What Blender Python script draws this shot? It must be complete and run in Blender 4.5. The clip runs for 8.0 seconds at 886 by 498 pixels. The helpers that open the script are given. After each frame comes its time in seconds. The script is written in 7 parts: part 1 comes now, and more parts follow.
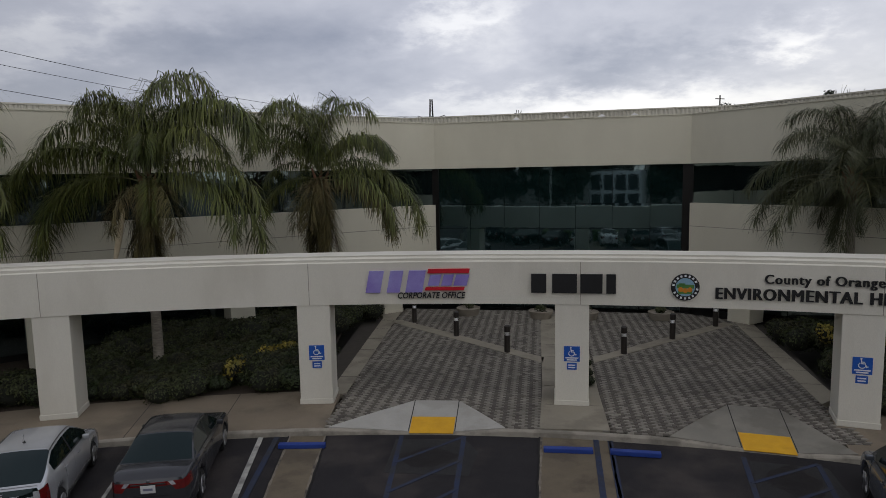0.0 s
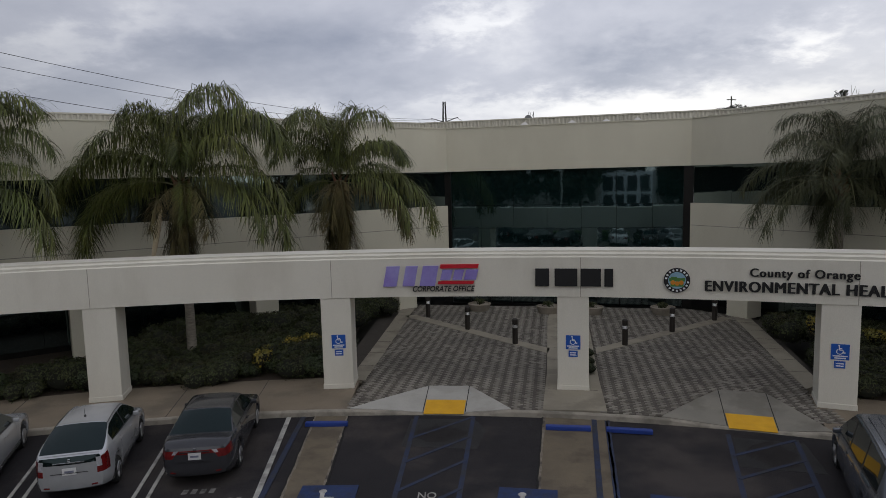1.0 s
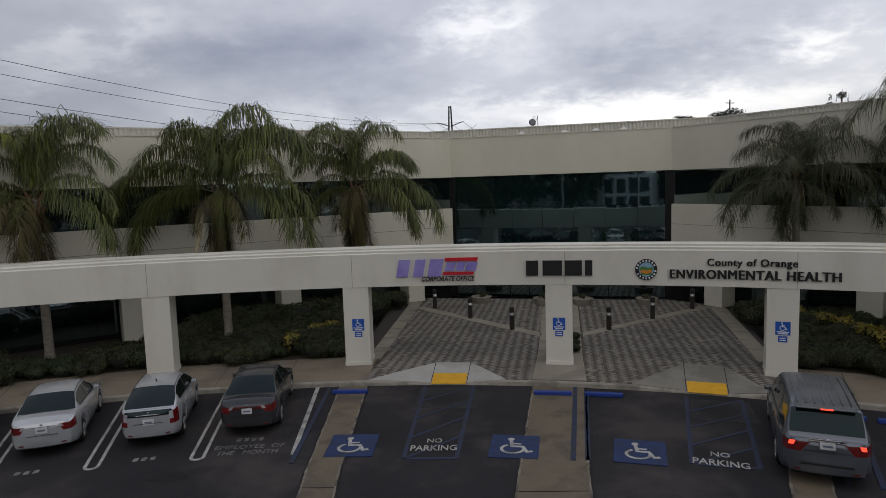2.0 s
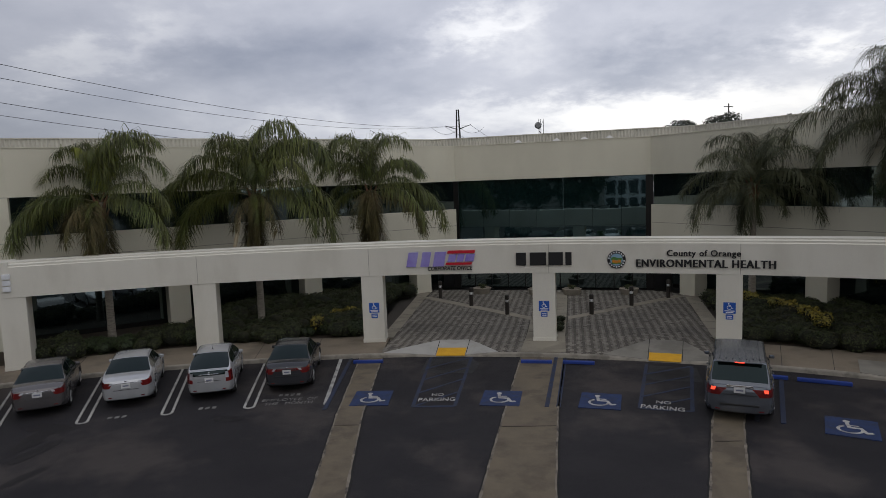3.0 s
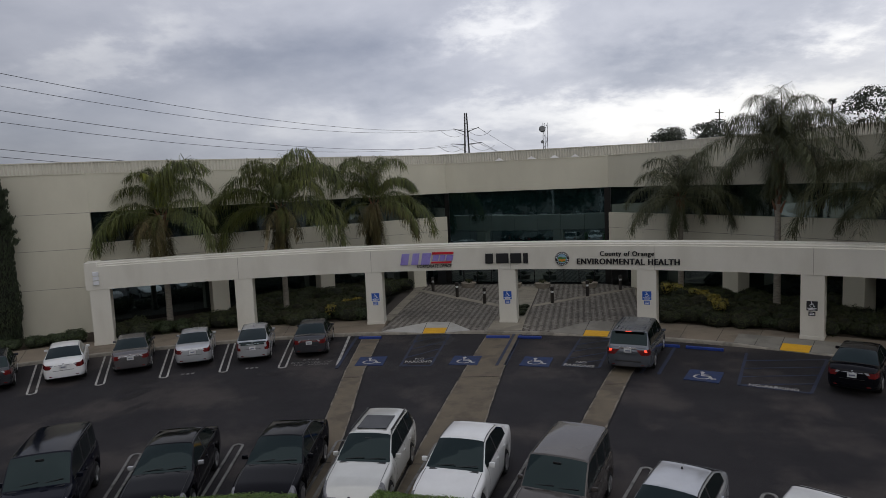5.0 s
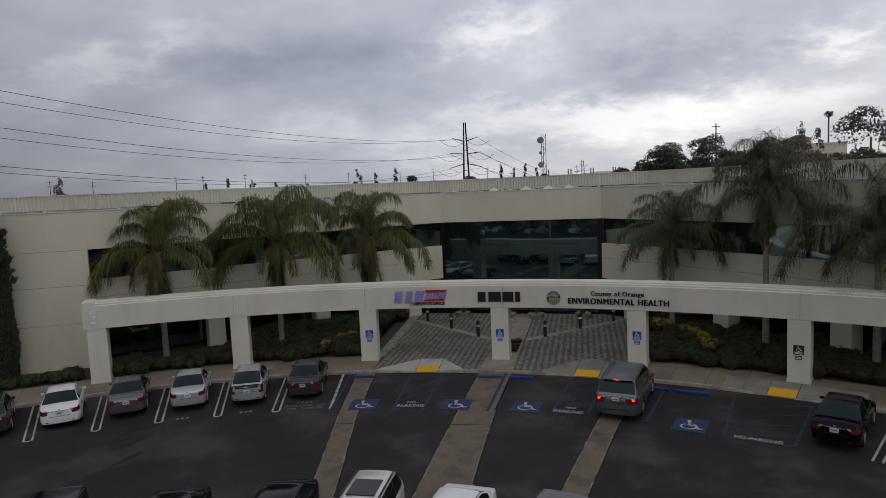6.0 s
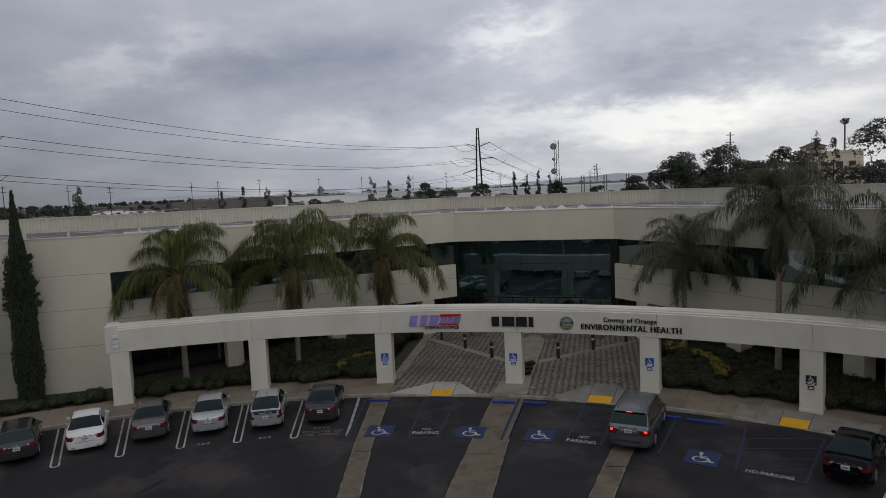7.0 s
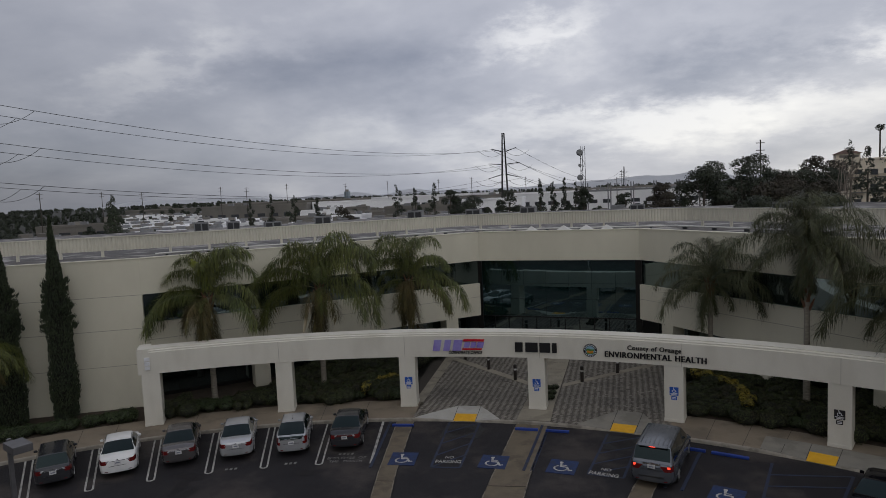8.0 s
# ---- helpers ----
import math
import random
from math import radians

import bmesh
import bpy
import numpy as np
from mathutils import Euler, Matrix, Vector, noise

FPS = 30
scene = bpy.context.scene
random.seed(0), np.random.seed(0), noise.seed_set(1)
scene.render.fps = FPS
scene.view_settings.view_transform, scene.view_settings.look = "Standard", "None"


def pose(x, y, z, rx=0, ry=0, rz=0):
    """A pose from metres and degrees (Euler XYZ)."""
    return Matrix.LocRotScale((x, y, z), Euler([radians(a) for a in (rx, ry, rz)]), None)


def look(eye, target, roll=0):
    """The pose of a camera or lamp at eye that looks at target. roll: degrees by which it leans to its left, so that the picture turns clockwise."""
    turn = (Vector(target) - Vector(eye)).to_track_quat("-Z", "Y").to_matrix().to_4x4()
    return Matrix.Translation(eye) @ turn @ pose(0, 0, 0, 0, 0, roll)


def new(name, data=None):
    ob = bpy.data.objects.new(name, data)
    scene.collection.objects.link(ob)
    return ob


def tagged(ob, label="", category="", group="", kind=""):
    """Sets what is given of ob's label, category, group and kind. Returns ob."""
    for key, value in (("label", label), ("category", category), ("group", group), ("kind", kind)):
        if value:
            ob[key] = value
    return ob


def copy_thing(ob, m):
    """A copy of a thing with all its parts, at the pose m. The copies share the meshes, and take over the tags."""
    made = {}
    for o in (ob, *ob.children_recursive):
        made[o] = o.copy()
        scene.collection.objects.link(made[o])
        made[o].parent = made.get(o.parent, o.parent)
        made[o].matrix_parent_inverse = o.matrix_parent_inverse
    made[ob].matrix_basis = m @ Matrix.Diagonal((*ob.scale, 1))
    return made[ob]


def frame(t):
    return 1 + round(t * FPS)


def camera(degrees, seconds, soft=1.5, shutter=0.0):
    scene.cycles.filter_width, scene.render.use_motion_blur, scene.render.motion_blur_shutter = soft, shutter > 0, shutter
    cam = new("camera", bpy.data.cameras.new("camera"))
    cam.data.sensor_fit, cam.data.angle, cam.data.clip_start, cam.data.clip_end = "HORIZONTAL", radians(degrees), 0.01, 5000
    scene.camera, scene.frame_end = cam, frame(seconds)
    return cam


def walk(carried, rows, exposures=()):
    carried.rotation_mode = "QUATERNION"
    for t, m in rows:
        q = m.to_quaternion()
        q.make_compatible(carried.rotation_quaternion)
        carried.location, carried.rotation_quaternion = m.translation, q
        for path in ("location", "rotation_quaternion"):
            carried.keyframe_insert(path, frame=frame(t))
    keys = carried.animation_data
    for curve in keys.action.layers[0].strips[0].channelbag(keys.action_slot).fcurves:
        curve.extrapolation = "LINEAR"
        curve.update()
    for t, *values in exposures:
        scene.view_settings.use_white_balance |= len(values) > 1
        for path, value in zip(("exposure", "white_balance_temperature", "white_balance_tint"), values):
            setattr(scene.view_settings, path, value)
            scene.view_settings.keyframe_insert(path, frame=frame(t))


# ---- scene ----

# ------------------------------------------------------------ camera and walk
cam = camera(68.9, 8.0, soft=0.5)
UNIT = 1.15                            # metres to one unit of the plan below
PATH = [
    (0.0, (0.388, -0.245, 6.451), (0.344, 1.742, 6.222), -1.1),
    (0.5, (0.438, -0.79, 6.466), (0.37, 1.196, 6.241), -1.3),
    (1.0, (0.494, -1.81, 6.496), (0.408, 0.176, 6.273), -1.4),
    (1.5, (0.543, -3.229, 6.556), (0.454, -1.243, 6.337), -1.5),
    (1.7, (0.61, -3.93, 6.572), (0.514, -1.944, 6.356), -1.65),
    (2.8, (1.061, -8.227, 6.686), (0.932, -6.242, 6.478), -2.1),
    (3.0, (1.172, -9.087, 6.708), (1.038, -7.102, 6.502), -2.1),
    (3.5, (1.579, -11.354, 6.795), (1.427, -9.371, 6.592), -2.3),
    (4.0, (2.134, -13.87, 6.947), (1.968, -11.888, 6.743), -2.4),
    (4.5, (2.694, -15.775, 7.124), (2.523, -13.793, 6.917), -2.45),
    (4.7, (2.852, -16.102, 7.225), (2.679, -14.12, 7.016), -2.45),
    (6.0, (3.521, -16.467, 9.314), (3.349, -14.484, 9.122), -2.5),
    (6.5, (3.484, -16.689, 9.909), (3.305, -14.706, 9.72), -2.5),
    (7.0, (3.503, -16.856, 10.583), (3.293, -14.876, 10.399), -2.5),
    (7.5, (3.596, -16.953, 11.23), (3.343, -14.978, 11.05), -2.5),
    (8.0, (3.662, -16.985, 11.843), (3.374, -15.014, 11.669), -2.5),
]
walk(cam, [(t, look(Vector(e) * UNIT, Vector(g) * UNIT, r)) for t, e, g, r in PATH], exposures=[(0.0, -0.08), (3.0, -0.02), (4.5, -0.05), (6.5, -0.23), (8.0, -0.30)])

# ------------------------------------------------------------ world and sun
CLOUD_BANKS = [(-0.53, 0.185, 0.17, 0.030, 0.36, 0.13), (-0.63, 0.235, 0.12, 0.040, 0.0, -0.02), (-0.27, 0.175, 0.19, 0.055, 0.10, -0.09),
               (0.0, 0.228, 0.12, 0.024, 0.30, 0.17), (0.28, 0.150, 0.26, 0.036, 0.06, -0.13), (0.45, 0.172, 0.075, 0.026, 0.0, 0.24),
               (0.22, 0.225, 0.20, 0.030, 0.0, 0.05), (0.14, 0.092, 0.36, 0.036, 0.0, 0.15), (-0.55, 0.07, 0.34, 0.060, 0.0, -0.04)]
SUN_AZ, SUN_EL = 171.0, 44.0          # degrees clockwise from +y, and above the horizon
world = bpy.data.worlds.new("overcast_sky")
scene.world = world
world.use_nodes = True
wn, wl = world.node_tree.nodes, world.node_tree.links
wn.clear()


def wnode(kind, **vals):
    n = wn.new(kind)
    for k, v in vals.items():
        n.inputs[k].default_value = v
    return n


def wmath(op, a, b):
    n = wn.new("ShaderNodeMath")
    n.operation = op
    for i, v in enumerate((a, b)):
        if isinstance(v, (int, float)):
            n.inputs[i].default_value = v
        else:
            wl.new(v, n.inputs[i])
    return n.outputs[0]


sky = wn.new("ShaderNodeTexSky")
sky.sky_type, sky.sun_disc = "NISHITA", False
sky.sun_elevation, sky.sun_rotation = radians(SUN_EL), radians(SUN_AZ)
co = wn.new("ShaderNodeTexCoord")
sep = wn.new("ShaderNodeSeparateXYZ")
wl.new(co.outputs["Generated"], sep.inputs[0])
lift = wmath("ADD", wmath("MAXIMUM", sep.outputs[2], 0.0), 0.30)
comb = wn.new("ShaderNodeCombineXYZ")
wl.new(wmath("DIVIDE", sep.outputs[0], lift), comb.inputs[0])
wl.new(wmath("DIVIDE", sep.outputs[1], lift), comb.inputs[1])
comb.inputs[2].default_value = 3.7
big = wnode("ShaderNodeTexNoise", Scale=1.4, Detail=9.0, Roughness=0.54, Distortion=0.15)
wl.new(comb.outputs[0], big.inputs["Vector"])
ramp = wn.new("ShaderNodeValToRGB")
cr = ramp.color_ramp
cr.elements[0].position, cr.elements[0].color = 0.22, (0.20, 0.225, 0.30, 1)
cr.elements[1].position, cr.elements[1].color = 0.66, (0.76, 0.765, 0.80, 1)
e = cr.elements.new(0.5)
e.color = (0.475, 0.49, 0.56, 1)
# long banks and gaps of the cloud layer: bearing, height, half length, half depth, slope (radians), lift
azim, elev = wmath("ARCTAN2", sep.outputs[0], sep.outputs[1]), wmath("ARCSINE", sep.outputs[2], 0.0)
shift = wnode("ShaderNodeTexNoise", Scale=7.0, Detail=6.0, Roughness=0.6)
wl.new(comb.outputs[0], shift.inputs["Vector"])
fray = wn.new("ShaderNodeSeparateColor")
wl.new(shift.outputs["Color"], fray.inputs[0])
azim = wmath("ADD", azim, wmath("MULTIPLY", wmath("SUBTRACT", fray.outputs[0], 0.5), 0.22))
elev = wmath("ADD", elev, wmath("MULTIPLY", wmath("SUBTRACT", fray.outputs[1], 0.5), 0.11))
density = wmath("ADD", wmath("MULTIPLY", wmath("SUBTRACT", big.outputs["Fac"], 0.5), 0.62), 0.475)
for b0, h0, half_l, half_d, slope, amount in CLOUD_BANKS:
    du, dv = wmath("SUBTRACT", azim, b0), wmath("SUBTRACT", elev, h0)
    cs, sn = math.cos(slope), math.sin(slope)
    u = wmath("DIVIDE", wmath("ADD", wmath("MULTIPLY", du, cs), wmath("MULTIPLY", dv, sn)), half_l)
    v = wmath("DIVIDE", wmath("SUBTRACT", wmath("MULTIPLY", dv, cs), wmath("MULTIPLY", du, sn)), half_d)
    near = wmath("POWER", 2.718, wmath("MULTIPLY", wmath("ADD", wmath("MULTIPLY", u, u), wmath("MULTIPLY", v, v)), -1.0))
    density = wmath("ADD", density, wmath("MULTIPLY", near, amount))
wl.new(density, ramp.inputs[0])
# the layer thins towards the hidden low light ahead and to the right
glow = wmath("ADD", wmath("MULTIPLY", sep.outputs[0], 0.24), wmath("MULTIPLY", sep.outputs[1], 0.26))
low = wmath("SUBTRACT", 1.0, wmath("MULTIPLY", wmath("MAXIMUM", sep.outputs[2], 0.0), 2.2))
low = wmath("MAXIMUM", low, 0.0)
gain = wmath("ADD", 0.93, wmath("ADD", glow, wmath("MULTIPLY", wmath("MULTIPLY", low, low), wmath("ADD", wmath("MULTIPLY", sep.outputs[0], 0.75), 0.02))))
# warm where the hidden light shines through, low on the right
warm = wmath("MULTIPLY", wmath("MULTIPLY", low, low), wmath("MAXIMUM", wmath("ADD", wmath("MULTIPLY", sep.outputs[0], 1.6), 0.25), 0.0))
tint = wn.new("ShaderNodeMix")
tint.data_type = "RGBA"
wl.new(wmath("MINIMUM", warm, 1.0), tint.inputs[0])
tint.inputs[6].default_value, tint.inputs[7].default_value = (1, 1, 1, 1), (1.03, 0.985, 0.85, 1)
gained = wn.new("ShaderNodeMix")
gained.data_type, gained.blend_type = "RGBA", "MULTIPLY"
gained.inputs[0].default_value = 1.0
wl.new(tint.outputs[2], gained.inputs[6])
wl.new(gain, gained.inputs[7])
cloud = wn.new("ShaderNodeMix")
cloud.data_type, cloud.blend_type = "RGBA", "MULTIPLY"
cloud.inputs[0].default_value = 1.0
wl.new(ramp.outputs[0], cloud.inputs[6])
wl.new(gained.outputs[2], cloud.inputs[7])
veil = wn.new("ShaderNodeMix")
veil.data_type = "RGBA"
veil.inputs[0].default_value = 0.94
skydim = wn.new("ShaderNodeMix")
skydim.data_type, skydim.blend_type = "RGBA", "MULTIPLY"
skydim.inputs[0].default_value = 1.0
skydim.inputs[7].default_value = (0.1, 0.1, 0.1, 1)
wl.new(sky.outputs[0], skydim.inputs[6])
wl.new(skydim.outputs[2], veil.inputs[6])
wl.new(cloud.outputs[2], veil.inputs[7])
bg = wnode("ShaderNodeBackground", Strength=1.1)
wl.new(veil.outputs[2], bg.inputs[0])
wl.new(bg.outputs[0], wn.new("ShaderNodeOutputWorld").inputs[0])

sun = new("sun", bpy.data.lights.new("sun", "SUN"))
sun.data.energy, sun.data.angle, sun.data.color = 0.75, radians(100), (1.0, 0.96, 0.9)
az, el = radians(SUN_AZ), radians(SUN_EL)
sun.matrix_world = look(Vector((math.sin(az) * math.cos(el), math.cos(az) * math.cos(el), math.sin(el))) * 60, (0, 0, 0))


# ------------------------------------------------------------ materials
def surface(name, c1, c2=None, scale=1.0, rough=0.8, bump=0.0, fine=40.0, metal=0.0, coat=0.0, island=0.0, per_object=0.0,
            ior=1.5, patch=None, patch_scale=0.2, patch_amt=0.5, stretch=(1, 1, 1), rough_var=0.1, trans=0.0, spec=0.5, tint=None):
    """Two tones mixed at two sizes, optional patches, fine relief."""
    m = bpy.data.materials.new(name)
    m.use_nodes = True
    nt, li = m.node_tree.nodes, m.node_tree.links
    b = nt["Principled BSDF"]
    c2 = c2 or tuple(v * 0.8 for v in c1)
    geo = nt.new("ShaderNodeNewGeometry")
    mp = nt.new("ShaderNodeMapping")
    mp.inputs["Scale"].default_value = stretch
    li.new(geo.outputs["Position"], mp.inputs[0])

    def noise_of(s, detail=5.0):
        n = nt.new("ShaderNodeTexNoise")
        n.inputs["Scale"].default_value, n.inputs["Detail"].default_value = s, detail
        n.inputs["Roughness"].default_value = 0.6
        li.new(mp.outputs[0], n.inputs["Vector"])
        return n.outputs["Fac"]

    def mixed(fac, a, c, blend="MIX"):
        x = nt.new("ShaderNodeMix")
        x.data_type, x.blend_type = "RGBA", blend
        for i, v in ((0, fac), (6, a), (7, c)):
            if isinstance(v, tuple):
                x.inputs[i].default_value = (*v, 1)
            elif isinstance(v, (int, float)):
                x.inputs[i].default_value = v
            else:
                li.new(v, x.inputs[i])
        return x.outputs[2]

    def spread(v, lo, hi):
        r = nt.new("ShaderNodeMapRange")
        r.inputs[1].default_value, r.inputs[2].default_value = lo, hi
        li.new(v, r.inputs[0])
        return r.outputs[0]

    col = mixed(spread(noise_of(scale), 0.32, 0.68), c1, c2)
    grain = noise_of(fine, 3.0)
    g = nt.new("ShaderNodeMapRange")
    g.inputs[3].default_value, g.inputs[4].default_value = 0.86, 1.14
    li.new(grain, g.inputs[0])
    col = mixed(1.0, col, g.outputs[0], "MULTIPLY")
    if patch:
        k = nt.new("ShaderNodeMath")
        k.operation = "MULTIPLY"
        k.inputs[1].default_value = patch_amt
        li.new(spread(noise_of(patch_scale, 6.0), 0.50, 0.62), k.inputs[0])
        col = mixed(k.outputs[0], col, patch)
    for amount, source in ((island, geo.outputs["Random Per Island"]), (per_object, None)):
        if amount:
            if source is None:
                source = nt.new("ShaderNodeObjectInfo").outputs["Random"]
            r = nt.new("ShaderNodeMapRange")
            r.inputs[3].default_value, r.inputs[4].default_value = 1 - amount, 1 + amount
            li.new(source, r.inputs[0])
            col = mixed(1.0, col, r.outputs[0], "MULTIPLY")
    li.new(col, b.inputs["Base Color"])
    rr = nt.new("ShaderNodeMapRange")
    rr.inputs[3].default_value, rr.inputs[4].default_value = max(rough - rough_var, 0.02), min(rough + rough_var, 1)
    li.new(noise_of(scale * 2.3), rr.inputs[0])
    li.new(rr.outputs[0], b.inputs["Roughness"])
    b.inputs["Metallic"].default_value = metal
    b.inputs["IOR"].default_value = ior
    b.inputs["Specular IOR Level"].default_value = spec
    if tint:
        b.inputs["Specular Tint"].default_value = (*tint, 1)
    b.inputs["Coat Weight"].default_value = coat
    b.inputs["Coat Roughness"].default_value = 0.04
    if trans:
        b.inputs["Transmission Weight"].default_value = trans
    if bump:
        bu = nt.new("ShaderNodeBump")
        bu.inputs["Strength"].default_value, bu.inputs["Distance"].default_value = bump, 0.02
        li.new(grain, bu.inputs["Height"])
        li.new(bu.outputs[0], b.inputs["Normal"])
    return m


def lamp_glow(name, color, strength):
    m = bpy.data.materials.new(name)
    m.use_nodes = True
    b = m.node_tree.nodes["Principled BSDF"]
    b.inputs["Base Color"].default_value = (*color, 1)
    b.inputs["Emission Color"].default_value = (*color, 1)
    b.inputs["Emission Strength"].default_value = strength
    b.inputs["Roughness"].default_value = 0.2
    return m


M = {}
M["stucco"] = surface("painted_concrete", (0.655, 0.625, 0.505), (0.60, 0.57, 0.46), 0.35, 0.85, 0.25, 60, patch=(0.54, 0.51, 0.405), patch_scale=0.25, patch_amt=0.35, stretch=(1, 1, 0.45))
M["fascia"] = surface("painted_fascia", (0.66, 0.635, 0.56), (0.61, 0.585, 0.51), 0.5, 0.8, 0.2, 60, patch=(0.5, 0.47, 0.4), patch_scale=0.5, patch_amt=0.25, stretch=(1, 1, 0.35))
M["joint"] = surface("joint_sealant", (0.33, 0.31, 0.26), None, 2, 0.9)
M["glass"] = surface("tinted_window_glass", (0.006, 0.010, 0.010), (0.004, 0.007, 0.008), 0.3, 0.02, 0.045, 1.6, ior=2.9, rough_var=0.012, tint=(0.78, 0.97, 1.0))
M["glass_green"] = surface("green_tinted_glass", (0.004, 0.014, 0.013), (0.003, 0.010, 0.010), 0.3, 0.02, 0.045, 1.6, ior=2.5, rough_var=0.012, tint=(0.72, 0.97, 1.0))
M["mullion"] = surface("dark_bronze_metal", (0.02, 0.019, 0.018), None, 3, 0.4, metal=0.6)
M["asphalt"] = surface("sealed_asphalt", (0.0200, 0.0190, 0.0212), (0.030, 0.0278, 0.0295), 0.35, 0.70, 0.7, 30, patch=(0.066, 0.057, 0.053), patch_scale=0.24, patch_amt=0.75, spec=0.14)
M["earth"] = surface("far_ground", (0.028, 0.029, 0.024), (0.045, 0.042, 0.038), 0.02, 0.95, 0, 0.3, patch=(0.03, 0.035, 0.022), patch_scale=0.012, patch_amt=0.8)
M["walk"] = surface("pavement_concrete", (0.225, 0.184, 0.133), (0.176, 0.143, 0.105), 0.6, 0.85, 0.3, 45, patch=(0.10, 0.083, 0.064), patch_scale=0.45, patch_amt=0.6)
M["gutter"] = surface("gutter_concrete", (0.150, 0.120, 0.080), (0.112, 0.090, 0.062), 1.1, 0.85, 0.4, 30, patch=(0.075, 0.060, 0.043), patch_scale=0.7, patch_amt=0.75)
M["kerb"] = surface("kerb_concrete", (0.33, 0.30, 0.25), (0.23, 0.21, 0.175), 1.5, 0.85, 0.4, 40, patch=(0.12, 0.11, 0.09), patch_scale=1.3, patch_amt=0.6)
M["pale_concrete"] = surface("pale_ramp_concrete", (0.42, 0.41, 0.38), (0.36, 0.35, 0.32), 1.0, 0.85, 0.3, 45, patch=(0.25, 0.24, 0.21), patch_scale=0.8, patch_amt=0.4)
M["grey_concrete"] = surface("grey_ramp_concrete", (0.24, 0.225, 0.19), (0.19, 0.18, 0.155), 0.8, 0.85, 0.3, 45, patch=(0.12, 0.11, 0.09), patch_scale=0.7, patch_amt=0.5)
M["paver_dark"] = surface("dark_paver", (0.130, 0.115, 0.096), (0.098, 0.087, 0.073), 2.0, 0.85, 0.4, 40, per_object=0.14, island=0.14, patch=(0.07, 0.062, 0.055), patch_scale=0.3, patch_amt=0.5)
M["paver_light"] = surface("pale_paver", (0.275, 0.255, 0.218), (0.22, 0.203, 0.175), 2.0, 0.85, 0.4, 40, per_object=0.14, island=0.14, patch=(0.13, 0.12, 0.105), patch_scale=0.3, patch_amt=0.5)
M["sand"] = surface("joint_sand", (0.06, 0.052, 0.043), None, 3, 0.95)
M["yellow"] = surface("yellow_tactile_paint", (0.72, 0.39, 0.015), (0.63, 0.33, 0.012), 3, 0.7, 0.4, 60)
M["blue"] = surface("blue_road_paint", (0.010, 0.030, 0.115), (0.009, 0.023, 0.072), 3.5, 0.75, 0.3, 50, patch=(0.02, 0.023, 0.04), patch_scale=2.4, patch_amt=0.6)
M["blue_line"] = surface("faded_blue_line_paint", (0.014, 0.026, 0.070), (0.016, 0.021, 0.040), 2.5, 0.75, 0.3, 50, patch=(0.022, 0.024, 0.032), patch_scale=1.6, patch_amt=0.85)
M["blue_stop"] = surface("blue_stop_paint", (0.012, 0.045, 0.27), (0.01, 0.034, 0.2), 2.5, 0.6, 0.3, 50)
M["white"] = surface("white_road_paint", (0.46, 0.45, 0.42), (0.30, 0.29, 0.27), 4, 0.75, 0.3, 50, patch=(0.12, 0.115, 0.11), patch_scale=2.2, patch_amt=0.6)
M["white_old"] = surface("worn_white_paint", (0.24, 0.235, 0.22), (0.13, 0.127, 0.12), 3, 0.8, 0.3, 50, patch=(0.06, 0.058, 0.055), patch_scale=2.6, patch_amt=0.8)
M["soil"] = surface("planting_soil", (0.035, 0.025, 0.017), (0.05, 0.036, 0.024), 1.5, 0.95, 0.6, 20)
M["black"] = surface("black_sign_metal", (0.012, 0.012, 0.013), None, 4, 0.45)
M["sign_blue"] = surface("blue_sign_enamel", (0.01, 0.09, 0.42), (0.01, 0.08, 0.38), 4, 0.4)
M["sign_white"] = surface("white_sign_enamel", (0.75, 0.76, 0.78), None, 4, 0.4)
M["red"] = surface("red_sign_acrylic", (0.55, 0.015, 0.03), None, 4, 0.35)
M["lilac"] = surface("violet_sign_acrylic", (0.33, 0.30, 0.62), (0.22, 0.16, 0.50), 1.2, 0.35)
M["roof"] = surface("roof_membrane", (0.13, 0.125, 0.12), (0.085, 0.08, 0.078), 0.5, 0.9, 0.3, 20, patch=(0.40, 0.385, 0.36), patch_scale=0.45, patch_amt=0.8)
M["screen"] = surface("cream_metal_screen", (0.60, 0.575, 0.485), (0.55, 0.525, 0.44), 0.4, 0.6, 0, 30, stretch=(1, 1, 0.3))
M["seam"] = surface("dark_seam", (0.012, 0.011, 0.011), None, 3, 0.95)


# ------------------------------------------------------------ builders
def obj_of(name, bm, material, smooth=False):
    me = bpy.data.meshes.new(name)
    bm.normal_update()
    bm.to_mesh(me)
    bm.free()
    if material:
        me.materials.append(material)
    if smooth:
        me.polygons.foreach_set("use_smooth", [True] * len(me.polygons))
    return new(name, me)


def part(name, bm, material, parent, label="", smooth=False):
    ob = obj_of(name, bm, material, smooth)
    ob.parent = parent
    return tagged(ob, label)


def raw(name, verts, faces, material, parent=None, label="", smooth=False):
    me = bpy.data.meshes.new(name)
    me.from_pydata([tuple(v) for v in verts], [], faces)
    if material:
        me.materials.append(material)
    if smooth:
        me.polygons.foreach_set("use_smooth", [True] * len(me.polygons))
    me.update()
    ob = new(name, me)
    if parent:
        ob.parent = parent
    return tagged(ob, label)


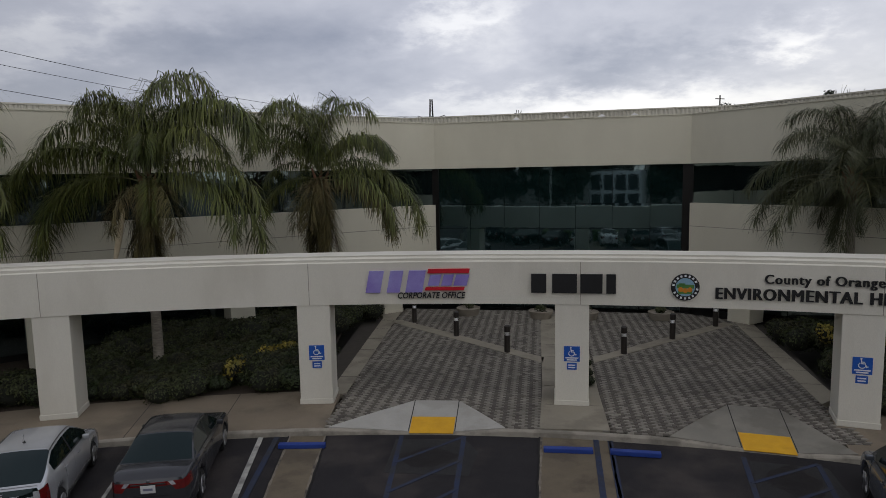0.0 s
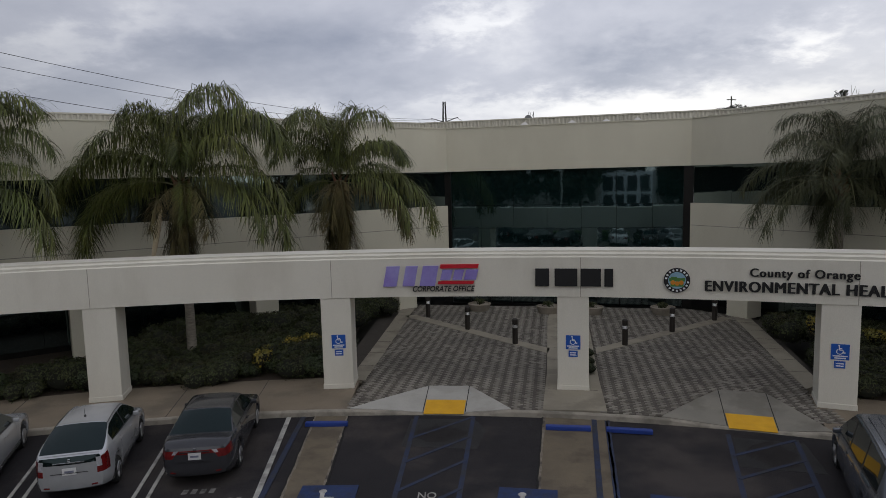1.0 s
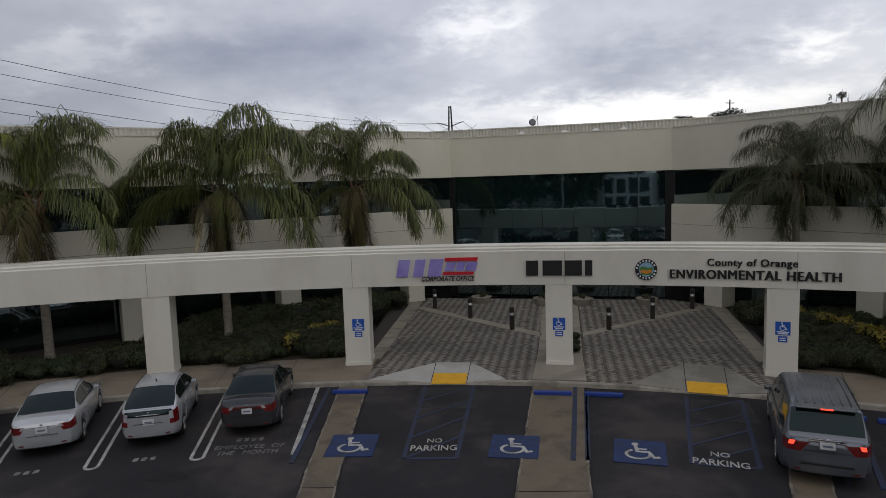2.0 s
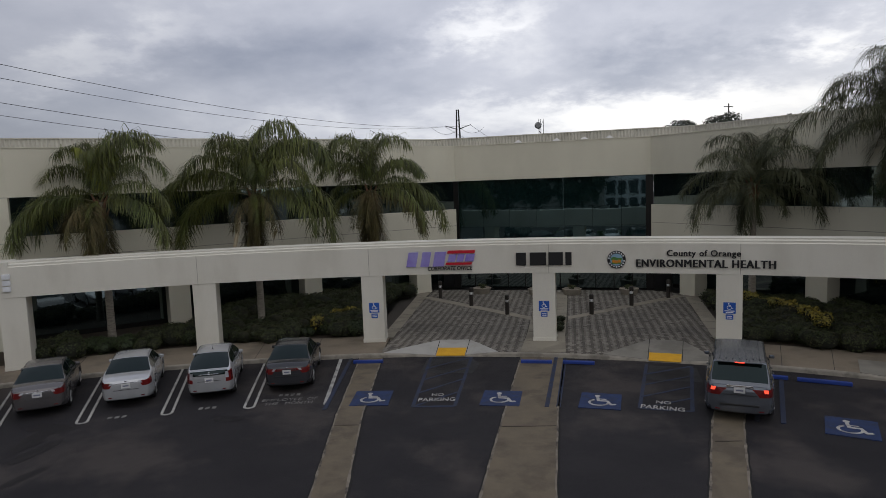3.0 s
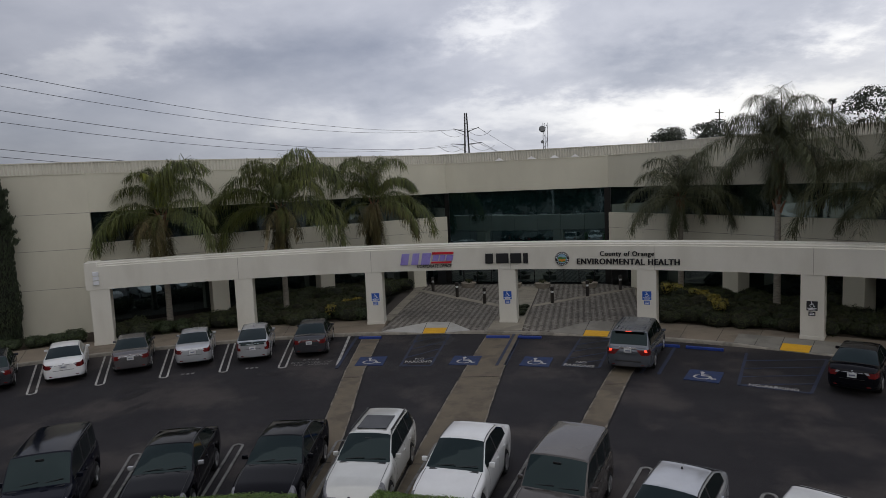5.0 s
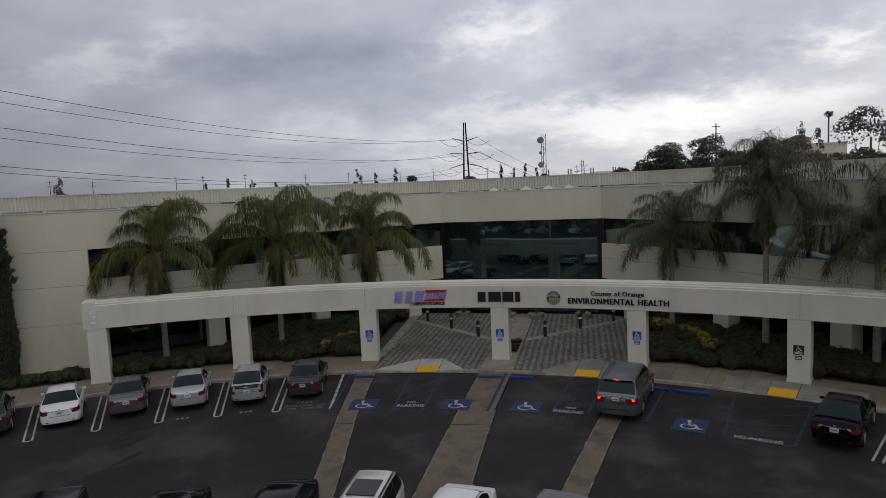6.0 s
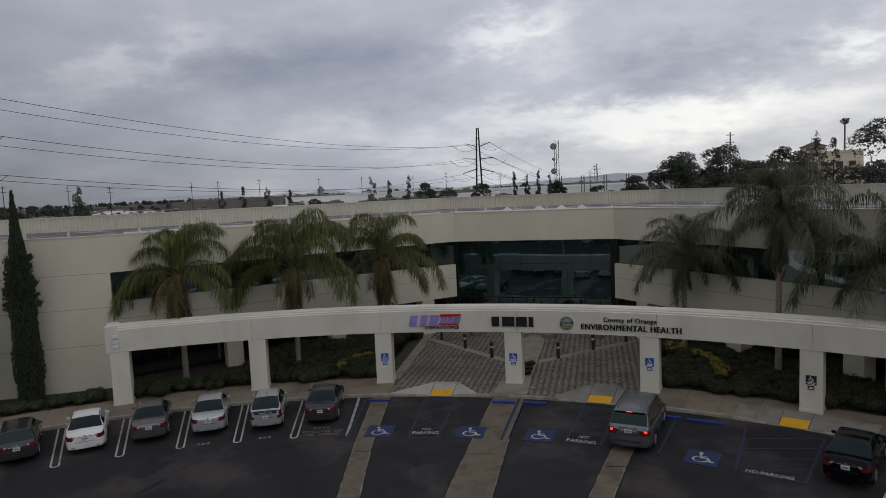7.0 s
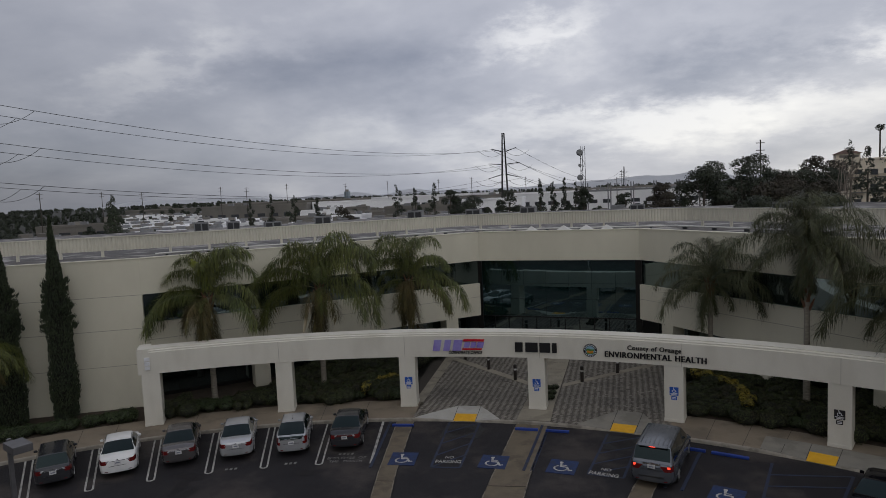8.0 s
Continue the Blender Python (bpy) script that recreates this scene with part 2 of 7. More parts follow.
def box(bm, size, at=(0, 0, 0), turn=0.0, bevel=0.0, m=None):
    """A box of that size, centred on at, turned about z by degrees clockwise from above."""
    r = bmesh.ops.create_cube(bm, size=1.0)
    mat = pose(*at, 0, 0, -turn) @ Matrix.Diagonal((*size, 1))
    bmesh.ops.transform(bm, matrix=(m @ mat) if m else mat, verts=r["verts"])
    if bevel:
        bmesh.ops.bevel(bm, geom=list({e for v in r["verts"] for e in v.link_edges}), offset=bevel, segments=2, affect="EDGES", profile=0.6)
    return bm


def tube(bm, r1, r2, depth, at=(0, 0, 0), seg=16, m=None):
    r = bmesh.ops.create_cone(bm, cap_ends=True, segments=seg, radius1=r1, radius2=r2, depth=depth)
    mat = Matrix.Translation(at)
    bmesh.ops.transform(bm, matrix=(mat @ m) if m else mat, verts=r["verts"])
    return bm


def prism(bm, poly, z0, z1):
    """A slab with the outline poly (x, y), from z0 to z1."""
    vs = [bm.verts.new((x, y, z0)) for x, y in poly]
    f = bm.faces.new(vs)
    up = bmesh.ops.extrude_face_region(bm, geom=[f])
    for v in up["geom"]:
        if isinstance(v, bmesh.types.BMVert):
            v.co.z = z1
    bmesh.ops.recalc_face_normals(bm, faces=bm.faces[:])
    return bm


CX, CY = -2.0, -18.08                 # middle of the arc of the colonnade, kerb and parking rows


def pol(r, a):
    return CX + r * math.sin(radians(a)), CY + r * math.cos(radians(a))


def arc_band(bm, r0, r1, a0, a1, z0, z1, n=60):
    """A curved bar between two radii."""
    rows = []
    for i in range(n + 1):
        a = a0 + (a1 - a0) * i / n
        rows.append([bm.verts.new((*pol(r, a), z)) for r, z in ((r0, z0), (r1, z0), (r1, z1), (r0, z1))])
    for p, q in zip(rows, rows[1:]):
        for j in range(4):
            bm.faces.new((p[j], p[(j + 1) % 4], q[(j + 1) % 4], q[j]))
    bm.faces.new(rows[0][::-1])
    bm.faces.new(rows[-1])
    bmesh.ops.recalc_face_normals(bm, faces=bm.faces[:])
    return bm


def arc_profile(bm, prof, a0, a1, n=90):
    """Sweeps a closed outline of (radius, height) points round the arc."""
    rows = []
    for i in range(n + 1):
        a = a0 + (a1 - a0) * i / n
        rows.append([bm.verts.new((*pol(r, a), z)) for r, z in prof])
    k = len(prof)
    for p, q in zip(rows, rows[1:]):
        for j in range(k):
            bm.faces.new((p[j], p[(j + 1) % k], q[(j + 1) % k], q[j]))
    bm.faces.new(rows[0][::-1])
    bm.faces.new(rows[-1])
    bmesh.ops.recalc_face_normals(bm, faces=bm.faces[:])
    return bm


def at_arc(r, a, z=0.0):
    """The pose of a thing on the arc: its +y points outwards, towards the building."""
    return pose(*pol(r, a), z, 0, 0, -a)


# ------------------------------------------------------------ ground
bm = bmesh.new()
prism(bm, [(-2600, -900), (2600, -900), (2600, 4600), (-2600, 4600)], -1.2, -0.6)
tagged(obj_of("ground", bm, M["earth"]), "muted grey-green city ground reaching the horizon", "ground", kind="structure")


def lot_z(x, y):
    """The lot falls gently away from the kerb row."""
    u = min(max((27.5 - math.hypot(x - CX, y - CY)) / 9.0, 0.0), 1.0)
    return -0.20 * u * u * (3 - 2 * u)


bm = bmesh.new()
lotx = [-70 + 2.0 * i for i in range(71)]
loty = [-62 + 2.0 * i for i in range(40)]
lv = [[bm.verts.new((x, y, lot_z(x, y))) for x in lotx] for y in loty]
for a, b in zip(lv, lv[1:]):
    for k in range(len(lotx) - 1):
        bm.faces.new((a[k], a[k + 1], b[k + 1], b[k]))
tagged(obj_of("parking_lot", bm, M["asphalt"], True), "dark sealed asphalt parking lot with dry stains", "asphalt", kind="structure")

KERB_R = 33.34
for nm, r0, r1, a0, a1, z in (("pavement_west", KERB_R + 0.15, 36.35, -70, -1.75, 0.15), ("pavement_bed", KERB_R + 0.15, 36.6, -1.749, 19.199, 0.02),
                              ("pavement_east", KERB_R + 0.15, 36.35, 19.2, 26.6, 0.15), ("pavement_ramp", 35.12, 36.35, 26.601, 35.5, 0.15), ("pavement_far", KERB_R + 0.15, 36.35, 35.501, 60, 0.15)):
    bm = bmesh.new()
    arc_band(bm, r0, r1, a0, a1, -0.04, z, 40)
    tagged(obj_of(nm, bm, M["walk"]), "brownish concrete pavement along the colonnade", "pavement", kind="structure")
bm = bmesh.new()
arc_profile(bm, [(KERB_R, -0.03), (KERB_R + 0.02, 0.12), (KERB_R + 0.05, 0.155), (KERB_R + 0.149, 0.155), (KERB_R + 0.149, -0.03)], -70, 60, 130)
kerb = tagged(obj_of("kerb", bm, M["kerb"]), "worn pale concrete kerb, curved along the parking row", "kerb", kind="structure")
bm = bmesh.new()
arc_band(bm, 36.351, 62, -70, -3.2, -0.04, 0.12, 60)
tagged(obj_of("planting_bed_west", bm, M["soil"]), "dark planting soil between pavement and building", "planting bed", kind="structure")
bm = bmesh.new()
arc_band(bm, 36.351, 62, 21.0, 60, -0.04, 0.12, 60)
tagged(obj_of("planting_bed_east", bm, M["soil"]), "dark planting soil between pavement and building", "planting bed", kind="structure")

# ------------------------------------------------------------ building
PM, PR = Vector((-0.6, 30.3)), Vector((10.5, 28.0))
DL, DR = Vector((-0.814, -0.581)).normalized(), Vector((0.562, -0.827)).normalized()
DW = Vector((-0.935, -0.355)).normalized()
LEN_L, LEN_R = 22.65, 22.9
PE = PM + DL * LEN_L                   # corner where the plain end wall begins
PF = PR + DR * LEN_R
DX = Vector((0.80, -0.60)).normalized()
Z_SOFF, Z_SILL, Z_HEAD, Z_TOP = 2.65, 5.03, 6.72, 8.80


def strip_wall(bm, a, b, z0, z1, back, thick):
    """A wall panel from plan point a to b, its front set back by that much, of that thickness; behind is to the left of a-b."""
    d = (b - a).normalized()
    n = Vector((-d.y, d.x))
    p = [a + n * back, b + n * back, b + n * (back + thick), a + n * (back + thick)]
    return prism(bm, [(v.x, v.y) for v in p], z0, z1)


building = tagged(new("office_building"), "cream two-storey office building with dark ribbon windows", "building")
SEGS = [("west", PE, PM), ("middle", PM, PR), ("east", PR, PF)]
for nm, a, b in SEGS:
    for tag, z0, z1 in (("parapet_wall", Z_HEAD, Z_TOP), ("spandrel_wall", Z_SOFF, Z_SILL)):
        if nm == "middle" and tag == "spandrel_wall":
            continue
        bm = bmesh.new()
        strip_wall(bm, a, b, z0, z1, 0.0, 0.35)
        part(tag, bm, M["stucco"], building)
bm = bmesh.new()
PW = PE + DW * 34.0
strip_wall(bm, PW, PE - DW * 0.0, 0.0, Z_TOP - 0.004, 0.0, 0.34)
part("end_wall", bm, M["stucco"], building)
bm = bmesh.new()
PX = PF + DX * 30.0
strip_wall(bm, PF, PX, 0.0, Z_TOP - 0.004, 0.0, 0.34)
part("end_wall", bm, M["stucco"], building)


def wall_frame(a, b):
    d = (b - a).normalized()
    return d, Vector((-d.y, d.x))


def pane_row(parent, a, b, z0, z1, back, width, material, name="pane", skip=()):
    """Separate panes of glass side by side, with 12 mm joints."""
    d, n = wall_frame(a, b)
    total = (b - a).length
    k = max(1, round(total / width))
    w = total / k
    me = None
    ang = math.degrees(math.atan2(d.y, d.x))
    for i in range(k):
        if i in skip:
            continue
        c = a + d * (w * (i + 0.5)) + n * (back + 0.02)
        if me is None:
            bm = bmesh.new()
            box(bm, (w - 0.014, 0.03, z1 - z0 - 0.014))
            me = bpy.data.meshes.new(name)
            bm.to_mesh(me)
            bm.free()
            me.materials.append(material)
        ob = new(name, me)
        jig = random.uniform(-0.25, 0.25)
        ob.matrix_world = pose(c.x, c.y, (z0 + z1) / 2, random.uniform(-0.12, 0.12), 0, ang + jig)
        ob.parent = parent


def backing(parent, a, b, z0, z1, back, name="window_frame"):
    bm = bmesh.new()
    strip_wall(bm, a, b, z0, z1, back, 0.06)
    return part(name, bm, M["mullion"], parent)


for nm, a, b in SEGS:
    d, n = wall_frame(a, b)
    w = new("ribbon_window" if nm != "middle" else "curtain_wall")
    w.parent = building
    if nm == "middle":
        backing(w, a, b, 0.16, Z_HEAD, 0.30)
        pane_row(w, a, b, Z_SILL, Z_HEAD, 0.22, 1.55, M["glass_green"])
        pane_row(w, a, b, 3.9, Z_SILL, 0.22, 1.55, M["glass_green"])
        pane_row(w, a, b, 2.6, 3.9, 0.22, 1.55, M["glass_green"])
        pane_row(w, a, b, 0.2, 2.6, 0.22, 1.03, M["glass"])
        for k in range(12):
            c = a + d * ((b - a).length * k / 11) + n * 0.2
            bm = bmesh.new()
            box(bm, (0.05, 0.08, 2.4), (c.x, c.y, 1.4), -math.degrees(math.atan2(d.y, d.x)))
            part("mullion", bm, M["mullion"], w)
        bm = bmesh.new()
        strip_wall(bm, a, b, 2.55, 2.63, 0.17, 0.06)
        part("transom", bm, M["mullion"], w)
    else:
        backing(w, a, b, Z_SILL, Z_HEAD, 0.30)
        pane_row(w, a, b, Z_SILL, Z_HEAD, 0.22, 1.9, M["glass"])
        g = new("storefront_window")
        g.parent = building
        backing(g, a, b, 0.1, Z_SOFF, 1.80)
        pane_row(g, a, b, 0.35, Z_SOFF - 0.02, 1.70, 1.7, M["glass"])
        bm = bmesh.new()
        strip_wall(bm, a, b, Z_SOFF, Z_SOFF + 0.1, 0.36, 1.6)
        part("soffit", bm, M["stucco"], building)
        # piers under the spandrel
        for s in (2.4, 9.3, 16.1) if nm == "west" else (2.4, 9.3, 15.85):
            c = (b - d * s if nm == "west" else a + d * s) + n * 0.55
            bm = bmesh.new()
            box(bm, (0.98, 1.0, Z_SOFF - 0.14), (c.x, c.y, (Z_SOFF + 0.14) / 2), -math.degrees(math.atan2(d.y, d.x)), 0.02)
            part("pier", bm, M["stucco"], building)
        # shallow panel joint along the spandrel
        bm = bmesh.new()
        strip_wall(bm, a, b, 4.02, 4.045, -0.004, 0.01)
        part("panel_joint", bm, M["joint"], building)
    # coping along the top
    bm = bmesh.new()
    strip_wall(bm, a + d * 0.02, b - d * 0.02, Z_TOP, Z_TOP + 0.05, -0.03, 0.42)
    part("coping", bm, M["stucco"], building)
for a, b, zs in ((PW, PE, (2.65, 4.75, 6.7)), (PF, PX, (2.65, 4.75, 6.7))):
    for z in zs:
        bm = bmesh.new()
        strip_wall(bm, a, b, z, z + 0.025, -0.004, 0.01)
        part("panel_joint", bm, M["joint"], building)
    d, n = wall_frame(a, b)
    bm = bmesh.new()
    strip_wall(bm, a, b, Z_TOP, Z_TOP + 0.046, -0.03, 0.40)
    part("coping", bm, M["stucco"], building)
    for k in range(1, 5):
        c = (b - d * (7.2 * k)) if a is PW else (a + d * (7.2 * k))
        bm = bmesh.new()
        box(bm, (0.025, 0.012, Z_TOP - 0.1), (c.x - n.x * 0.001, c.y - n.y * 0.001, Z_TOP / 2), -math.degrees(math.atan2(d.y, d.x)))
        part("panel_joint", bm, M["joint"], building)

for c, z0 in ((PM, 0.16), (PR, 0.16)):
    bm = bmesh.new()
    box(bm, (0.42, 0.42, Z_HEAD - z0), (c.x, c.y + 0.36, (Z_HEAD + z0) / 2), 12)
    part("corner_post", bm, M["mullion"], building)

# roof deck and the ribbed plant screen
DECK = Z_TOP - 0.35


def inset(off):
    """The front line of the building moved back by off."""
    line = [PW, PE, PM, PR, PF, PX]
    out = []
    for i, p in enumerate(line):
        ds = []
        if i:
            ds.append((p - line[i - 1]).normalized())
        if i < len(line) - 1:
            ds.append((line[i + 1] - p).normalized())
        ns = [Vector((-d.y, d.x)) for d in ds]
        nb = sum(ns, Vector((0, 0))).normalized()
        out.append(p + nb * (off / max(nb.dot(ns[0]), 0.3)))
    return out


front, rear = inset(0.345), inset(50.0)
bm = bmesh.new()
for i in range(5):
    q = [front[i], front[i + 1], rear[i + 1], rear[i]]
    vs = [bm.verts.new((p.x, p.y, DECK)) for p in q]
    bm.faces.new(vs)
bmesh.ops.remove_doubles(bm, verts=bm.verts[:], dist=0.01)
bmesh.ops.recalc_face_normals(bm, faces=bm.faces[:])
up = bmesh.ops.extrude_face_region(bm, geom=bm.faces[:])
for v in up["geom"]:
    if isinstance(v, bmesh.types.BMVert):
        v.co.z = DECK - 0.3
bmesh.ops.recalc_face_normals(bm, faces=bm.faces[:])
part("roof", bm, M["roof"], building)
SCREEN_OFF, SCREEN_TOP = 8.0, 9.80
ins = inset(SCREEN_OFF)
for i in range(5):
    a, b = ins[i], ins[i + 1]
    d, n = wall_frame(a, b)
    total = (b - a).length
    k = int(total / 0.055)
    vs, fs = [], []
    for j in range(k + 1):
        off = (0.0, 0.0, 0.05, 0.05)[j % 4]
        p = a + d * (total * j / k) + n * off
        q = p + n * 0.06
        vs += [(p.x, p.y, DECK + 0.42), (p.x, p.y, SCREEN_TOP), (q.x, q.y, SCREEN_TOP), (q.x, q.y, DECK + 0.42)]
    for j in range(k):
        o = j * 4
        fs += [(o, o + 4, o + 5, o + 1), (o + 1, o + 5, o + 6, o + 2), (o + 2, o + 6, o + 7, o + 3)]
    raw("plant_screen", vs, fs, M["screen"], building)
    bm = bmesh.new()
    strip_wall(bm, a, b, SCREEN_TOP - 0.02, SCREEN_TOP + 0.05, -0.03, 0.16)
    part("screen_cap", bm, M["screen"], building)
    for j in range(int(total / 2.6)):
        c = a + d * (1.3 + 2.6 * j) + n * 0.12
        bm = bmesh.new()
        box(bm, (0.16, 0.16, 0.5), (c.x, c.y, DECK + 0.25), -math.degrees(math.atan2(d.y, d.x)))
        part("screen_post", bm, M["screen"], building)

# ------------------------------------------------------------ colonnade
COLS = (-24.8, -13.65, -2.6, 8.85, 20.0, 31.25, 42.3)
F_IN, F_OUT, F_BOT, F_TOP = 35.22, 36.22, 2.95, 4.10
colonnade = tagged(new("colonnade"), "curved cream concrete beam carried on square columns", "colonnade")
bm = bmesh.new()
A0, A1 = COLS[0] - 0.95, COLS[6] + 0.95
prof = [(F_IN, F_BOT), (F_IN, F_TOP), (F_IN + 0.05, F_TOP + 0.03), (F_IN + 0.05, F_TOP + 0.10), (F_IN + 0.14, F_TOP + 0.14),
        (F_IN + 0.14, F_TOP + 0.19), (F_OUT, F_TOP + 0.19), (F_OUT, F_BOT)]
arc_profile(bm, prof, A0 + 0.9, A1, 110)
part("beam", bm, M["fascia"], colonnade)
bm = bmesh.new()
arc_profile(bm, [(F_IN - 0.004, F_BOT), (F_IN - 0.004, F_TOP + 0.20), (F_OUT + 0.4, F_TOP + 0.20), (F_OUT + 0.4, F_BOT)], A0, A0 + 0.9, 4)
part("end_block", bm, M["fascia"], colonnade)
for a in COLS:
    bm = bmesh.new()
    box(bm, (0.90, 0.96, F_BOT - 0.16), (0, 0, (F_BOT + 0.16) / 2), 0, 0.018)
    c = part("column", bm, M["fascia"], colonnade)
    c.matrix_world = at_arc((F_IN + F_OUT) / 2, a)
    bm = bmesh.new()
    box(bm, (0.935, 0.99, 0.15), (0, 0, 0.225), 0, 0.012)
    c = part("column_base", bm, M["fascia"], colonnade)
    c.matrix_world = at_arc((F_IN + F_OUT) / 2, a)
for a in (-14.0, -2.75, 9.2, 20.6, 31.3):
    bm = bmesh.new()
    box(bm, (0.018, 0.01, F_TOP - F_BOT - 0.01), (0, 0, (F_TOP + F_BOT) / 2))
    j = part("panel_joint", bm, M["joint"], colonnade)
    j.matrix_world = at_arc(F_IN, a)

# ------------------------------------------------------------ kerb ramps
RAMPS = [(-1.6, 1.85, 3.85, 6.0, 35.35, "pale_concrete"), (12.7, 15.4, 17.4, 19.4, 36.0, "grey_concrete"), (26.6, 29.6, 31.5, 35.5, 35.1, "grey_concrete")]


def ramp_part(a):
    """0 on a ramp's panel, 1 off the ramp."""
    f = 1.0
    for l0, p0, p1, r0, _, _ in RAMPS:
        if l0 < a < r0:
            f = min(f, max((p0 - a) / (p0 - l0), (a - p1) / (r0 - p1), 0.0))
    return f


for v in kerb.data.vertices:
    if v.co.z > 0.05:
        a = math.degrees(math.atan2(v.co.x - CX, v.co.y - CY))
        v.co.z -= 0.125 * (1 - ramp_part(a))
for l0, p0, p1, r0, rb, mat in RAMPS:
    rows, n = [], 40
    vs, fs = [], []
    angs = sorted([l0 + (r0 - l0) * i / n for i in range(n + 1)] + [p0, p1])
    for a in angs:
        f = ramp_part(min(max(a, l0 + 1e-4), r0 - 1e-4))
        ro = KERB_R + 0.15 + (rb - KERB_R - 0.15) * (1 - f if l0 < 20 else 1.0) + 0.01
        for k in range(7):
            g = k / 6
            r = KERB_R + 0.15 + (ro - KERB_R - 0.15) * g
            z = 0.16 - 0.125 * (1 - f) * (1 - g) + 0.012
            vs.append((*pol(r, a), z))
    for i in range(len(angs) - 1):
        for k in range(6):
            o = i * 7 + k
            fs.append((o, o + 7, o + 8, o + 1))
    rp = tagged(raw("kerb_ramp", vs, fs, M[mat]), "sloping concrete kerb ramp with flared sides", "ramp", kind="structure")
    so = rp.modifiers.new("thickness", "SOLIDIFY")
    so.thickness, so.offset = 0.05, -1
    for q in (p0, p1):
        bm = bmesh.new()
        strip_pts = []
        for k in range(7):
            g = k / 6
            r = KERB_R + 0.15 + (rb - KERB_R - 0.15) * g
            x, y = pol(r, q)
            strip_pts.append([bm.verts.new((x + dx, y, 0.16 - 0.125 * (1 - g) + 0.0145)) for dx in (-0.012, 0.012)])
        for u, v in zip(strip_pts, strip_pts[1:]):
            bm.faces.new((u[0], u[1], v[1], v[0]))
        part("ramp_joint", bm, M["seam"], rp)
    # tactile pad on the foot of the ramp
    vs, fs = [], []
    for i in range(9):
        a = p0 + 0.05 + (p1 - p0 - 0.1) * i / 8
        for k in range(4):
            r = KERB_R + 0.015 + 0.93 * k / 3
            g = (r - KERB_R - 0.15) / (rb - KERB_R - 0.15)
            vs.append((*pol(r, a), 0.16 - 0.125 * (1 - g) + 0.024))
    for i in range(8):
        for k in range(3):
            o = i * 4 + k
            fs.append((o, o + 4, o + 5, o + 1))
    pad = tagged(raw("tactile_pad", vs, fs, M["yellow"]), "yellow tactile warning pad at the foot of a kerb ramp", "tactile paving", group="tactile pads", kind="structure")
    so = pad.modifiers.new("thickness", "SOLIDIFY")
    so.thickness, so.offset = 0.012, -1

# ------------------------------------------------------------ paint on the asphalt
def road_poly(name, pts, mat, z=0.005, label="", category="road marking", group=""):
    bm = bmesh.new()
    prism(bm, pts, 0.0005, z)
    return tagged(obj_of(name, bm, mat), label, category, group, "structure")


def stall_turn(a):
    """Degrees by which the kerb stalls are turned off the radius."""
    return min(5.0, 0.37 * -a) if a < 0 else 0.0


def radial_line(name, a, r0, r1, w, mat, label, shift=0.0, z=0.005, group="stall lines"):
    m = at_arc(0, a)
    e = radians(stall_turn(a)) if r0 > 25 else 0.0
    bm = bmesh.new()
    rows, n = [], max(1, int((r1 - r0) / 0.6))
    for i in range(n + 1):
        y = r0 + (r1 - r0) * i / n
        row = []
        for x in (-w / 2, w / 2):
            p = m @ Vector(((x + shift) * math.cos(e) - math.sin(e) * (y - 28.3), 28.3 + math.sin(e) * (x + shift) + math.cos(e) * (y - 28.3), 0))
            row.append(bm.verts.new((p.x, p.y, lot_z(p.x, p.y) + z + 0.012)))
        rows.append(row)
    for p, q in zip(rows, rows[1:]):
        bm.faces.new((p[0], p[1], q[1], q[0]))
    up = bmesh.ops.extrude_face_region(bm, geom=bm.faces[:])
    for v in up["geom"]:
        if isinstance(v, bmesh.types.BMVert):
            v.co.z -= 0.02
    bmesh.ops.recalc_face_normals(bm, faces=bm.faces[:])
    return tagged(obj_of(name, bm, mat), label, "road marking", group, "structure")


def hairpin(a, r_end, r_far, half, w, mat, label, z):
    """A double stall line whose two legs meet in a round bend at r_end."""
    m, e = at_arc(0, a), radians(stall_turn(a)) if r_end > 25 else 0.0
    way = 1 if r_far > r_end else -1
    line = [(-half, r_far + (r_end + way * half - r_far) * i / 9) for i in range(9)]
    line += [(-half * math.cos(math.pi * i / 10), r_end + way * half * (1 - math.sin(math.pi * i / 10))) for i in range(11)]
    line += [(-x, y) for x, y in line[8::-1]]
    bm = bmesh.new()
    rows = []
    for i, (x, y) in enumerate(line):
        x0, y0 = line[max(i - 1, 0)]
        x1, y1 = line[min(i + 1, len(line) - 1)]
        d = math.hypot(x1 - x0, y1 - y0)
        nx, ny = -(y1 - y0) / d * w / 2, (x1 - x0) / d * w / 2
        row = []
        for u, v, dz in ((x - nx, y - ny, 0), (x + nx, y + ny, 0), (x + nx, y + ny, -0.02), (x - nx, y - ny, -0.02)):
            p = m @ Vector((u * math.cos(e) - math.sin(e) * (v - 28.3), 28.3 + math.sin(e) * u + math.cos(e) * (v - 28.3), 0))
            row.append(bm.verts.new((p.x, p.y, lot_z(p.x, p.y) + z + dz)))
        rows.append(row)
    for p, q in zip(rows, rows[1:]):
        for k in range(4):
            bm.faces.new((p[k], p[(k + 1) % 4], q[(k + 1) % 4], q[k]))
    bm.faces.new(rows[0])
    bm.faces.new(rows[-1])
    bmesh.ops.recalc_face_normals(bm, faces=bm.faces[:])
    tagged(obj_of("stall_line", bm, mat), label, "road marking", "stall lines", "structure")


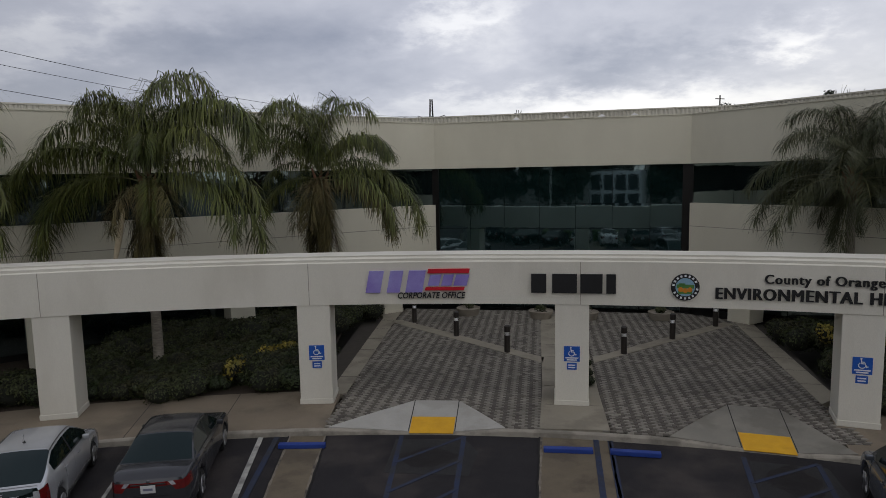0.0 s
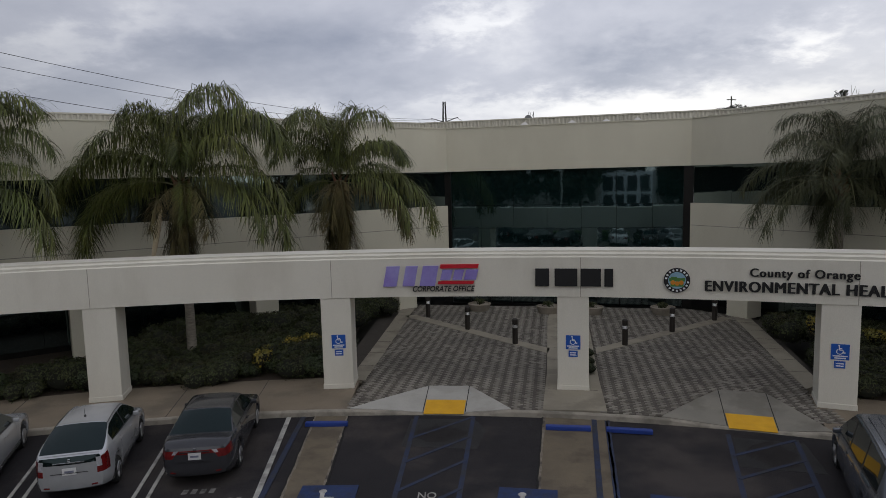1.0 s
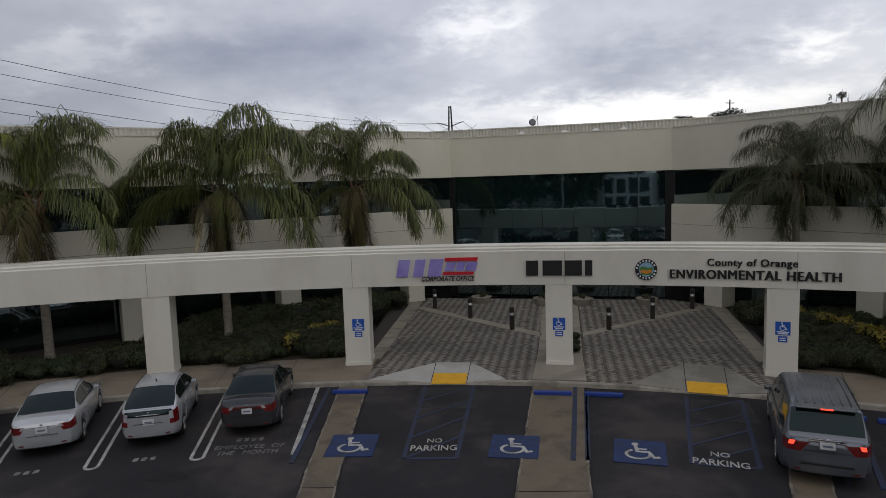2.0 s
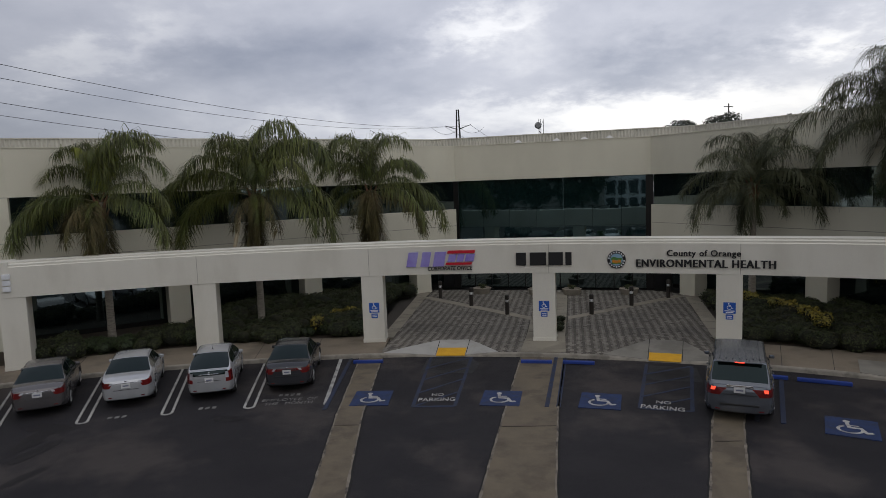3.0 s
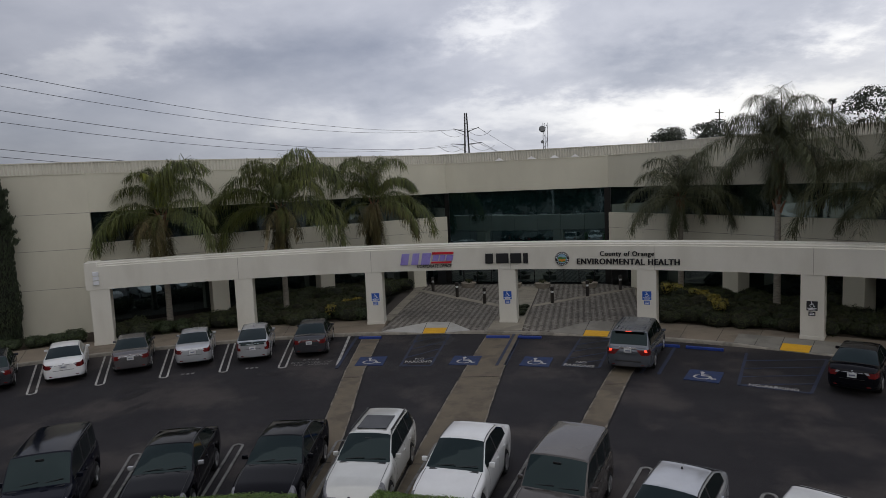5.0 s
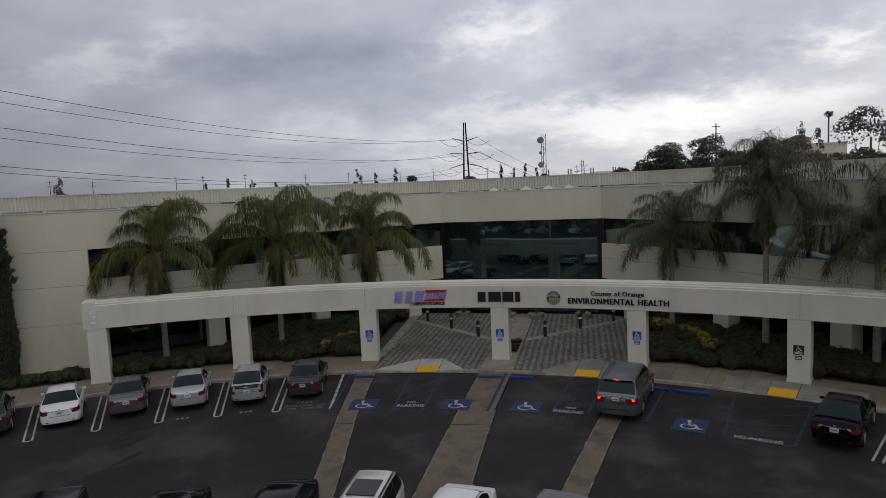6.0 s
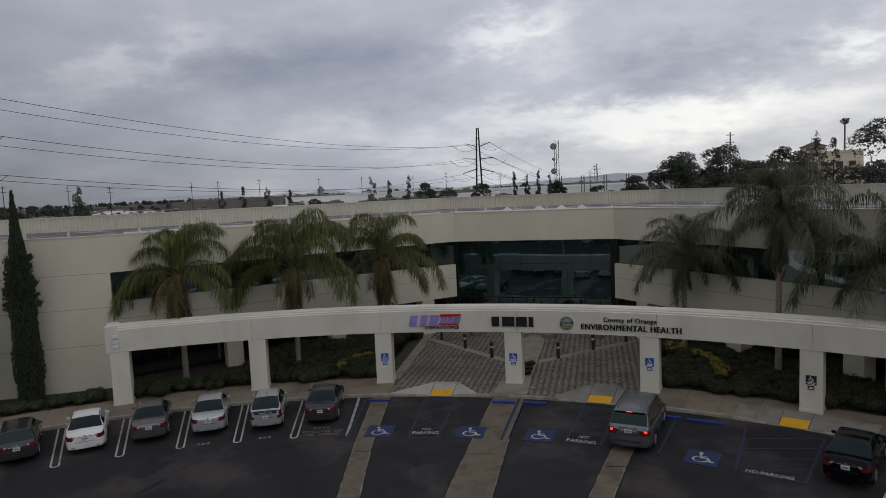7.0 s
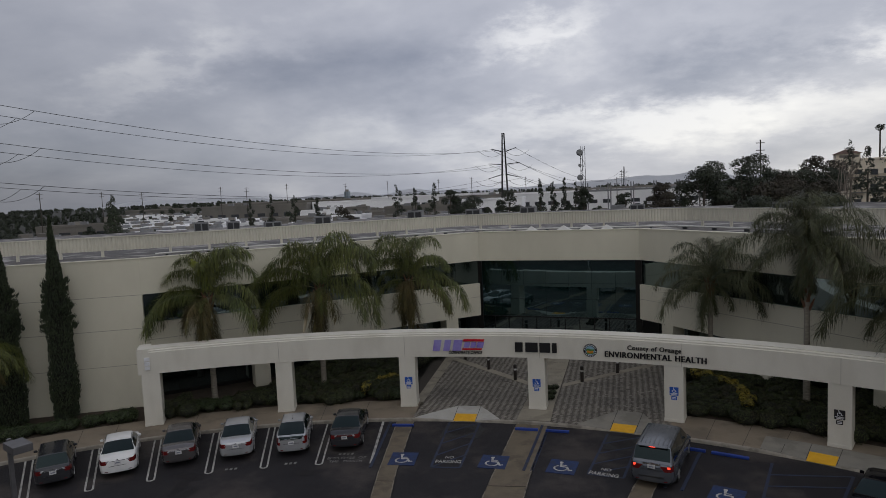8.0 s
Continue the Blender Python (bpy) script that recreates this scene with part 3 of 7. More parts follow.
for a in (-33.05, -28.2, -23.35, -18.5, -13.7, -8.75):
    hairpin(a, 28.15, 33.3, 0.15, 0.075, M["white"], "white painted hairpin stall line on dark asphalt", 0.017)
road_poly("stall_line", [(-4.66, 15.18), (-4.01, 10.0), (-3.89, 10.0), (-4.54, 15.18)], M["white"], 0.016, "white painted stall line on dark asphalt", group="stall lines")
for a in (37.6, 42.6):
    for sh in (-0.14, 0.14):
        radial_line("stall_line", a, 28.3, 33.3, 0.07, M["white"], "white painted stall line on dark asphalt", sh)
for a in (-25.0, -16.9, -8.6, 0.3, 8.9, 17.0, 25.4, 33.6, 41.8):
    hairpin(a, 20.45, 14.4, 0.145, 0.075, M["white_old"], "worn white hairpin stall line on dark asphalt", 0.030)


M["gutter_edge"] = surface("crumbled_pale_concrete", (0.24, 0.21, 0.165), (0.12, 0.10, 0.08), 3.0, 0.9, 0.5, 40, patch=(0.05, 0.043, 0.036), patch_scale=1.6, patch_amt=0.9)
# concrete gutters running towards the building, laid on the fall of the lot
for left, right in (([(-3.88, 15.2), (-3.38, 9.0), (-2.85, 3.8), (-2.2, -7)], [(-2.97, 15.2), (-2.58, 9.0), (-1.98, 3.5), (-1.25, -7)]),
                    ([(2.35, 14.98), (1.55, 9.2), (0.58, 2.3), (-0.35, -7)], [(4.0, 14.75), (3.12, 9.2), (2.45, 3.6), (1.5, -7)]),
                    ([(9.35, 13.4), (7.1, 8.2), (5.1, 2.5), (1.9, -7)], [(10.25, 13.0), (7.95, 8.15), (5.95, 2.5), (2.75, -7)])):
    bm = bmesh.new()
    rows, sides = [], []
    for i in range(49):
        row = []
        for line in (left, right):
            y = line[0][1] + (line[-1][1] - line[0][1]) * i / 48
            x = 0.0
            for (x0, y0), (x1, y1) in zip(line, line[1:]):
                if y1 <= y <= y0 + 1e-6:
                    x = x0 + (x1 - x0) * (y - y0) / (y1 - y0)
            row.append((x, y))
        (xa, ya), (xb, yb) = row
        sides.append(row)
        mid = ((xa + xb) / 2, (ya + yb) / 2)
        cells = [(xa, ya), (xa + (xb - xa) * 0.14, ya), mid, (xa + (xb - xa) * 0.86, yb), (xb, yb)]
        rows.append([bm.verts.new((x, y, lot_z(x, y) + (0.016, 0.014, 0.010, 0.014, 0.016)[k])) for k, (x, y) in enumerate(cells)])
    for p, q in zip(rows, rows[1:]):
        for k in range(4):
            bm.faces.new((p[k], q[k], q[k + 1], p[k + 1]))
    bmesh.ops.recalc_face_normals(bm, faces=bm.faces[:])
    up = bmesh.ops.extrude_face_region(bm, geom=bm.faces[:])
    for v in up["geom"]:
        if isinstance(v, bmesh.types.BMVert):
            v.co.z -= 0.04
    bmesh.ops.recalc_face_normals(bm, faces=bm.faces[:])
    gutter = tagged(obj_of("gutter", bm, M["gutter"]), "stained tan concrete drainage strip in the asphalt", "gutter", group="gutters", kind="structure")
    # crumbled pale edges with a dark seam beside them, and cross joints
    for k, out in ((0, -1), (1, 1)):
        for nm, mat, off, wid, z in (("edge_lip", "gutter_edge", -0.02, 0.030, 0.022), ("edge_seam", "seam", 0.022, 0.03, 0.0195)):
            bm = bmesh.new()
            pair = []
            for i in range(145):
                f = i / 3
                a, b = sides[min(int(f), 47)][k], sides[min(int(f), 47) + 1][k]
                u = f - min(int(f), 47)
                x, y = a[0] + (b[0] - a[0]) * u, a[1] + (b[1] - a[1]) * u
                wob = 0.02 * noise.noise(Vector((x * 1.7, y * 1.7, 3.0 + k)))
                ww = wid * (0.75 + 0.9 * noise.noise(Vector((x * 4.0, y * 4.0, 8.0 + k))))
                c = x + out * off + wob
                pair.append([bm.verts.new((c + s * max(ww, 0.008), y, lot_z(x, y) + z)) for s in (-1, 1)])
            for p, q in zip(pair, pair[1:]):
                bm.faces.new((p[0], q[0], q[1], p[1]))
            up = bmesh.ops.extrude_face_region(bm, geom=bm.faces[:])
            for v in up["geom"]:
                if isinstance(v, bmesh.types.BMVert):
                    v.co.z -= 0.03
            bmesh.ops.recalc_face_normals(bm, faces=bm.faces[:])
            part(nm, bm, M[mat], gutter)
    for i in (15, 31):
        (xa, ya), (xb, yb) = sides[i]
        bm = bmesh.new()
        box(bm, (xb - xa - 0.1, 0.022, 0.03), ((xa + xb) / 2, (ya + yb) / 2, lot_z((xa + xb) / 2, ya) + 0.0045), 0)
        part("cross_joint", bm, M["seam"], gutter)

# accessible stalls: blue squares with the wheelchair sign, hatched aisles
def text_mesh(body, size, depth=0.0, bold=0.0, space=1.0):
    cu = bpy.data.curves.new("lettering", "FONT")
    cu.body, cu.size, cu.extrude, cu.offset = body, size, depth / 2, bold
    cu.space_character = space
    cu.align_x, cu.align_y = "CENTER", "CENTER"
    cu.resolution_u = 3
    ob = bpy.data.objects.new("lettering", cu)
    scene.collection.objects.link(ob)
    bpy.context.view_layer.update()
    me = bpy.data.meshes.new_from_object(ob.evaluated_get(bpy.context.evaluated_depsgraph_get()))
    bpy.data.objects.remove(ob)
    return me


def fit_text(body, width, height, depth=0.0, bold=0.0, slant=0.0, space=1.0):
    me = text_mesh(body, 1.0, 0.1, bold, space)
    xs = [v.co.x for v in me.vertices]
    ys = [v.co.y for v in me.vertices]
    x0, x1, y0, y1 = min(xs), max(xs), min(ys), max(ys)
    for v in me.vertices:
        y = ((v.co.y - y0) / (y1 - y0) - 0.5) * height
        v.co = (((v.co.x - x0) / (x1 - x0) - 0.5) * width + slant * y, y, v.co.z * depth * 10)
    return me


def wheelchair(bm, s=1.0, z=0.0, t=0.01):
    """The wheelchair sign as raised strokes in a unit-high square."""
    lift = [0.0]

    def stroke(pts, w):
        for p, q in zip(pts, pts[1:]):
            d = Vector((q[0] - p[0], q[1] - p[1]))
            lift[0] += 0.0004
            c = ((p[0] + q[0]) / 2 * s, (p[1] + q[1]) / 2 * s, z + lift[0])
            box(bm, ((d.length + w * 0.7) * s, w * s, t), c, -math.degrees(math.atan2(d.y, d.x)))
    stroke([(-0.10, 0.30), (-0.06, -0.02), (0.20, -0.02), (0.32, -0.32), (0.42, -0.28)], 0.09)
    stroke([(-0.08, 0.13), (0.14, 0.13)], 0.07)
    ring = [(-0.04 + 0.27 * math.cos(radians(u)), -0.18 + 0.25 * math.sin(radians(u))) for u in range(125, 361, 18)]
    stroke(ring, 0.075)
    tube(bm, 0.085 * s, 0.085 * s, t, (-0.11 * s, 0.41 * s, z), 12)
    return bm


for x, y, ang in ((-2.57, 10.5, -1.0), (1.5, 10.33, 7.3), (4.45, 9.95, 13.2), (10.45, 7.65, 26.0)):
    sq = road_poly("accessible_stall_sign", [tuple((pose(x, y, 0, 0, 0, -ang) @ Vector((u, v, 0))).xy) for u, v in ((-0.6, -0.68), (0.6, -0.68), (0.6, 0.68), (-0.6, 0.68))],
                   M["blue"], 0.024, "blue painted square with a white wheelchair sign on asphalt", group="accessible stall signs")
    bm = bmesh.new()
    wheelchair(bm, 1.0, 0.026, 0.004)
    p = part("wheelchair_sign", bm, M["white"], sq, "white painted wheelchair sign")
    p.matrix_world = pose(x, y, 0, 0, 0, -ang)


def aisle(p0, p1, q0, q1, n):
    """Two blue side lines from the kerb (p0, q0) to their ends (p1, q1), and slanting hatch lines between."""
    p0, p1, q0, q1 = (Vector(v) for v in (p0, p1, q0, q1))
    def bar(a, b, w, z):
        d = (b - a).normalized()
        s = Vector((-d.y, d.x)) * w / 2
        road_poly("aisle_line", [tuple(v) for v in (a - s, b - s, b + s, a + s)], M["blue_line"], z, "faded blue aisle line on dark asphalt", group="aisle lines")
    bar(p0, p1, 0.11, 0.006)
    bar(q0, q1, 0.11, 0.006)
    bar(p1, q1, 0.11, 0.010)
    for i in range(n):
        f = i / n
        g = min(f + 1.1 / n, 1.0)
        bar(p0.lerp(p1, g), q0.lerp(q1, f), 0.09, 0.010)


aisle((-1.07, 15.2), (-1.19, 9.7), (0.48, 15.1), (0.08, 9.7), 4)
aisle((6.75, 13.8), (5.45, 9.3), (8.2, 13.4), (6.85, 9.0), 4)
aisle((13.1, 10.7), (11.3, 6.6), (15.7, 9.5), (13.3, 5.6), 4)
for p, q in (((-4.19, 15.15), (-3.85, 9.5)), ((3.66, 14.8), (2.81, 9.5)), ((3.98, 14.7), (3.15, 9.5)), ((10.0, 12.3), (8.3, 8.2)), ((10.6, 12.0), (8.9, 8.0))):
    p, q = Vector(p), Vector(q)
    d = (q - p).normalized()
    s = Vector((-d.y, d.x)) * 0.065
    road_poly("stall_edge_line", [tuple(v) for v in (p - s, q - s, q + s, p + s)], M["blue_line"], 0.022, "faded blue stall edge line", group="stall edge lines")

for x, y, w, ang in ((-3.41, 14.53, 1.13, 0), (2.88, 14.13, 1.13, 6), (4.37, 13.92, 1.12, 10), (10.0, 12.0, 1.5, 22), (11.6, 11.3, 1.5, 24)):
    bm = bmesh.new()
    box(bm, (w, 0.16, 0.11), (0, 0, 0.055), 0, 0.02)
    ws = tagged(obj_of("wheel_stop", bm, M["blue_stop"]), "blue painted concrete wheel stop before the kerb", "wheel stop", "wheel stops")
    ws.matrix_world = pose(x, y, 0.008, 0, 0, -ang)


def floor_words(body, x, y, w, h, ang, mat="white", bold=0.012):
    me = fit_text(body, w, h, 0.004, bold)
    me.materials.append(M[mat])
    ob = tagged(new("floor_lettering", me), "white stencilled words painted on dark asphalt", "road marking", "floor words", "structure")
    ob.matrix_world = pose(x, y, 0.012, 0, 0, -ang)


def floor_bars(x, y, w, h, n, ang, mat="white_old"):
    bm = bmesh.new()
    for i in range(n):
        box(bm, (w / n * 0.6, h, 0.004), ((i + 0.5) / n * w - w / 2, 0, 0.012))
    ob = tagged(obj_of("floor_lettering", bm, M[mat]), "worn unreadable stencil marks on dark asphalt", "road marking", "floor words", "structure")
    ob.matrix_world = pose(x, y, 0, 0, 0, -ang)


M["patch"] = surface("fresh_asphalt_patch", (0.010, 0.010, 0.011), (0.014, 0.013, 0.014), 0.6, 0.7, 0.5, 60)
for pts in ([(-1.3, 13.2), (0.55, 13.0), (0.8, 14.2), (0.5, 14.95), (-1.2, 15.0)], [(6.3, 12.0), (8.0, 11.6), (8.3, 13.2), (6.8, 13.6)]):
    road_poly("asphalt_patch", pts, M["patch"], 0.003, "darker repaired patch of asphalt", "asphalt", "asphalt patches")
M["groove"] = surface("dark_groove", (0.05, 0.044, 0.036), None, 3, 0.95)
M["roof_glass"] = surface("dark_roof_glass", (0.010, 0.011, 0.013), None, 1, 0.08, 0, 5, spec=0.22)
M["strip"] = surface("pale_strip_concrete", (0.29, 0.262, 0.205), (0.235, 0.21, 0.165), 0.8, 0.85, 0.3, 45, patch=(0.14, 0.122, 0.095), patch_scale=0.7, patch_amt=0.5)
M["stain"] = surface("oily_dark_stain", (0.015, 0.0135, 0.0145), (0.019, 0.017, 0.0175), 1.2, 0.6, 0.5, 40, spec=0.2)
sr = random.Random(21)
for cx, cy, rx, ry, turn, mat in ((-11.7, 8.3, 0.75, 0.35, 10, "stain"), (-11.55, 7.5, 0.28, 0.9, -8, "stain"), (-10.9, 6.6, 0.2, 0.8, 15, "stain"), (-6.6, 8.9, 0.5, 0.25, 0, "stain"), (-10.2, 5.2, 0.16, 0.7, 20, "stain"), (7.3, 12.6, 0.5, 0.7, 20, "stain"), (-0.4, 13.9, 0.7, 0.5, 0, "stain")):
    m = pose(cx, cy, 0, 0, 0, -turn)
    ring = []
    for k in range(22):
        u = 2 * math.pi * k / 22
        f = 1 + 0.35 * noise.noise(Vector((math.cos(u) * 1.3 + cx, math.sin(u) * 1.3 + cy, 2.0))) + sr.uniform(-0.10, 0.10)
        ring.append(tuple((m @ Vector((rx * f * math.cos(u), ry * f * math.sin(u), 0))).xy))
    bm = bmesh.new()
    hub = bm.verts.new((cx, cy, lot_z(cx, cy) + 0.006))
    rim = [bm.verts.new((x, y, lot_z(x, y) + 0.004)) for x, y in ring]
    for p, q in zip(rim, rim[1:] + rim[:1]):
        bm.faces.new((hub, p, q))
    tagged(obj_of("asphalt_stain", bm, M[mat]), "dark oily stain on the asphalt", "stain", "asphalt stains", "structure")
floor_words("NO", -0.5, 10.75, 0.38, 0.26, 0)
floor_words("PARKING", -0.5, 10.3, 1.15, 0.32, 0)
floor_words("NO", 6.25, 9.75, 0.42, 0.26, 18)
floor_words("PARKING", 6.1, 9.3, 1.2, 0.32, 18)
floor_words("NO-PARKING", 12.35, 6.25, 1.55, 0.27, 26)
floor_bars(-5.35, 10.95, 0.75, 0.2, 4, -6)
floor_words("EMPLOYEE  OF", -5.2, 10.5, 1.75, 0.24, -6, "white_old", 0.0)
floor_words("THE   MONTH", -5.15, 10.15, 1.5, 0.24, -6, "white_old", 0.0)
floor_bars(-7.6, 9.8, 0.6, 0.2, 3, -11)
floor_bars(-10.1, 9.1, 0.6, 0.2, 3, -16)

# ------------------------------------------------------------ cars
def paint(name, c, metal=0.0, rough=0.16, coat=0.25, spec=0.4):
    return surface(name, c, tuple(v * 0.93 for v in c), 1.0, rough, 0, 1.5, metal=metal, coat=coat, rough_var=0.05, spec=spec)


M["car_glass"] = surface("car_glass", (0.006, 0.011, 0.011), None, 1, 0.03, 0, 5, ior=1.42, rough_var=0.015, spec=0.5, tint=(0.72, 0.95, 1.0))
M["tyre"] = surface("tyre_rubber", (0.012, 0.012, 0.012), None, 6, 0.85)
M["rim"] = surface("alloy_rim", (0.45, 0.45, 0.46), None, 6, 0.3, metal=0.9)
M["trim"] = surface("black_trim", (0.013, 0.013, 0.014), None, 4, 0.5)
M["chrome"] = surface("chrome", (0.7, 0.7, 0.72), None, 4, 0.15, metal=1.0)
M["tail"] = surface("red_lamp_lens", (0.15, 0.009, 0.009), (0.09, 0.006, 0.006), 6, 0.15, coat=0.8)
M["tail_on"] = lamp_glow("lit_tail_lamp", (1.0, 0.06, 0.03), 1.7)
M["lens"] = surface("clear_lamp_lens", (0.42, 0.43, 0.45), (0.2, 0.2, 0.22), 8, 0.12, coat=0.8)
M["headlens"] = surface("smoked_headlamp", (0.26, 0.26, 0.27), (0.09, 0.09, 0.10), 9, 0.12, spec=0.5)
M["plate"] = surface("plate_white", (0.6, 0.6, 0.6), None, 5, 0.5)
M["plate_ink"] = surface("plate_ink", (0.16, 0.17, 0.24), None, 5, 0.5)


def curve_at(keys, x):
    """Smooth value at x through (x, value) keys."""
    if x <= keys[0][0]:
        return keys[0][1]
    for (x0, v0), (x1, v1) in zip(keys, keys[1:]):
        if x <= x1:
            return v0 + (v1 - v0) * (x - x0) / (x1 - x0)
    return keys[-1][1]


CAR_SHAPES = {
    # x runs from the nose (+) to the tail (-) in metres of a car of that length; deck: hood and boot line, roof: greenhouse line
    "sedan": dict(L=4.8, W=1.83, H=1.46, deck=[(-2.4, 0.92), (-2.28, 1.03), (-1.75, 1.06), (-1.4, 1.04), (0.75, 0.96), (1.2, 0.93), (2.0, 0.80), (2.3, 0.68), (2.4, 0.58)],
                  cowl=1.02, roof_f=0.18, roof_r=-1.02, back=-1.82, wb=(1.42, -1.38), pillars=((-0.38, -0.30),), quarter=(-1.45, 0.75), wheel=0.325),
    "hatch": dict(L=4.46, W=1.75, H=1.49, deck=[(-2.23, 1.02), (-2.15, 1.10), (-1.6, 1.10), (0.9, 0.98), (1.5, 0.88), (2.0, 0.74), (2.23, 0.56)],
                  cowl=1.30, roof_f=0.25, roof_r=-1.15, back=-2.14, wb=(1.36, -1.34), pillars=((-0.36, -0.28),), quarter=(-1.55, 0.95), wheel=0.315),
    "wagon": dict(L=4.55, W=1.78, H=1.50, deck=[(-2.27, 0.94), (-2.2, 1.02), (0.75, 0.96), (1.15, 0.95), (1.85, 0.84), (2.15, 0.72), (2.27, 0.55)],
                  cowl=1.05, roof_f=0.25, roof_r=-1.75, back=-2.20, wb=(1.35, -1.25), pillars=((-0.36, -0.28), (-1.2, -1.1)), quarter=(-1.95, 0.75), wheel=0.32),
    "minivan": dict(tumble=0.76, L=5.08, W=1.98, H=1.78, deck=[(-2.54, 1.06), (-2.47, 1.16), (1.0, 1.02), (1.6, 0.96), (2.2, 0.82), (2.45, 0.68), (2.54, 0.55)],
                    cowl=1.65, roof_f=0.55, roof_r=-2.12, back=-2.47, wb=(1.6, -1.43), pillars=((0.2, 0.28), (-1.02, -0.92)), quarter=(-2.15, 1.25), wheel=0.34),
    "boxy": dict(tumble=0.84, L=4.3, W=1.82, H=1.72, deck=[(-2.15, 1.02), (-2.1, 1.10), (0.9, 1.04), (1.3, 1.02), (1.85, 0.93), (2.1, 0.75), (2.15, 0.6)],
                 cowl=1.15, roof_f=0.50, roof_r=-1.85, back=-2.08, wb=(1.3, -1.27), pillars=((-0.26, -0.16), (-1.15, -1.02)), quarter=(-1.8, 0.85), wheel=0.335),
}


def make_car(name, shape, color, label, tail_lit=False, plate="plate", sunroof=False, rails=False, spoiler=False, scale=None, aerial=False, strip=False, pale_mirrors=False):
    """A car whose nose points along +y, standing at the origin."""
    s = CAR_SHAPES[shape]
    L, W, H = s["L"], s["W"], s["H"]
    car = tagged(new(name), label, "car")
    half = L / 2
    deck = s["deck"]
    wr = s["wheel"] + 0.055
    xs = set()
    for i in range(57):
        xs.add(round(-half + L * i / 56, 3))
    for v in (s["cowl"] - 0.04, s["roof_f"] + 0.03, s["back"] + 0.04, s["roof_r"] - 0.03, s["cowl"], s["roof_f"], s["roof_r"], s["back"], s["quarter"][0], s["quarter"][1], *[p for q in s["pillars"] for p in q]):
        xs.add(v)
    for wx in s["wb"]:
        for k in range(-8, 9):
            xs.add(round(wx + wr * math.sin(k / 8 * math.pi / 2), 3))
    xs = sorted(xs)

    def deck_at(x):
        return sum(curve_at(deck, x + d) for d in (-0.12, -0.08, -0.04, 0.0, 0.04, 0.08, 0.12)) / 7

    def width_at(x):
        u = abs(x) / half
        t = min(max((abs(x) - (half - 0.62)) / 0.62, 0.0), 1.0)
        return W / 2 * (1 - 0.025 * u * u) - 0.20 * W / 2 * (1 - math.sqrt(1 - 0.97 * t * t))

    def roof_at(x):
        f, b = s["roof_f"], s["roof_r"]
        top = H
        if x > f:
            t = (x - f) / (s["cowl"] - f)
            return top - 0.03 - (top - 0.03 - deck_at(s["cowl"])) * (t ** 1.12)
        if x < b:
            t = (b - x) / (b - s["back"])
            return top - 0.035 - (top - 0.035 - deck_at(s["back"])) * (t ** 1.10)
        mid = (f + b) / 2 + 0.1
        return top - 0.035 * min(abs((x - mid) / ((f - b) / 2)), 1.0) ** 2

    LEVEL = (0.0, 0.06, 0.26, 0.46, 0.64, 0.80, 0.92, 1.0)
    FLARE = (0.80, 0.955, 0.992, 1.0, 0.996, 0.985, 0.963, 0.922)

    def ring(x):
        w, zd = width_at(x), deck_at(x)
        zb = 0.20 + 0.09 * max(0, (abs(x) / half - 0.8) / 0.2)
        for wx in s["wb"]:
            if abs(x - wx) < wr:
                zb = max(zb, s["wheel"] + math.sqrt(max(wr * wr - (x - wx) ** 2, 0)))
        zb = min(zb, zd - 0.16)
        pts = [(w * f, zb + (zd - zb) * l) for l, f in zip(LEVEL, FLARE)]
        if s["back"] < x < s["cowl"]:
            zr = roof_at(x)
            g = min(max((zr - zd) / (H - zd), 0.0), 1.0)
            yb = w * 0.918
            yt = yb - (yb - min(w, W / 2) * s.get("tumble", 0.72)) * g
            zt = max(zr - 0.075 * g, zd)
            pts += [(yb - 0.012 * g, zd + 0.03 * g), (yt, zt), (yt * 0.955, zr - 0.030 * g), (yt * 0.86, zr - 0.008 * g), (yt * 0.5, zr + 0.012 * g), (0.0, zr + 0.018 * g)]
        else:
            c = min(max((half - abs(x)) / 0.5, 0.0), 1.0)
            pts += [(w * 0.90, zd + 0.008 * c), (w * 0.85, zd + 0.018 * c), (w * 0.78, zd + 0.022 * c), (w * 0.62, zd + 0.030 * c), (w * 0.33, zd + 0.040 * c), (0.0, zd + 0.042 * c)]
        return pts

    verts, K = [], 14
    for x in xs:
        for y, z in ring(x):
            verts.append((y, x, z))
        for y, z in ring(x):
            verts.append((-y, x, z))
    bodyf = []
    pieces = {}

    def give(where, f):
        (pieces.setdefault(where, []) if where else bodyf).append(f)

    lamp_rows, lamp_in, slant, lamp_len = {"sedan": ((4, 5), 0.56, 0.10, 0.22), "hatch": ((3, 4, 5), 0.84, 0.0, 0.20), "wagon": ((4, 5), 0.56, 0.10, 0.22), "minivan": ((4, 5), 0.44, 0.12, 0.22), "boxy": ((3, 4, 5), 0.84, 0.0, 0.14)}[shape]
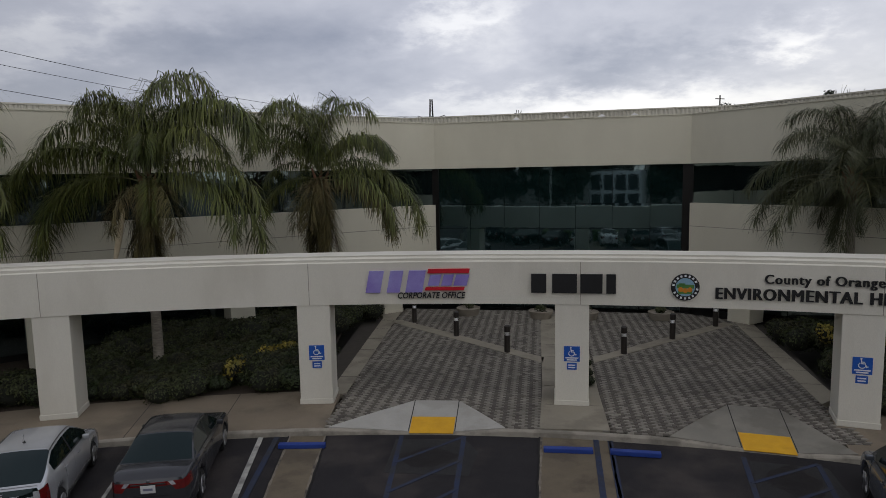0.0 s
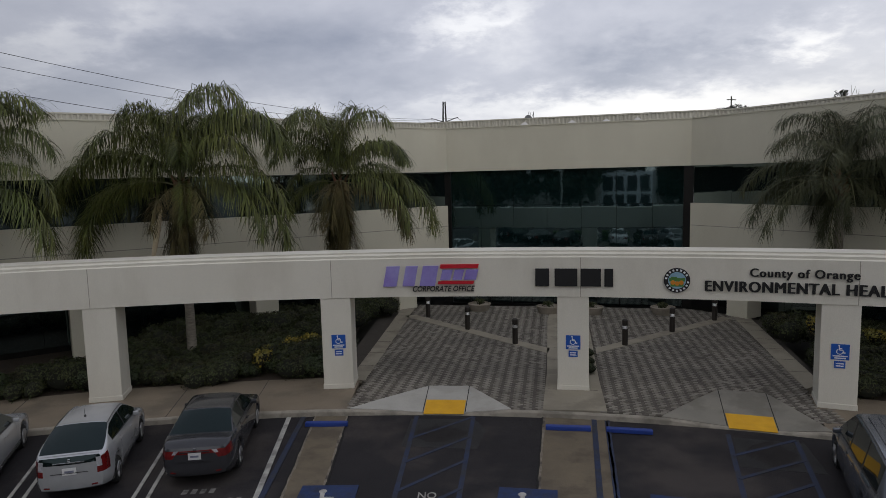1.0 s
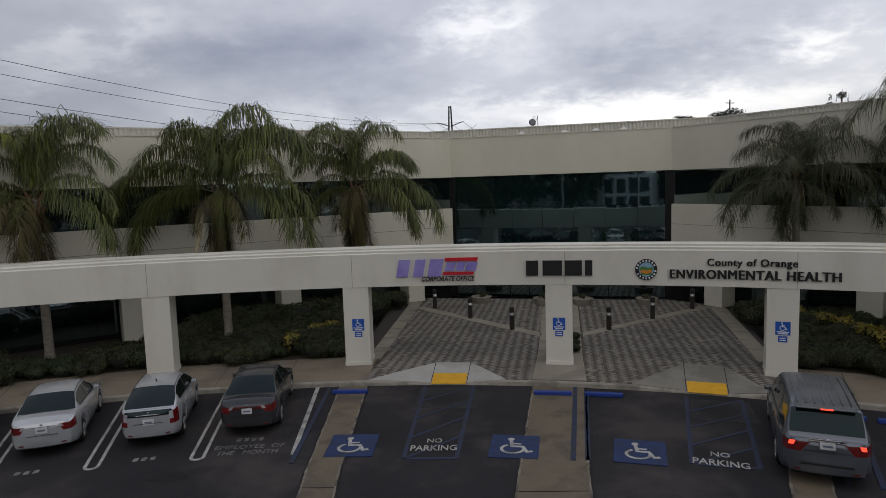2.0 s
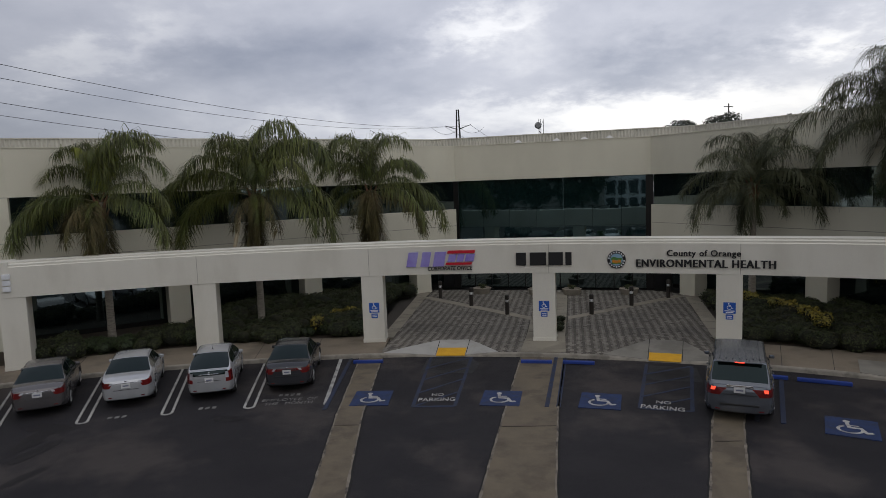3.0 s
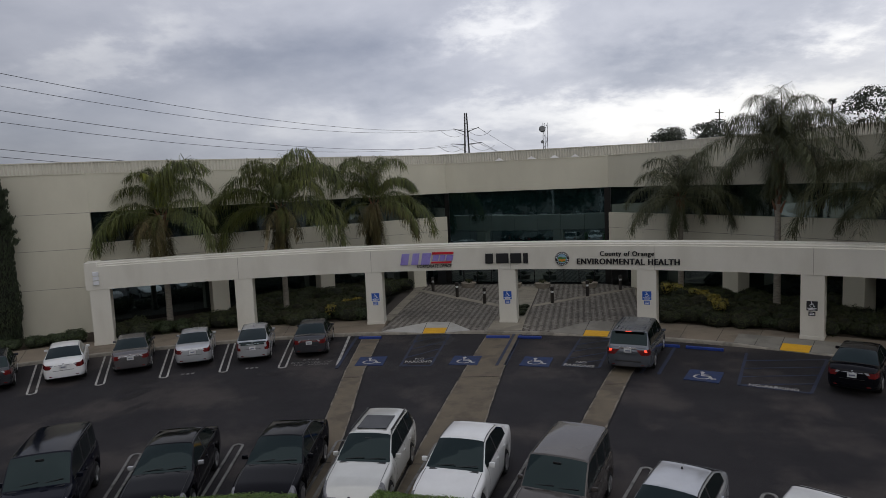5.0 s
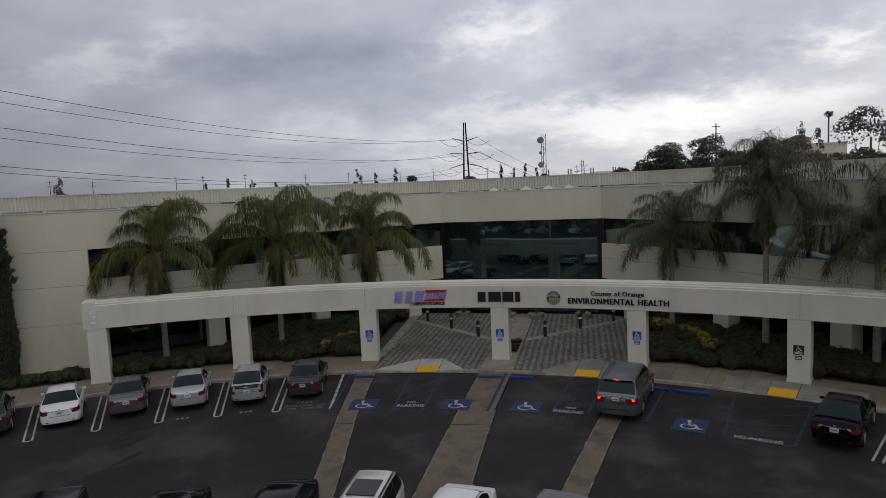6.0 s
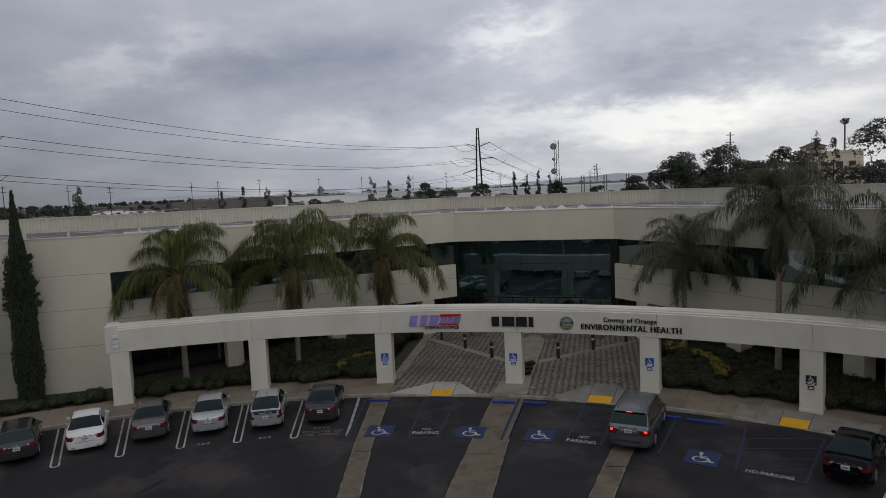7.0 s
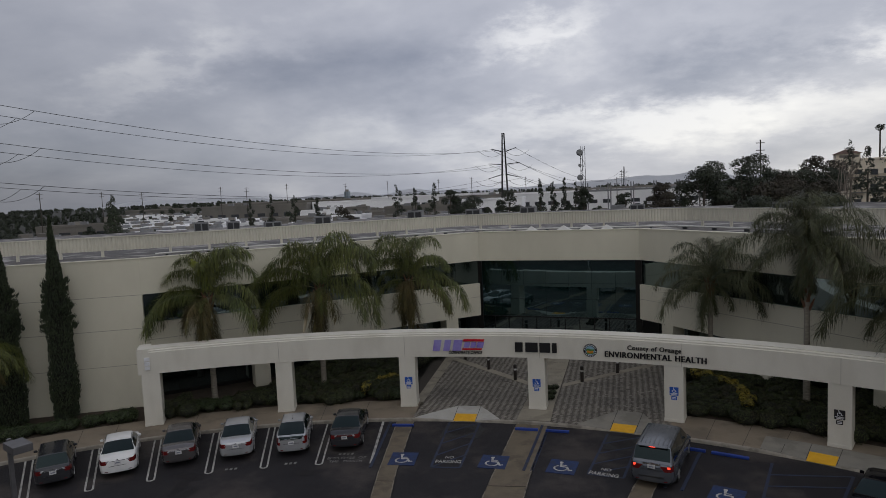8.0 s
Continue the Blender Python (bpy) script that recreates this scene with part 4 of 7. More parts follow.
    for i in range(len(xs) - 1):
        xm = (xs[i] + xs[i + 1]) / 2
        for side in (0, 1):
            for j in range(K - 1):
                a = i * 2 * K + side * K + j
                b = a + 2 * K
                f = (a, b, b + 1, a + 1) if side == 0 else (a + 1, b + 1, b, a)
                where = None
                glazed = s["quarter"][0] < xm < s["quarter"][1]
                if j >= 10 and s["roof_f"] + 0.03 < xm < s["cowl"] - 0.04:
                    where = ("windscreen", 0)
                elif j >= 10 and s["back"] + 0.04 < xm < s["roof_r"] - 0.03:
                    where = ("rear_window", 0)
                elif j == 8 and glazed and not any(p < xm < q for p, q in s["pillars"]):
                    where = ("side_window", side)
                elif (j == 7 or j == 8) and glazed:
                    where = ("window_trim", side)
                elif j in lamp_rows and xm < -half + lamp_len:
                    where = ("tail_lamp", side)
                elif (j in (4, 5, 6) and xm > half - 0.44) or (j in (7, 8) and half - 0.40 < xm):
                    where = ("headlamp", side)
                give(where, f)
    # rounded ends: a grid of faces between the two sides
    for end, way in ((0, -1), (len(xs) - 1, 1)):
        pts, o = ring(xs[end]), len(verts)
        for j in range(8):
            swell = (0.0, 0.055, 0.085, 0.07, 0.05, 0.035, 0.015, 0.0)[j]
            e = lamp_in + slant * min(max(6 - j, 0), 2) if way < 0 else 0.52 + 0.06 * abs(j - 6)
            row = [0, e * 0.4, e * 0.75, e, e + (1 - e) * 0.36, e + (1 - e) * 0.7, 1]
            for c in [-v for v in row[:0:-1]] + row:
                verts.append((c * pts[j][0], xs[end] + way * (swell * (1 - c ** 4) + 0.05 * (j < 7) * (1 - c * c)), pts[j][1]))
        n = 13
        for j in range(7):
            for k in range(n - 1):
                side, m = (0, k - 6) if k > 5 else (1, 5 - k)
                a = o + j * n + k
                f = (a, a + 1, a + n + 1, a + n) if way < 0 else (a + n, a + n + 1, a + 1, a)
                where = None
                if way < 0:
                    if j in lamp_rows and m > 2:
                        pale = (m == 5 and j == 5) if tail_lit else (m >= 3 and j in (4, 5)) if lamp_in > 0.8 else (m == 3 and j == 5)
                        where = ("lamp_lens", side) if pale else ("tail_lamp", side)
                    elif j == 0:
                        where = ("bumper_valance", 1)
                    elif shape == "hatch" and j in (5, 6):
                        where = ("rear_glass_panel", 0)
                    elif strip and j == 5:
                        where = ("lamp_strip", 0)
                elif j in (4, 5, 6) and m > 2:
                    where = ("reflector_bowl", side) if j == 5 and m < 5 else ("headlamp", side)
                elif j in (4, 5):
                    where = ("upper_grille", 0)
                elif j == 1 and m < 4:
                    where = ("grille", 0)
                elif j == 0:
                    where = ("bumper_valance", 0)
                give(where, f)

    def sub(nm, fs, mat, parent, lab=""):
        used = sorted({v for f in fs for v in f})
        idx = {v: k for k, v in enumerate(used)}
        ob = raw(nm, [verts[v] for v in used], [tuple(idx[v] for v in f) for f in fs], mat, parent, lab, True)
        return ob

    sub("body", bodyf, color, car)
    looks = {"windscreen": ("car_glass", "dark tinted car glass"), "rear_window": ("car_glass", "dark tinted car glass"), "side_window": ("car_glass", "dark tinted car glass"), "window_trim": ("trim", ""),
             "tail_lamp": ("tail", "red tail lamp"), "lamp_lens": ("tail_on" if tail_lit else "lens", "glowing red lens" if tail_lit else "pale reversing lens"), "headlamp": ("headlens", "clear headlamp with a dark surround"),
             "reflector_bowl": ("lens", "bright headlamp reflector"), "upper_grille": ("trim", "dark slim upper grille"), "grille": ("trim", "dark front grille"), "bumper_valance": ("trim", "black lower bumper edge"),
             "rear_glass_panel": ("car_glass", "dark lower rear glass"), "lamp_strip": ("tail", "red strip between the tail lamps")}
    lamps = {}
    for (nm, side), fs in sorted(pieces.items(), key=lambda p: p[0][0] in ("lamp_lens", "reflector_bowl")):
        host = lamps.get(({"lamp_lens": "tail_lamp", "reflector_bowl": "headlamp"}.get(nm), side), car)
        lamps[nm, side] = sub(nm, fs, M[looks[nm][0]], host, looks[nm][1])

    def seam(nm, path, wide, mat="trim"):
        """A thin dark strip along points (x, y, z), wide in the given way."""
        vs = [tuple(Vector(p) + s0 * Vector(wide) / 2) for p in path for s0 in (-1, 1)]
        raw(nm, vs, [(2 * k, 2 * k + 1, 2 * k + 3, 2 * k + 2) for k in range(len(path) - 1)], M[mat], car)

    for sd in (1, -1):
        run = [s["roof_r"] - 0.05 + (s["roof_f"] - s["roof_r"] + 0.1) * k / 10 for k in range(11)]
        seam("roof_seam", [(sd * ring(x)[10][0], x, ring(x)[10][1] + 0.010) for x in run], (0.022, 0, -0.008 * sd))
        run = [s["cowl"] + 0.03 + (half - 0.42 - s["cowl"]) * k / 8 for k in range(9)]
        seam("bonnet_seam", [(sd * ring(x)[9][0], x, ring(x)[9][1] + 0.006) for x in run], (0.014, 0, 0))
        for x in (s["quarter"][1] - 0.02, s["pillars"][0][0] + 0.03, s["quarter"][0] + 0.38):
            if all(abs(x - wx) > wr for wx in s["wb"]):
                seam("door_seam", [(sd * (y + 0.005), x, z) for y, z in ring(x)[1:8]], (0, 0.012, 0))
    if s["roof_r"] - s["back"] > 0.5:
        x = s["back"] - 0.03
        seam("boot_seam", [(y, x, z + 0.006) for y, z in [(-p, q) for p, q in ring(x)[9:14]] + ring(x)[12:8:-1]], (0, 0.012, 0))
    # floor pan closes the underside
    bm = bmesh.new()
    box(bm, (W * 0.8, L * 0.9, 0.3), (0, 0, 0.38))
    part("floor_pan", bm, M["trim"], car)
    # wheels
    for wx in s["wb"]:
        for sd in (1, -1):
            turn = Matrix.Rotation(radians(90), 4, "Y")
            bm = bmesh.new()
            tube(bm, s["wheel"], s["wheel"], 0.21, (0, 0, 0), 28, turn)
            bmesh.ops.bevel(bm, geom=[e for e in bm.edges if e.calc_face_angle(0) > 1], offset=0.03, segments=2, affect="EDGES")
            wheel = part("wheel", bm, M["tyre"], car)
            wheel.location = (sd * (W / 2 - 0.135), wx, s["wheel"])
            bm = bmesh.new()
            tube(bm, s["wheel"] * 0.66, s["wheel"] * 0.60, 0.03, (sd * 0.10, 0, 0), 20, turn)
            for q in range(5):
                box(bm, (0.03, 0.075, s["wheel"] * 0.6), (sd * 0.115, 0, 0), 0, 0, None)
                vs = bm.verts[-8:]
                bmesh.ops.transform(bm, matrix=Matrix.Rotation(radians(72 * q), 4, "X") @ Matrix.Translation((0, 0, s["wheel"] * 0.3)), verts=vs)
            part("rim", bm, M["rim"], wheel)
    # lamps, plates, bumpers
    zt = curve_at(deck, -half + 0.15) - 0.15
    if shape == "minivan":
        zt += 0.09
    wide = {"sedan": 0.36, "wagon": 0.34, "hatch": 0.20, "minivan": 0.46, "boxy": 0.18}[shape]
    wt = width_at(-half + 0.05)
    for sd in (1, -1):
        bm = bmesh.new()
        box(bm, (0.17, 0.09, 0.115), (0, 0, 0), 0, 0.035)
        mi = part("mirror", bm, PAINTS["silver"] if pale_mirrors else color, car)
        mi.location = (sd * (W / 2 + 0.035), s["quarter"][1] - 0.12 if shape != "hatch" else 0.55, curve_at(deck, 0.7) + 0.06)
        for hx in (s["quarter"][1] - 0.95, s["pillars"][0][0] - 0.62):
            bm = bmesh.new()
            box(bm, (0.03, 0.17, 0.03), (sd * (width_at(hx) * 0.99 + 0.012), hx, curve_at(deck, hx) - 0.12), 0, 0.008)
            part("door_handle", bm, color, car)
    zg = curve_at(deck, half - 0.10) - 0.05
    bm = bmesh.new()
    tube(bm, 0.055, 0.055, 0.02, (0, 0, 0), 18, Matrix.Rotation(radians(90), 4, "X"))
    fb = part("badge", bm, M["chrome"], car)
    fb.location = (0, half + 0.075, zg - 0.03)
    zc = curve_at(deck, s["cowl"])
    bm = bmesh.new()
    box(bm, (W * 0.74, 0.10, 0.02), (0, s["cowl"] + 0.01, zc + 0.022), 0, 0.006)
    part("cowl_panel", bm, M["trim"], car, "black panel below the windscreen")
    for wx0, wl0, tilt0 in ((-0.32, 0.62, 6), (0.26, 0.55, 6)):
        bm = bmesh.new()
        box(bm, (wl0, 0.02, 0.016), (0, 0, 0), 0, 0.004)
        wp = part("wiper", bm, M["trim"], car)
        sl = (H - zc) / max(s["cowl"] - s["roof_f"], 0.1)
        wp.matrix_local = Matrix.Translation((wx0, s["cowl"] - 0.10, zc + 0.045 + 0.07 * sl)) @ Matrix.Rotation(radians(tilt0), 4, "Y")
    bm = bmesh.new()
    box(bm, (0.20, 0.03, 0.05), (0, s["roof_f"] + 0.17, H - 0.13), 0, 0.01)
    part("inner_mirror", bm, M["trim"], car)
    zp = zt - 0.10 if shape != "hatch" else zt - 0.20
    bm = bmesh.new()
    box(bm, (0.31, 0.02, 0.16), (0, -half - 0.112, zp), 0, 0.006)
    pl = part("number_plate", bm, M["plate"], car, "pale number plate")
    bm = bmesh.new()
    box(bm, (0.20, 0.006, 0.045), (0, -half - 0.125, zp))
    part("plate_bar", bm, M["plate_ink"], pl)
    bm = bmesh.new()
    box(bm, (0.07, 0.02, 0.05), (0, -half - 0.075, zt + 0.045), 0, 0.01)
    part("badge", bm, M["chrome"], car)
    bm = bmesh.new()
    box(bm, (W * 0.40, 0.02, 0.025), (0, -half - 0.102, zt - 0.005), 0, 0.008)
    part("boot_trim", bm, M["trim"] if strip else M["chrome"], car, "" if strip else "chrome strip on the boot lid")
    # boot lid shut line, lower reflectors
    bm = bmesh.new()
    box(bm, (wt * 1.1, 0.012, 0.014), (0, -half - 0.118, zt - 0.235), 0, 0)
    part("shut_line", bm, M["trim"], car)
    for sd in (1, -1):
        bm = bmesh.new()
        box(bm, (0.14, 0.02, 0.035), (sd * wt * 0.70, -half - 0.078, 0.40), -sd * 14, 0.008)
        part("reflector", bm, M["tail"], car, "small red bumper reflector")
    if shape == "minivan":
        for k in range(-3, 4):
            bm = bmesh.new()
            box(bm, (0.035, 2.3, 0.014), (0.19 * k, -0.85, H + 0.006), 0, 0.005)
            part("roof_rib", bm, color, car)
        bm = bmesh.new()
        box(bm, (1.25, 0.30, 0.035), (0, s["roof_r"] - 0.08, H - 0.028), 0, 0.014)
        part("spoiler", bm, color, car)
        bm = bmesh.new()
        box(bm, (0.26, 0.03, 0.028), (0, s["roof_r"] - 0.235, H - 0.03), 0, 0.006)
        part("high_brake_lamp", bm, M["tail_on"], car, "lit high brake lamp")
        bm = bmesh.new()
        box(bm, (0.72, 0.03, 0.045), (0, -half - 0.10, zt + 0.03), 0, 0.012)
        part("boot_bar", bm, M["chrome"], car, "chrome bar above the number plate")
        bm = bmesh.new()
        box(bm, (W * 0.55, 0.05, 0.06), (0, -half - 0.115, 0.56), 0, 0.02)
        part("bumper_step", bm, M["trim"], car)
    if sunroof:
        bm = bmesh.new()
        box(bm, (W * 0.50, 1.05, 0.02), (0, -0.46, H + 0.016), 0, 0.008)
        part("sunroof", bm, M["roof_glass"], car, "dark glass sunroof")
    if rails:
        for sd in (1, -1):
            bm = bmesh.new()
            box(bm, (0.035, 1.8, 0.035), (sd * W * 0.34, -0.75, H + 0.015), 0, 0.012)
            part("roof_rail", bm, M["trim"], car)
    if spoiler:
        bm = bmesh.new()
        box(bm, (W * 0.62, 0.28, 0.03), (0, s["roof_r"] - 0.05, H - 0.0), 0, 0.012)
        part("spoiler", bm, color, car)
    if aerial:
        bm = bmesh.new()
        tube(bm, 0.03, 0.012, 0.05, (0, s["roof_r"] + 0.35, H + 0.035), 10)
        tube(bm, 0.005, 0.003, 0.20, (0, s["roof_r"] + 0.30, H + 0.13), 6, Matrix.Rotation(radians(-35), 4, "X"))
        part("aerial", bm, M["trim"], car)
    return car


PAINTS = dict(silver=paint("silver_paint", (0.50, 0.51, 0.525), 0.5, 0.24), grey=paint("grey_paint", (0.15, 0.142, 0.145), 0.6, 0.2), white=paint("white_paint", (0.72, 0.72, 0.71)),
              black=paint("black_paint", (0.004, 0.004, 0.006), 0.0, 0.10, 0.0, 0.16), charcoal=paint("charcoal_paint", (0.045, 0.046, 0.052), 0.3), navy=paint("navy_paint", (0.005, 0.006, 0.012), 0.0, 0.10, 0.0, 0.18),
              champagne=paint("pale_silver_paint", (0.60, 0.60, 0.57), 0.25), taupe=paint("taupe_paint", (0.09, 0.08, 0.073), 0.3), van=paint("blue_grey_paint", (0.15, 0.162, 0.185), 0.6, 0.22))


def park(r, a, inward=False, turn=0.0, size=0.87):
    x, y = pol(r, a)
    return pose(x, y, lot_z(x, y), 0, 0, -a + (180 if inward else 0) + turn) @ Matrix.Diagonal((size, size, size * 1.09, 1))


CARS = [
    ("parked_car", "wagon", "charcoal", "dark grey wagon parked nose-in at the kerb", dict(aerial=True), (31.1, -31.0, False)),
    ("parked_car", "sedan", "white", "white saloon car parked nose-in at the kerb", {}, (31.1, -26.1, False)),
    ("parked_car", "sedan", "grey", "medium grey saloon car parked nose-in at the kerb", {}, (31.3, -21.25, False)),
    ("parked_car", "sedan", "silver", "silver compact saloon car parked nose-in at the kerb", {}, (31.3, -16.4, False)),
    ("parked_car", "hatch", "silver", "silver hybrid hatchback parked nose-in at the kerb", dict(aerial=True), (31.1, -11.45, False)),
    ("parked_car", "sedan", "charcoal", "dark grey saloon car in the employee stall", dict(strip=True), (31.5, -6.75, False)),
    ("parked_minivan", "minivan", "van", "blue-grey minivan with lit tail lamps standing in a stall", dict(tail_lit=True), (30.3, 20.5, False)),
    ("parked_car", "sedan", "black", "black saloon car parked nose-in beside the ramp", {}, (30.6, 35.1, False)),
    ("parked_car", "boxy", "navy", "large dark navy utility car parked facing the hedge", {}, (17.5, -21.0, True)),
    ("parked_car", "sedan", "black", "black saloon car with pale mirrors parked facing the hedge", dict(pale_mirrors=True), (17.6, -11.6, True)),
    ("parked_car", "sedan", "black", "glossy black saloon car parked facing the hedge", {}, (17.75, -2.4, True)),
    ("parked_car", "wagon", "champagne", "pale silver estate car with a glass sunroof and roof rails", dict(sunroof=True, rails=True), (17.9, 5.2, True)),
    ("parked_car", "sedan", "white", "white saloon car parked facing the hedge", {}, (17.7, 13.2, True)),
    ("parked_car", "boxy", "taupe", "boxy grey-brown car parked facing the hedge", {}, (17.5, 21.5, True)),
    ("parked_car", "hatch", "silver", "silver hatchback with a roof aerial parked facing the hedge", dict(aerial=True), (17.0, 29.8, True)),
    ("parked_car", "hatch", "white", "white hatchback parked facing the hedge", {}, (17.2, 37.9, True)),
]
for nm, shape, col, lab, opts, (r, a, inw) in CARS:
    c = make_car(nm, shape, PAINTS[col], lab, **opts)
    tn = 0.0 if inw else stall_turn(a)
    c.matrix_world = park(r, a - 0.07 * tn, inw, tn, 0.90 if shape == "minivan" else 0.89 if inw else 0.85) @ Matrix.Diagonal((1, 1, 0.93 if shape == "minivan" else 0.93 if col == "taupe" else 1.06 if inw and col == "white" and shape == "sedan" else 1, 1))
    tagged(c, group="parked cars")

# a further row of cars across the lot, mirrored in the windows
row = [o for o in list(scene.objects) if o.parent is None and o.name.startswith(("parked_car", "parked_minivan"))]
for i, k in enumerate((1, 3, 8, 11, 4, 0, 12, 6, 2, 13, 14, 5, 15, 9, 3, 1, 10, 7)):
    if i % 7 == 5:
        continue
    x = -30 + 3.05 * i
    c = copy_thing(row[k], pose(x, -41.0, -0.2, 0, 0, 180 + 3 * math.sin(5 * i)))
    tagged(c, "car parked in the far row of the lot")

# ------------------------------------------------------------ plaza: border strips, bollards, planters
def slab(name, pts, z1, mat, label, category="pavement", z0=0.02):
    bm = bmesh.new()
    prism(bm, pts, z0, z1)
    return tagged(obj_of(name, bm, mat), label, category, kind="structure")


slab("plaza", [(-4.1, 18.2), (-3.3, 15.25), (-1.9, 15.32), (2.0, 15.2), (6.5, 14.3), (9.9, 13.4), (10.9, 16.8), (13.0, 26.3), (10.4, 27.8), (-0.8, 30.0), (-3.8, 30.1)], 0.149 - 0.13, M["sand"], "sandy bed of the paved entrance plaza")
Z_PAV = 0.165
STRIPS = {
    "border_strip_west": [(-3.45, 17.9), (-2.92, 17.9), (-2.35, 27.9), (-2.2, 30.0), (-3.3, 29.6), (-2.95, 28.0)],
    "border_strip_east": [(10.05, 16.6), (10.75, 17.1), (12.45, 26.2), (11.85, 26.6)],
    "centre_strip": [(2.35, 15.15), (4.05, 15.0), (4.35, 17.6), (5.45, 25.6), (5.7, 27.9), (4.15, 28.2), (3.75, 25.8), (2.85, 18.4)],
    "cross_strip_west": [(-2.62, 27.2), (-2.15, 27.5), (3.3, 21.35), (3.15, 20.75)],
    "cross_strip_east": [(4.85, 20.65), (4.95, 21.3), (11.4, 26.2), (11.6, 25.75)],
}


def joints_across(name, p, q, width, n, z):
    """Thin dark joints across a strip that runs from p to q."""
    p, q = Vector(p), Vector(q)
    d = (q - p).normalized()
    for i in range(1, n):
        c = p.lerp(q, i / n)
        bm = bmesh.new()
        box(bm, (0.015, width, 0.003), (c.x, c.y, z), -math.degrees(math.atan2(d.y, d.x)))
        tagged(obj_of(name, bm, M["groove"]), "dark joint in the concrete strip", "joint", "strip joints", "structure")


for nm, pts in STRIPS.items():
    slab(nm, pts, Z_PAV + 0.006, M["strip"], "worn concrete strip framing the pavers")
joints_across("strip_joint", (-3.2, 17.9), (-2.6, 29.0), 0.55, 7, Z_PAV + 0.007)
joints_across("strip_joint", (3.2, 15.2), (4.9, 27.6), 1.45, 8, Z_PAV + 0.007)
joints_across("strip_joint", (10.4, 16.9), (12.15, 26.3), 0.62, 7, Z_PAV + 0.007)
for a in (-55, -50, -45, -40, -35, -30.5, -27.8, -21.4, -17.5, -10.2, -6.4, 22.8, 25.4, 28.0, 36.4, 40.0):
    bm = bmesh.new()
    box(bm, (0.02, 2.9, 0.003), (0, 34.85, 0.1515))
    j = tagged(obj_of("pavement_joint", bm, M["groove"]), "dark joint across the pavement", "joint", "pavement joints", "structure")
    j.matrix_world = at_arc(0, a)


M["bollard"] = surface("bronze_bollard_paint", (0.030, 0.024, 0.020), (0.022, 0.018, 0.015), 3, 0.5)
M["louvre"] = surface("bollard_lens", (0.62, 0.62, 0.60), None, 3, 0.3)


def make_bollard():
    b = tagged(new("bollard_light"), "dark bronze bollard light with a pale lens ring", "bollard", "bollard lights")
    bm = bmesh.new()
    tube(bm, 0.105, 0.105, 0.62, (0, 0, 0.31), 20)
    part("post", bm, M["bollard"], b)
    bm = bmesh.new()
    tube(bm, 0.092, 0.092, 0.12, (0, 0, 0.68), 20)
    part("lens", bm, M["louvre"], b, "pale lens ring")
    bm = bmesh.new()
    for k in range(3):
        tube(bm, 0.1, 0.094, 0.014, (0, 0, 0.65 + 0.03 * k), 20)
    part("louvre", bm, M["chrome"], b)
    bm = bmesh.new()
    tube(bm, 0.108, 0.108, 0.2, (0, 0, 0.84), 20)
    tube(bm, 0.108, 0.06, 0.04, (0, 0, 0.96), 20)
    part("cap", bm, M["bollard"], b)
    return b


first = make_bollard()
BOLLARDS = [(-1.5, 27.0), (0.3, 24.5), (2.1, 22.1), (6.1, 21.7), (8.4, 23.6), (10.75, 25.5)]
first.matrix_world = pose(*BOLLARDS[0], Z_PAV)
for x, y in BOLLARDS[1:]:
    copy_thing(first, pose(x, y, Z_PAV))

M["planter"] = surface("planter_concrete", (0.30, 0.27, 0.22), (0.24, 0.21, 0.17), 3, 0.85, 0.3)


# ------------------------------------------------------------ planting
def unit(v):
    return v / (np.linalg.norm(v, axis=1, keepdims=True) + 1e-9)


def leaves_mesh(name, n, place, size, material, seed, flat=0.4, aspect=1.6):
    """n small pointed leaves; place(rng, n) gives their points and outward ways."""
    rng = np.random.RandomState(seed)
    p, o = place(rng, n)
    o = unit(o + rng.normal(0, flat, (n, 3)))
    u = unit(np.cross(o, rng.normal(0, 1, (n, 3))))
    w = np.cross(o, u)
    s = size * rng.uniform(0.6, 1.3, (n, 1))
    quad = np.stack([p - u * s * aspect / 2, p + w * s / 2 + o * s * 0.12, p + u * s * aspect / 2, p - w * s / 2 + o * s * 0.12], 1).reshape(-1, 3)
    me = bpy.data.meshes.new(name)
    me.vertices.add(4 * n)
    me.vertices.foreach_set("co", quad.astype(np.float32).ravel())
    me.loops.add(4 * n)
    me.loops.foreach_set("vertex_index", np.arange(4 * n, dtype=np.int32))
    me.polygons.add(n)
    me.polygons.foreach_set("loop_start", np.arange(0, 4 * n, 4, dtype=np.int32))
    me.update(calc_edges=True)
    me.materials.append(material)
    return me


def blob_place(blobs):
    """Points on and a little under the skin of several ellipsoids."""
    bb = np.array(blobs, float)
    weights = bb[:, 3] * bb[:, 4] + bb[:, 3] * bb[:, 5] + bb[:, 4] * bb[:, 5]
    weights /= weights.sum()

    def place(rng, n):
        b = bb[rng.choice(len(bb), size=n, p=weights)]
        d = unit(rng.normal(0, 1, (n, 3)))
        d[:, 2] = np.where(rng.rand(n) < 0.6, np.abs(d[:, 2]), d[:, 2])
        r = 1 - 0.28 * rng.rand(n) ** 2
        lump = 1 + 0.10 * np.sin(7 * d[:, 0] + 5 * d[:, 1]) + 0.07 * np.sin(11 * d[:, 2] + 3 * d[:, 0])
        return b[:, :3] + d * b[:, 3:] * (r * lump)[:, None], d
    return place


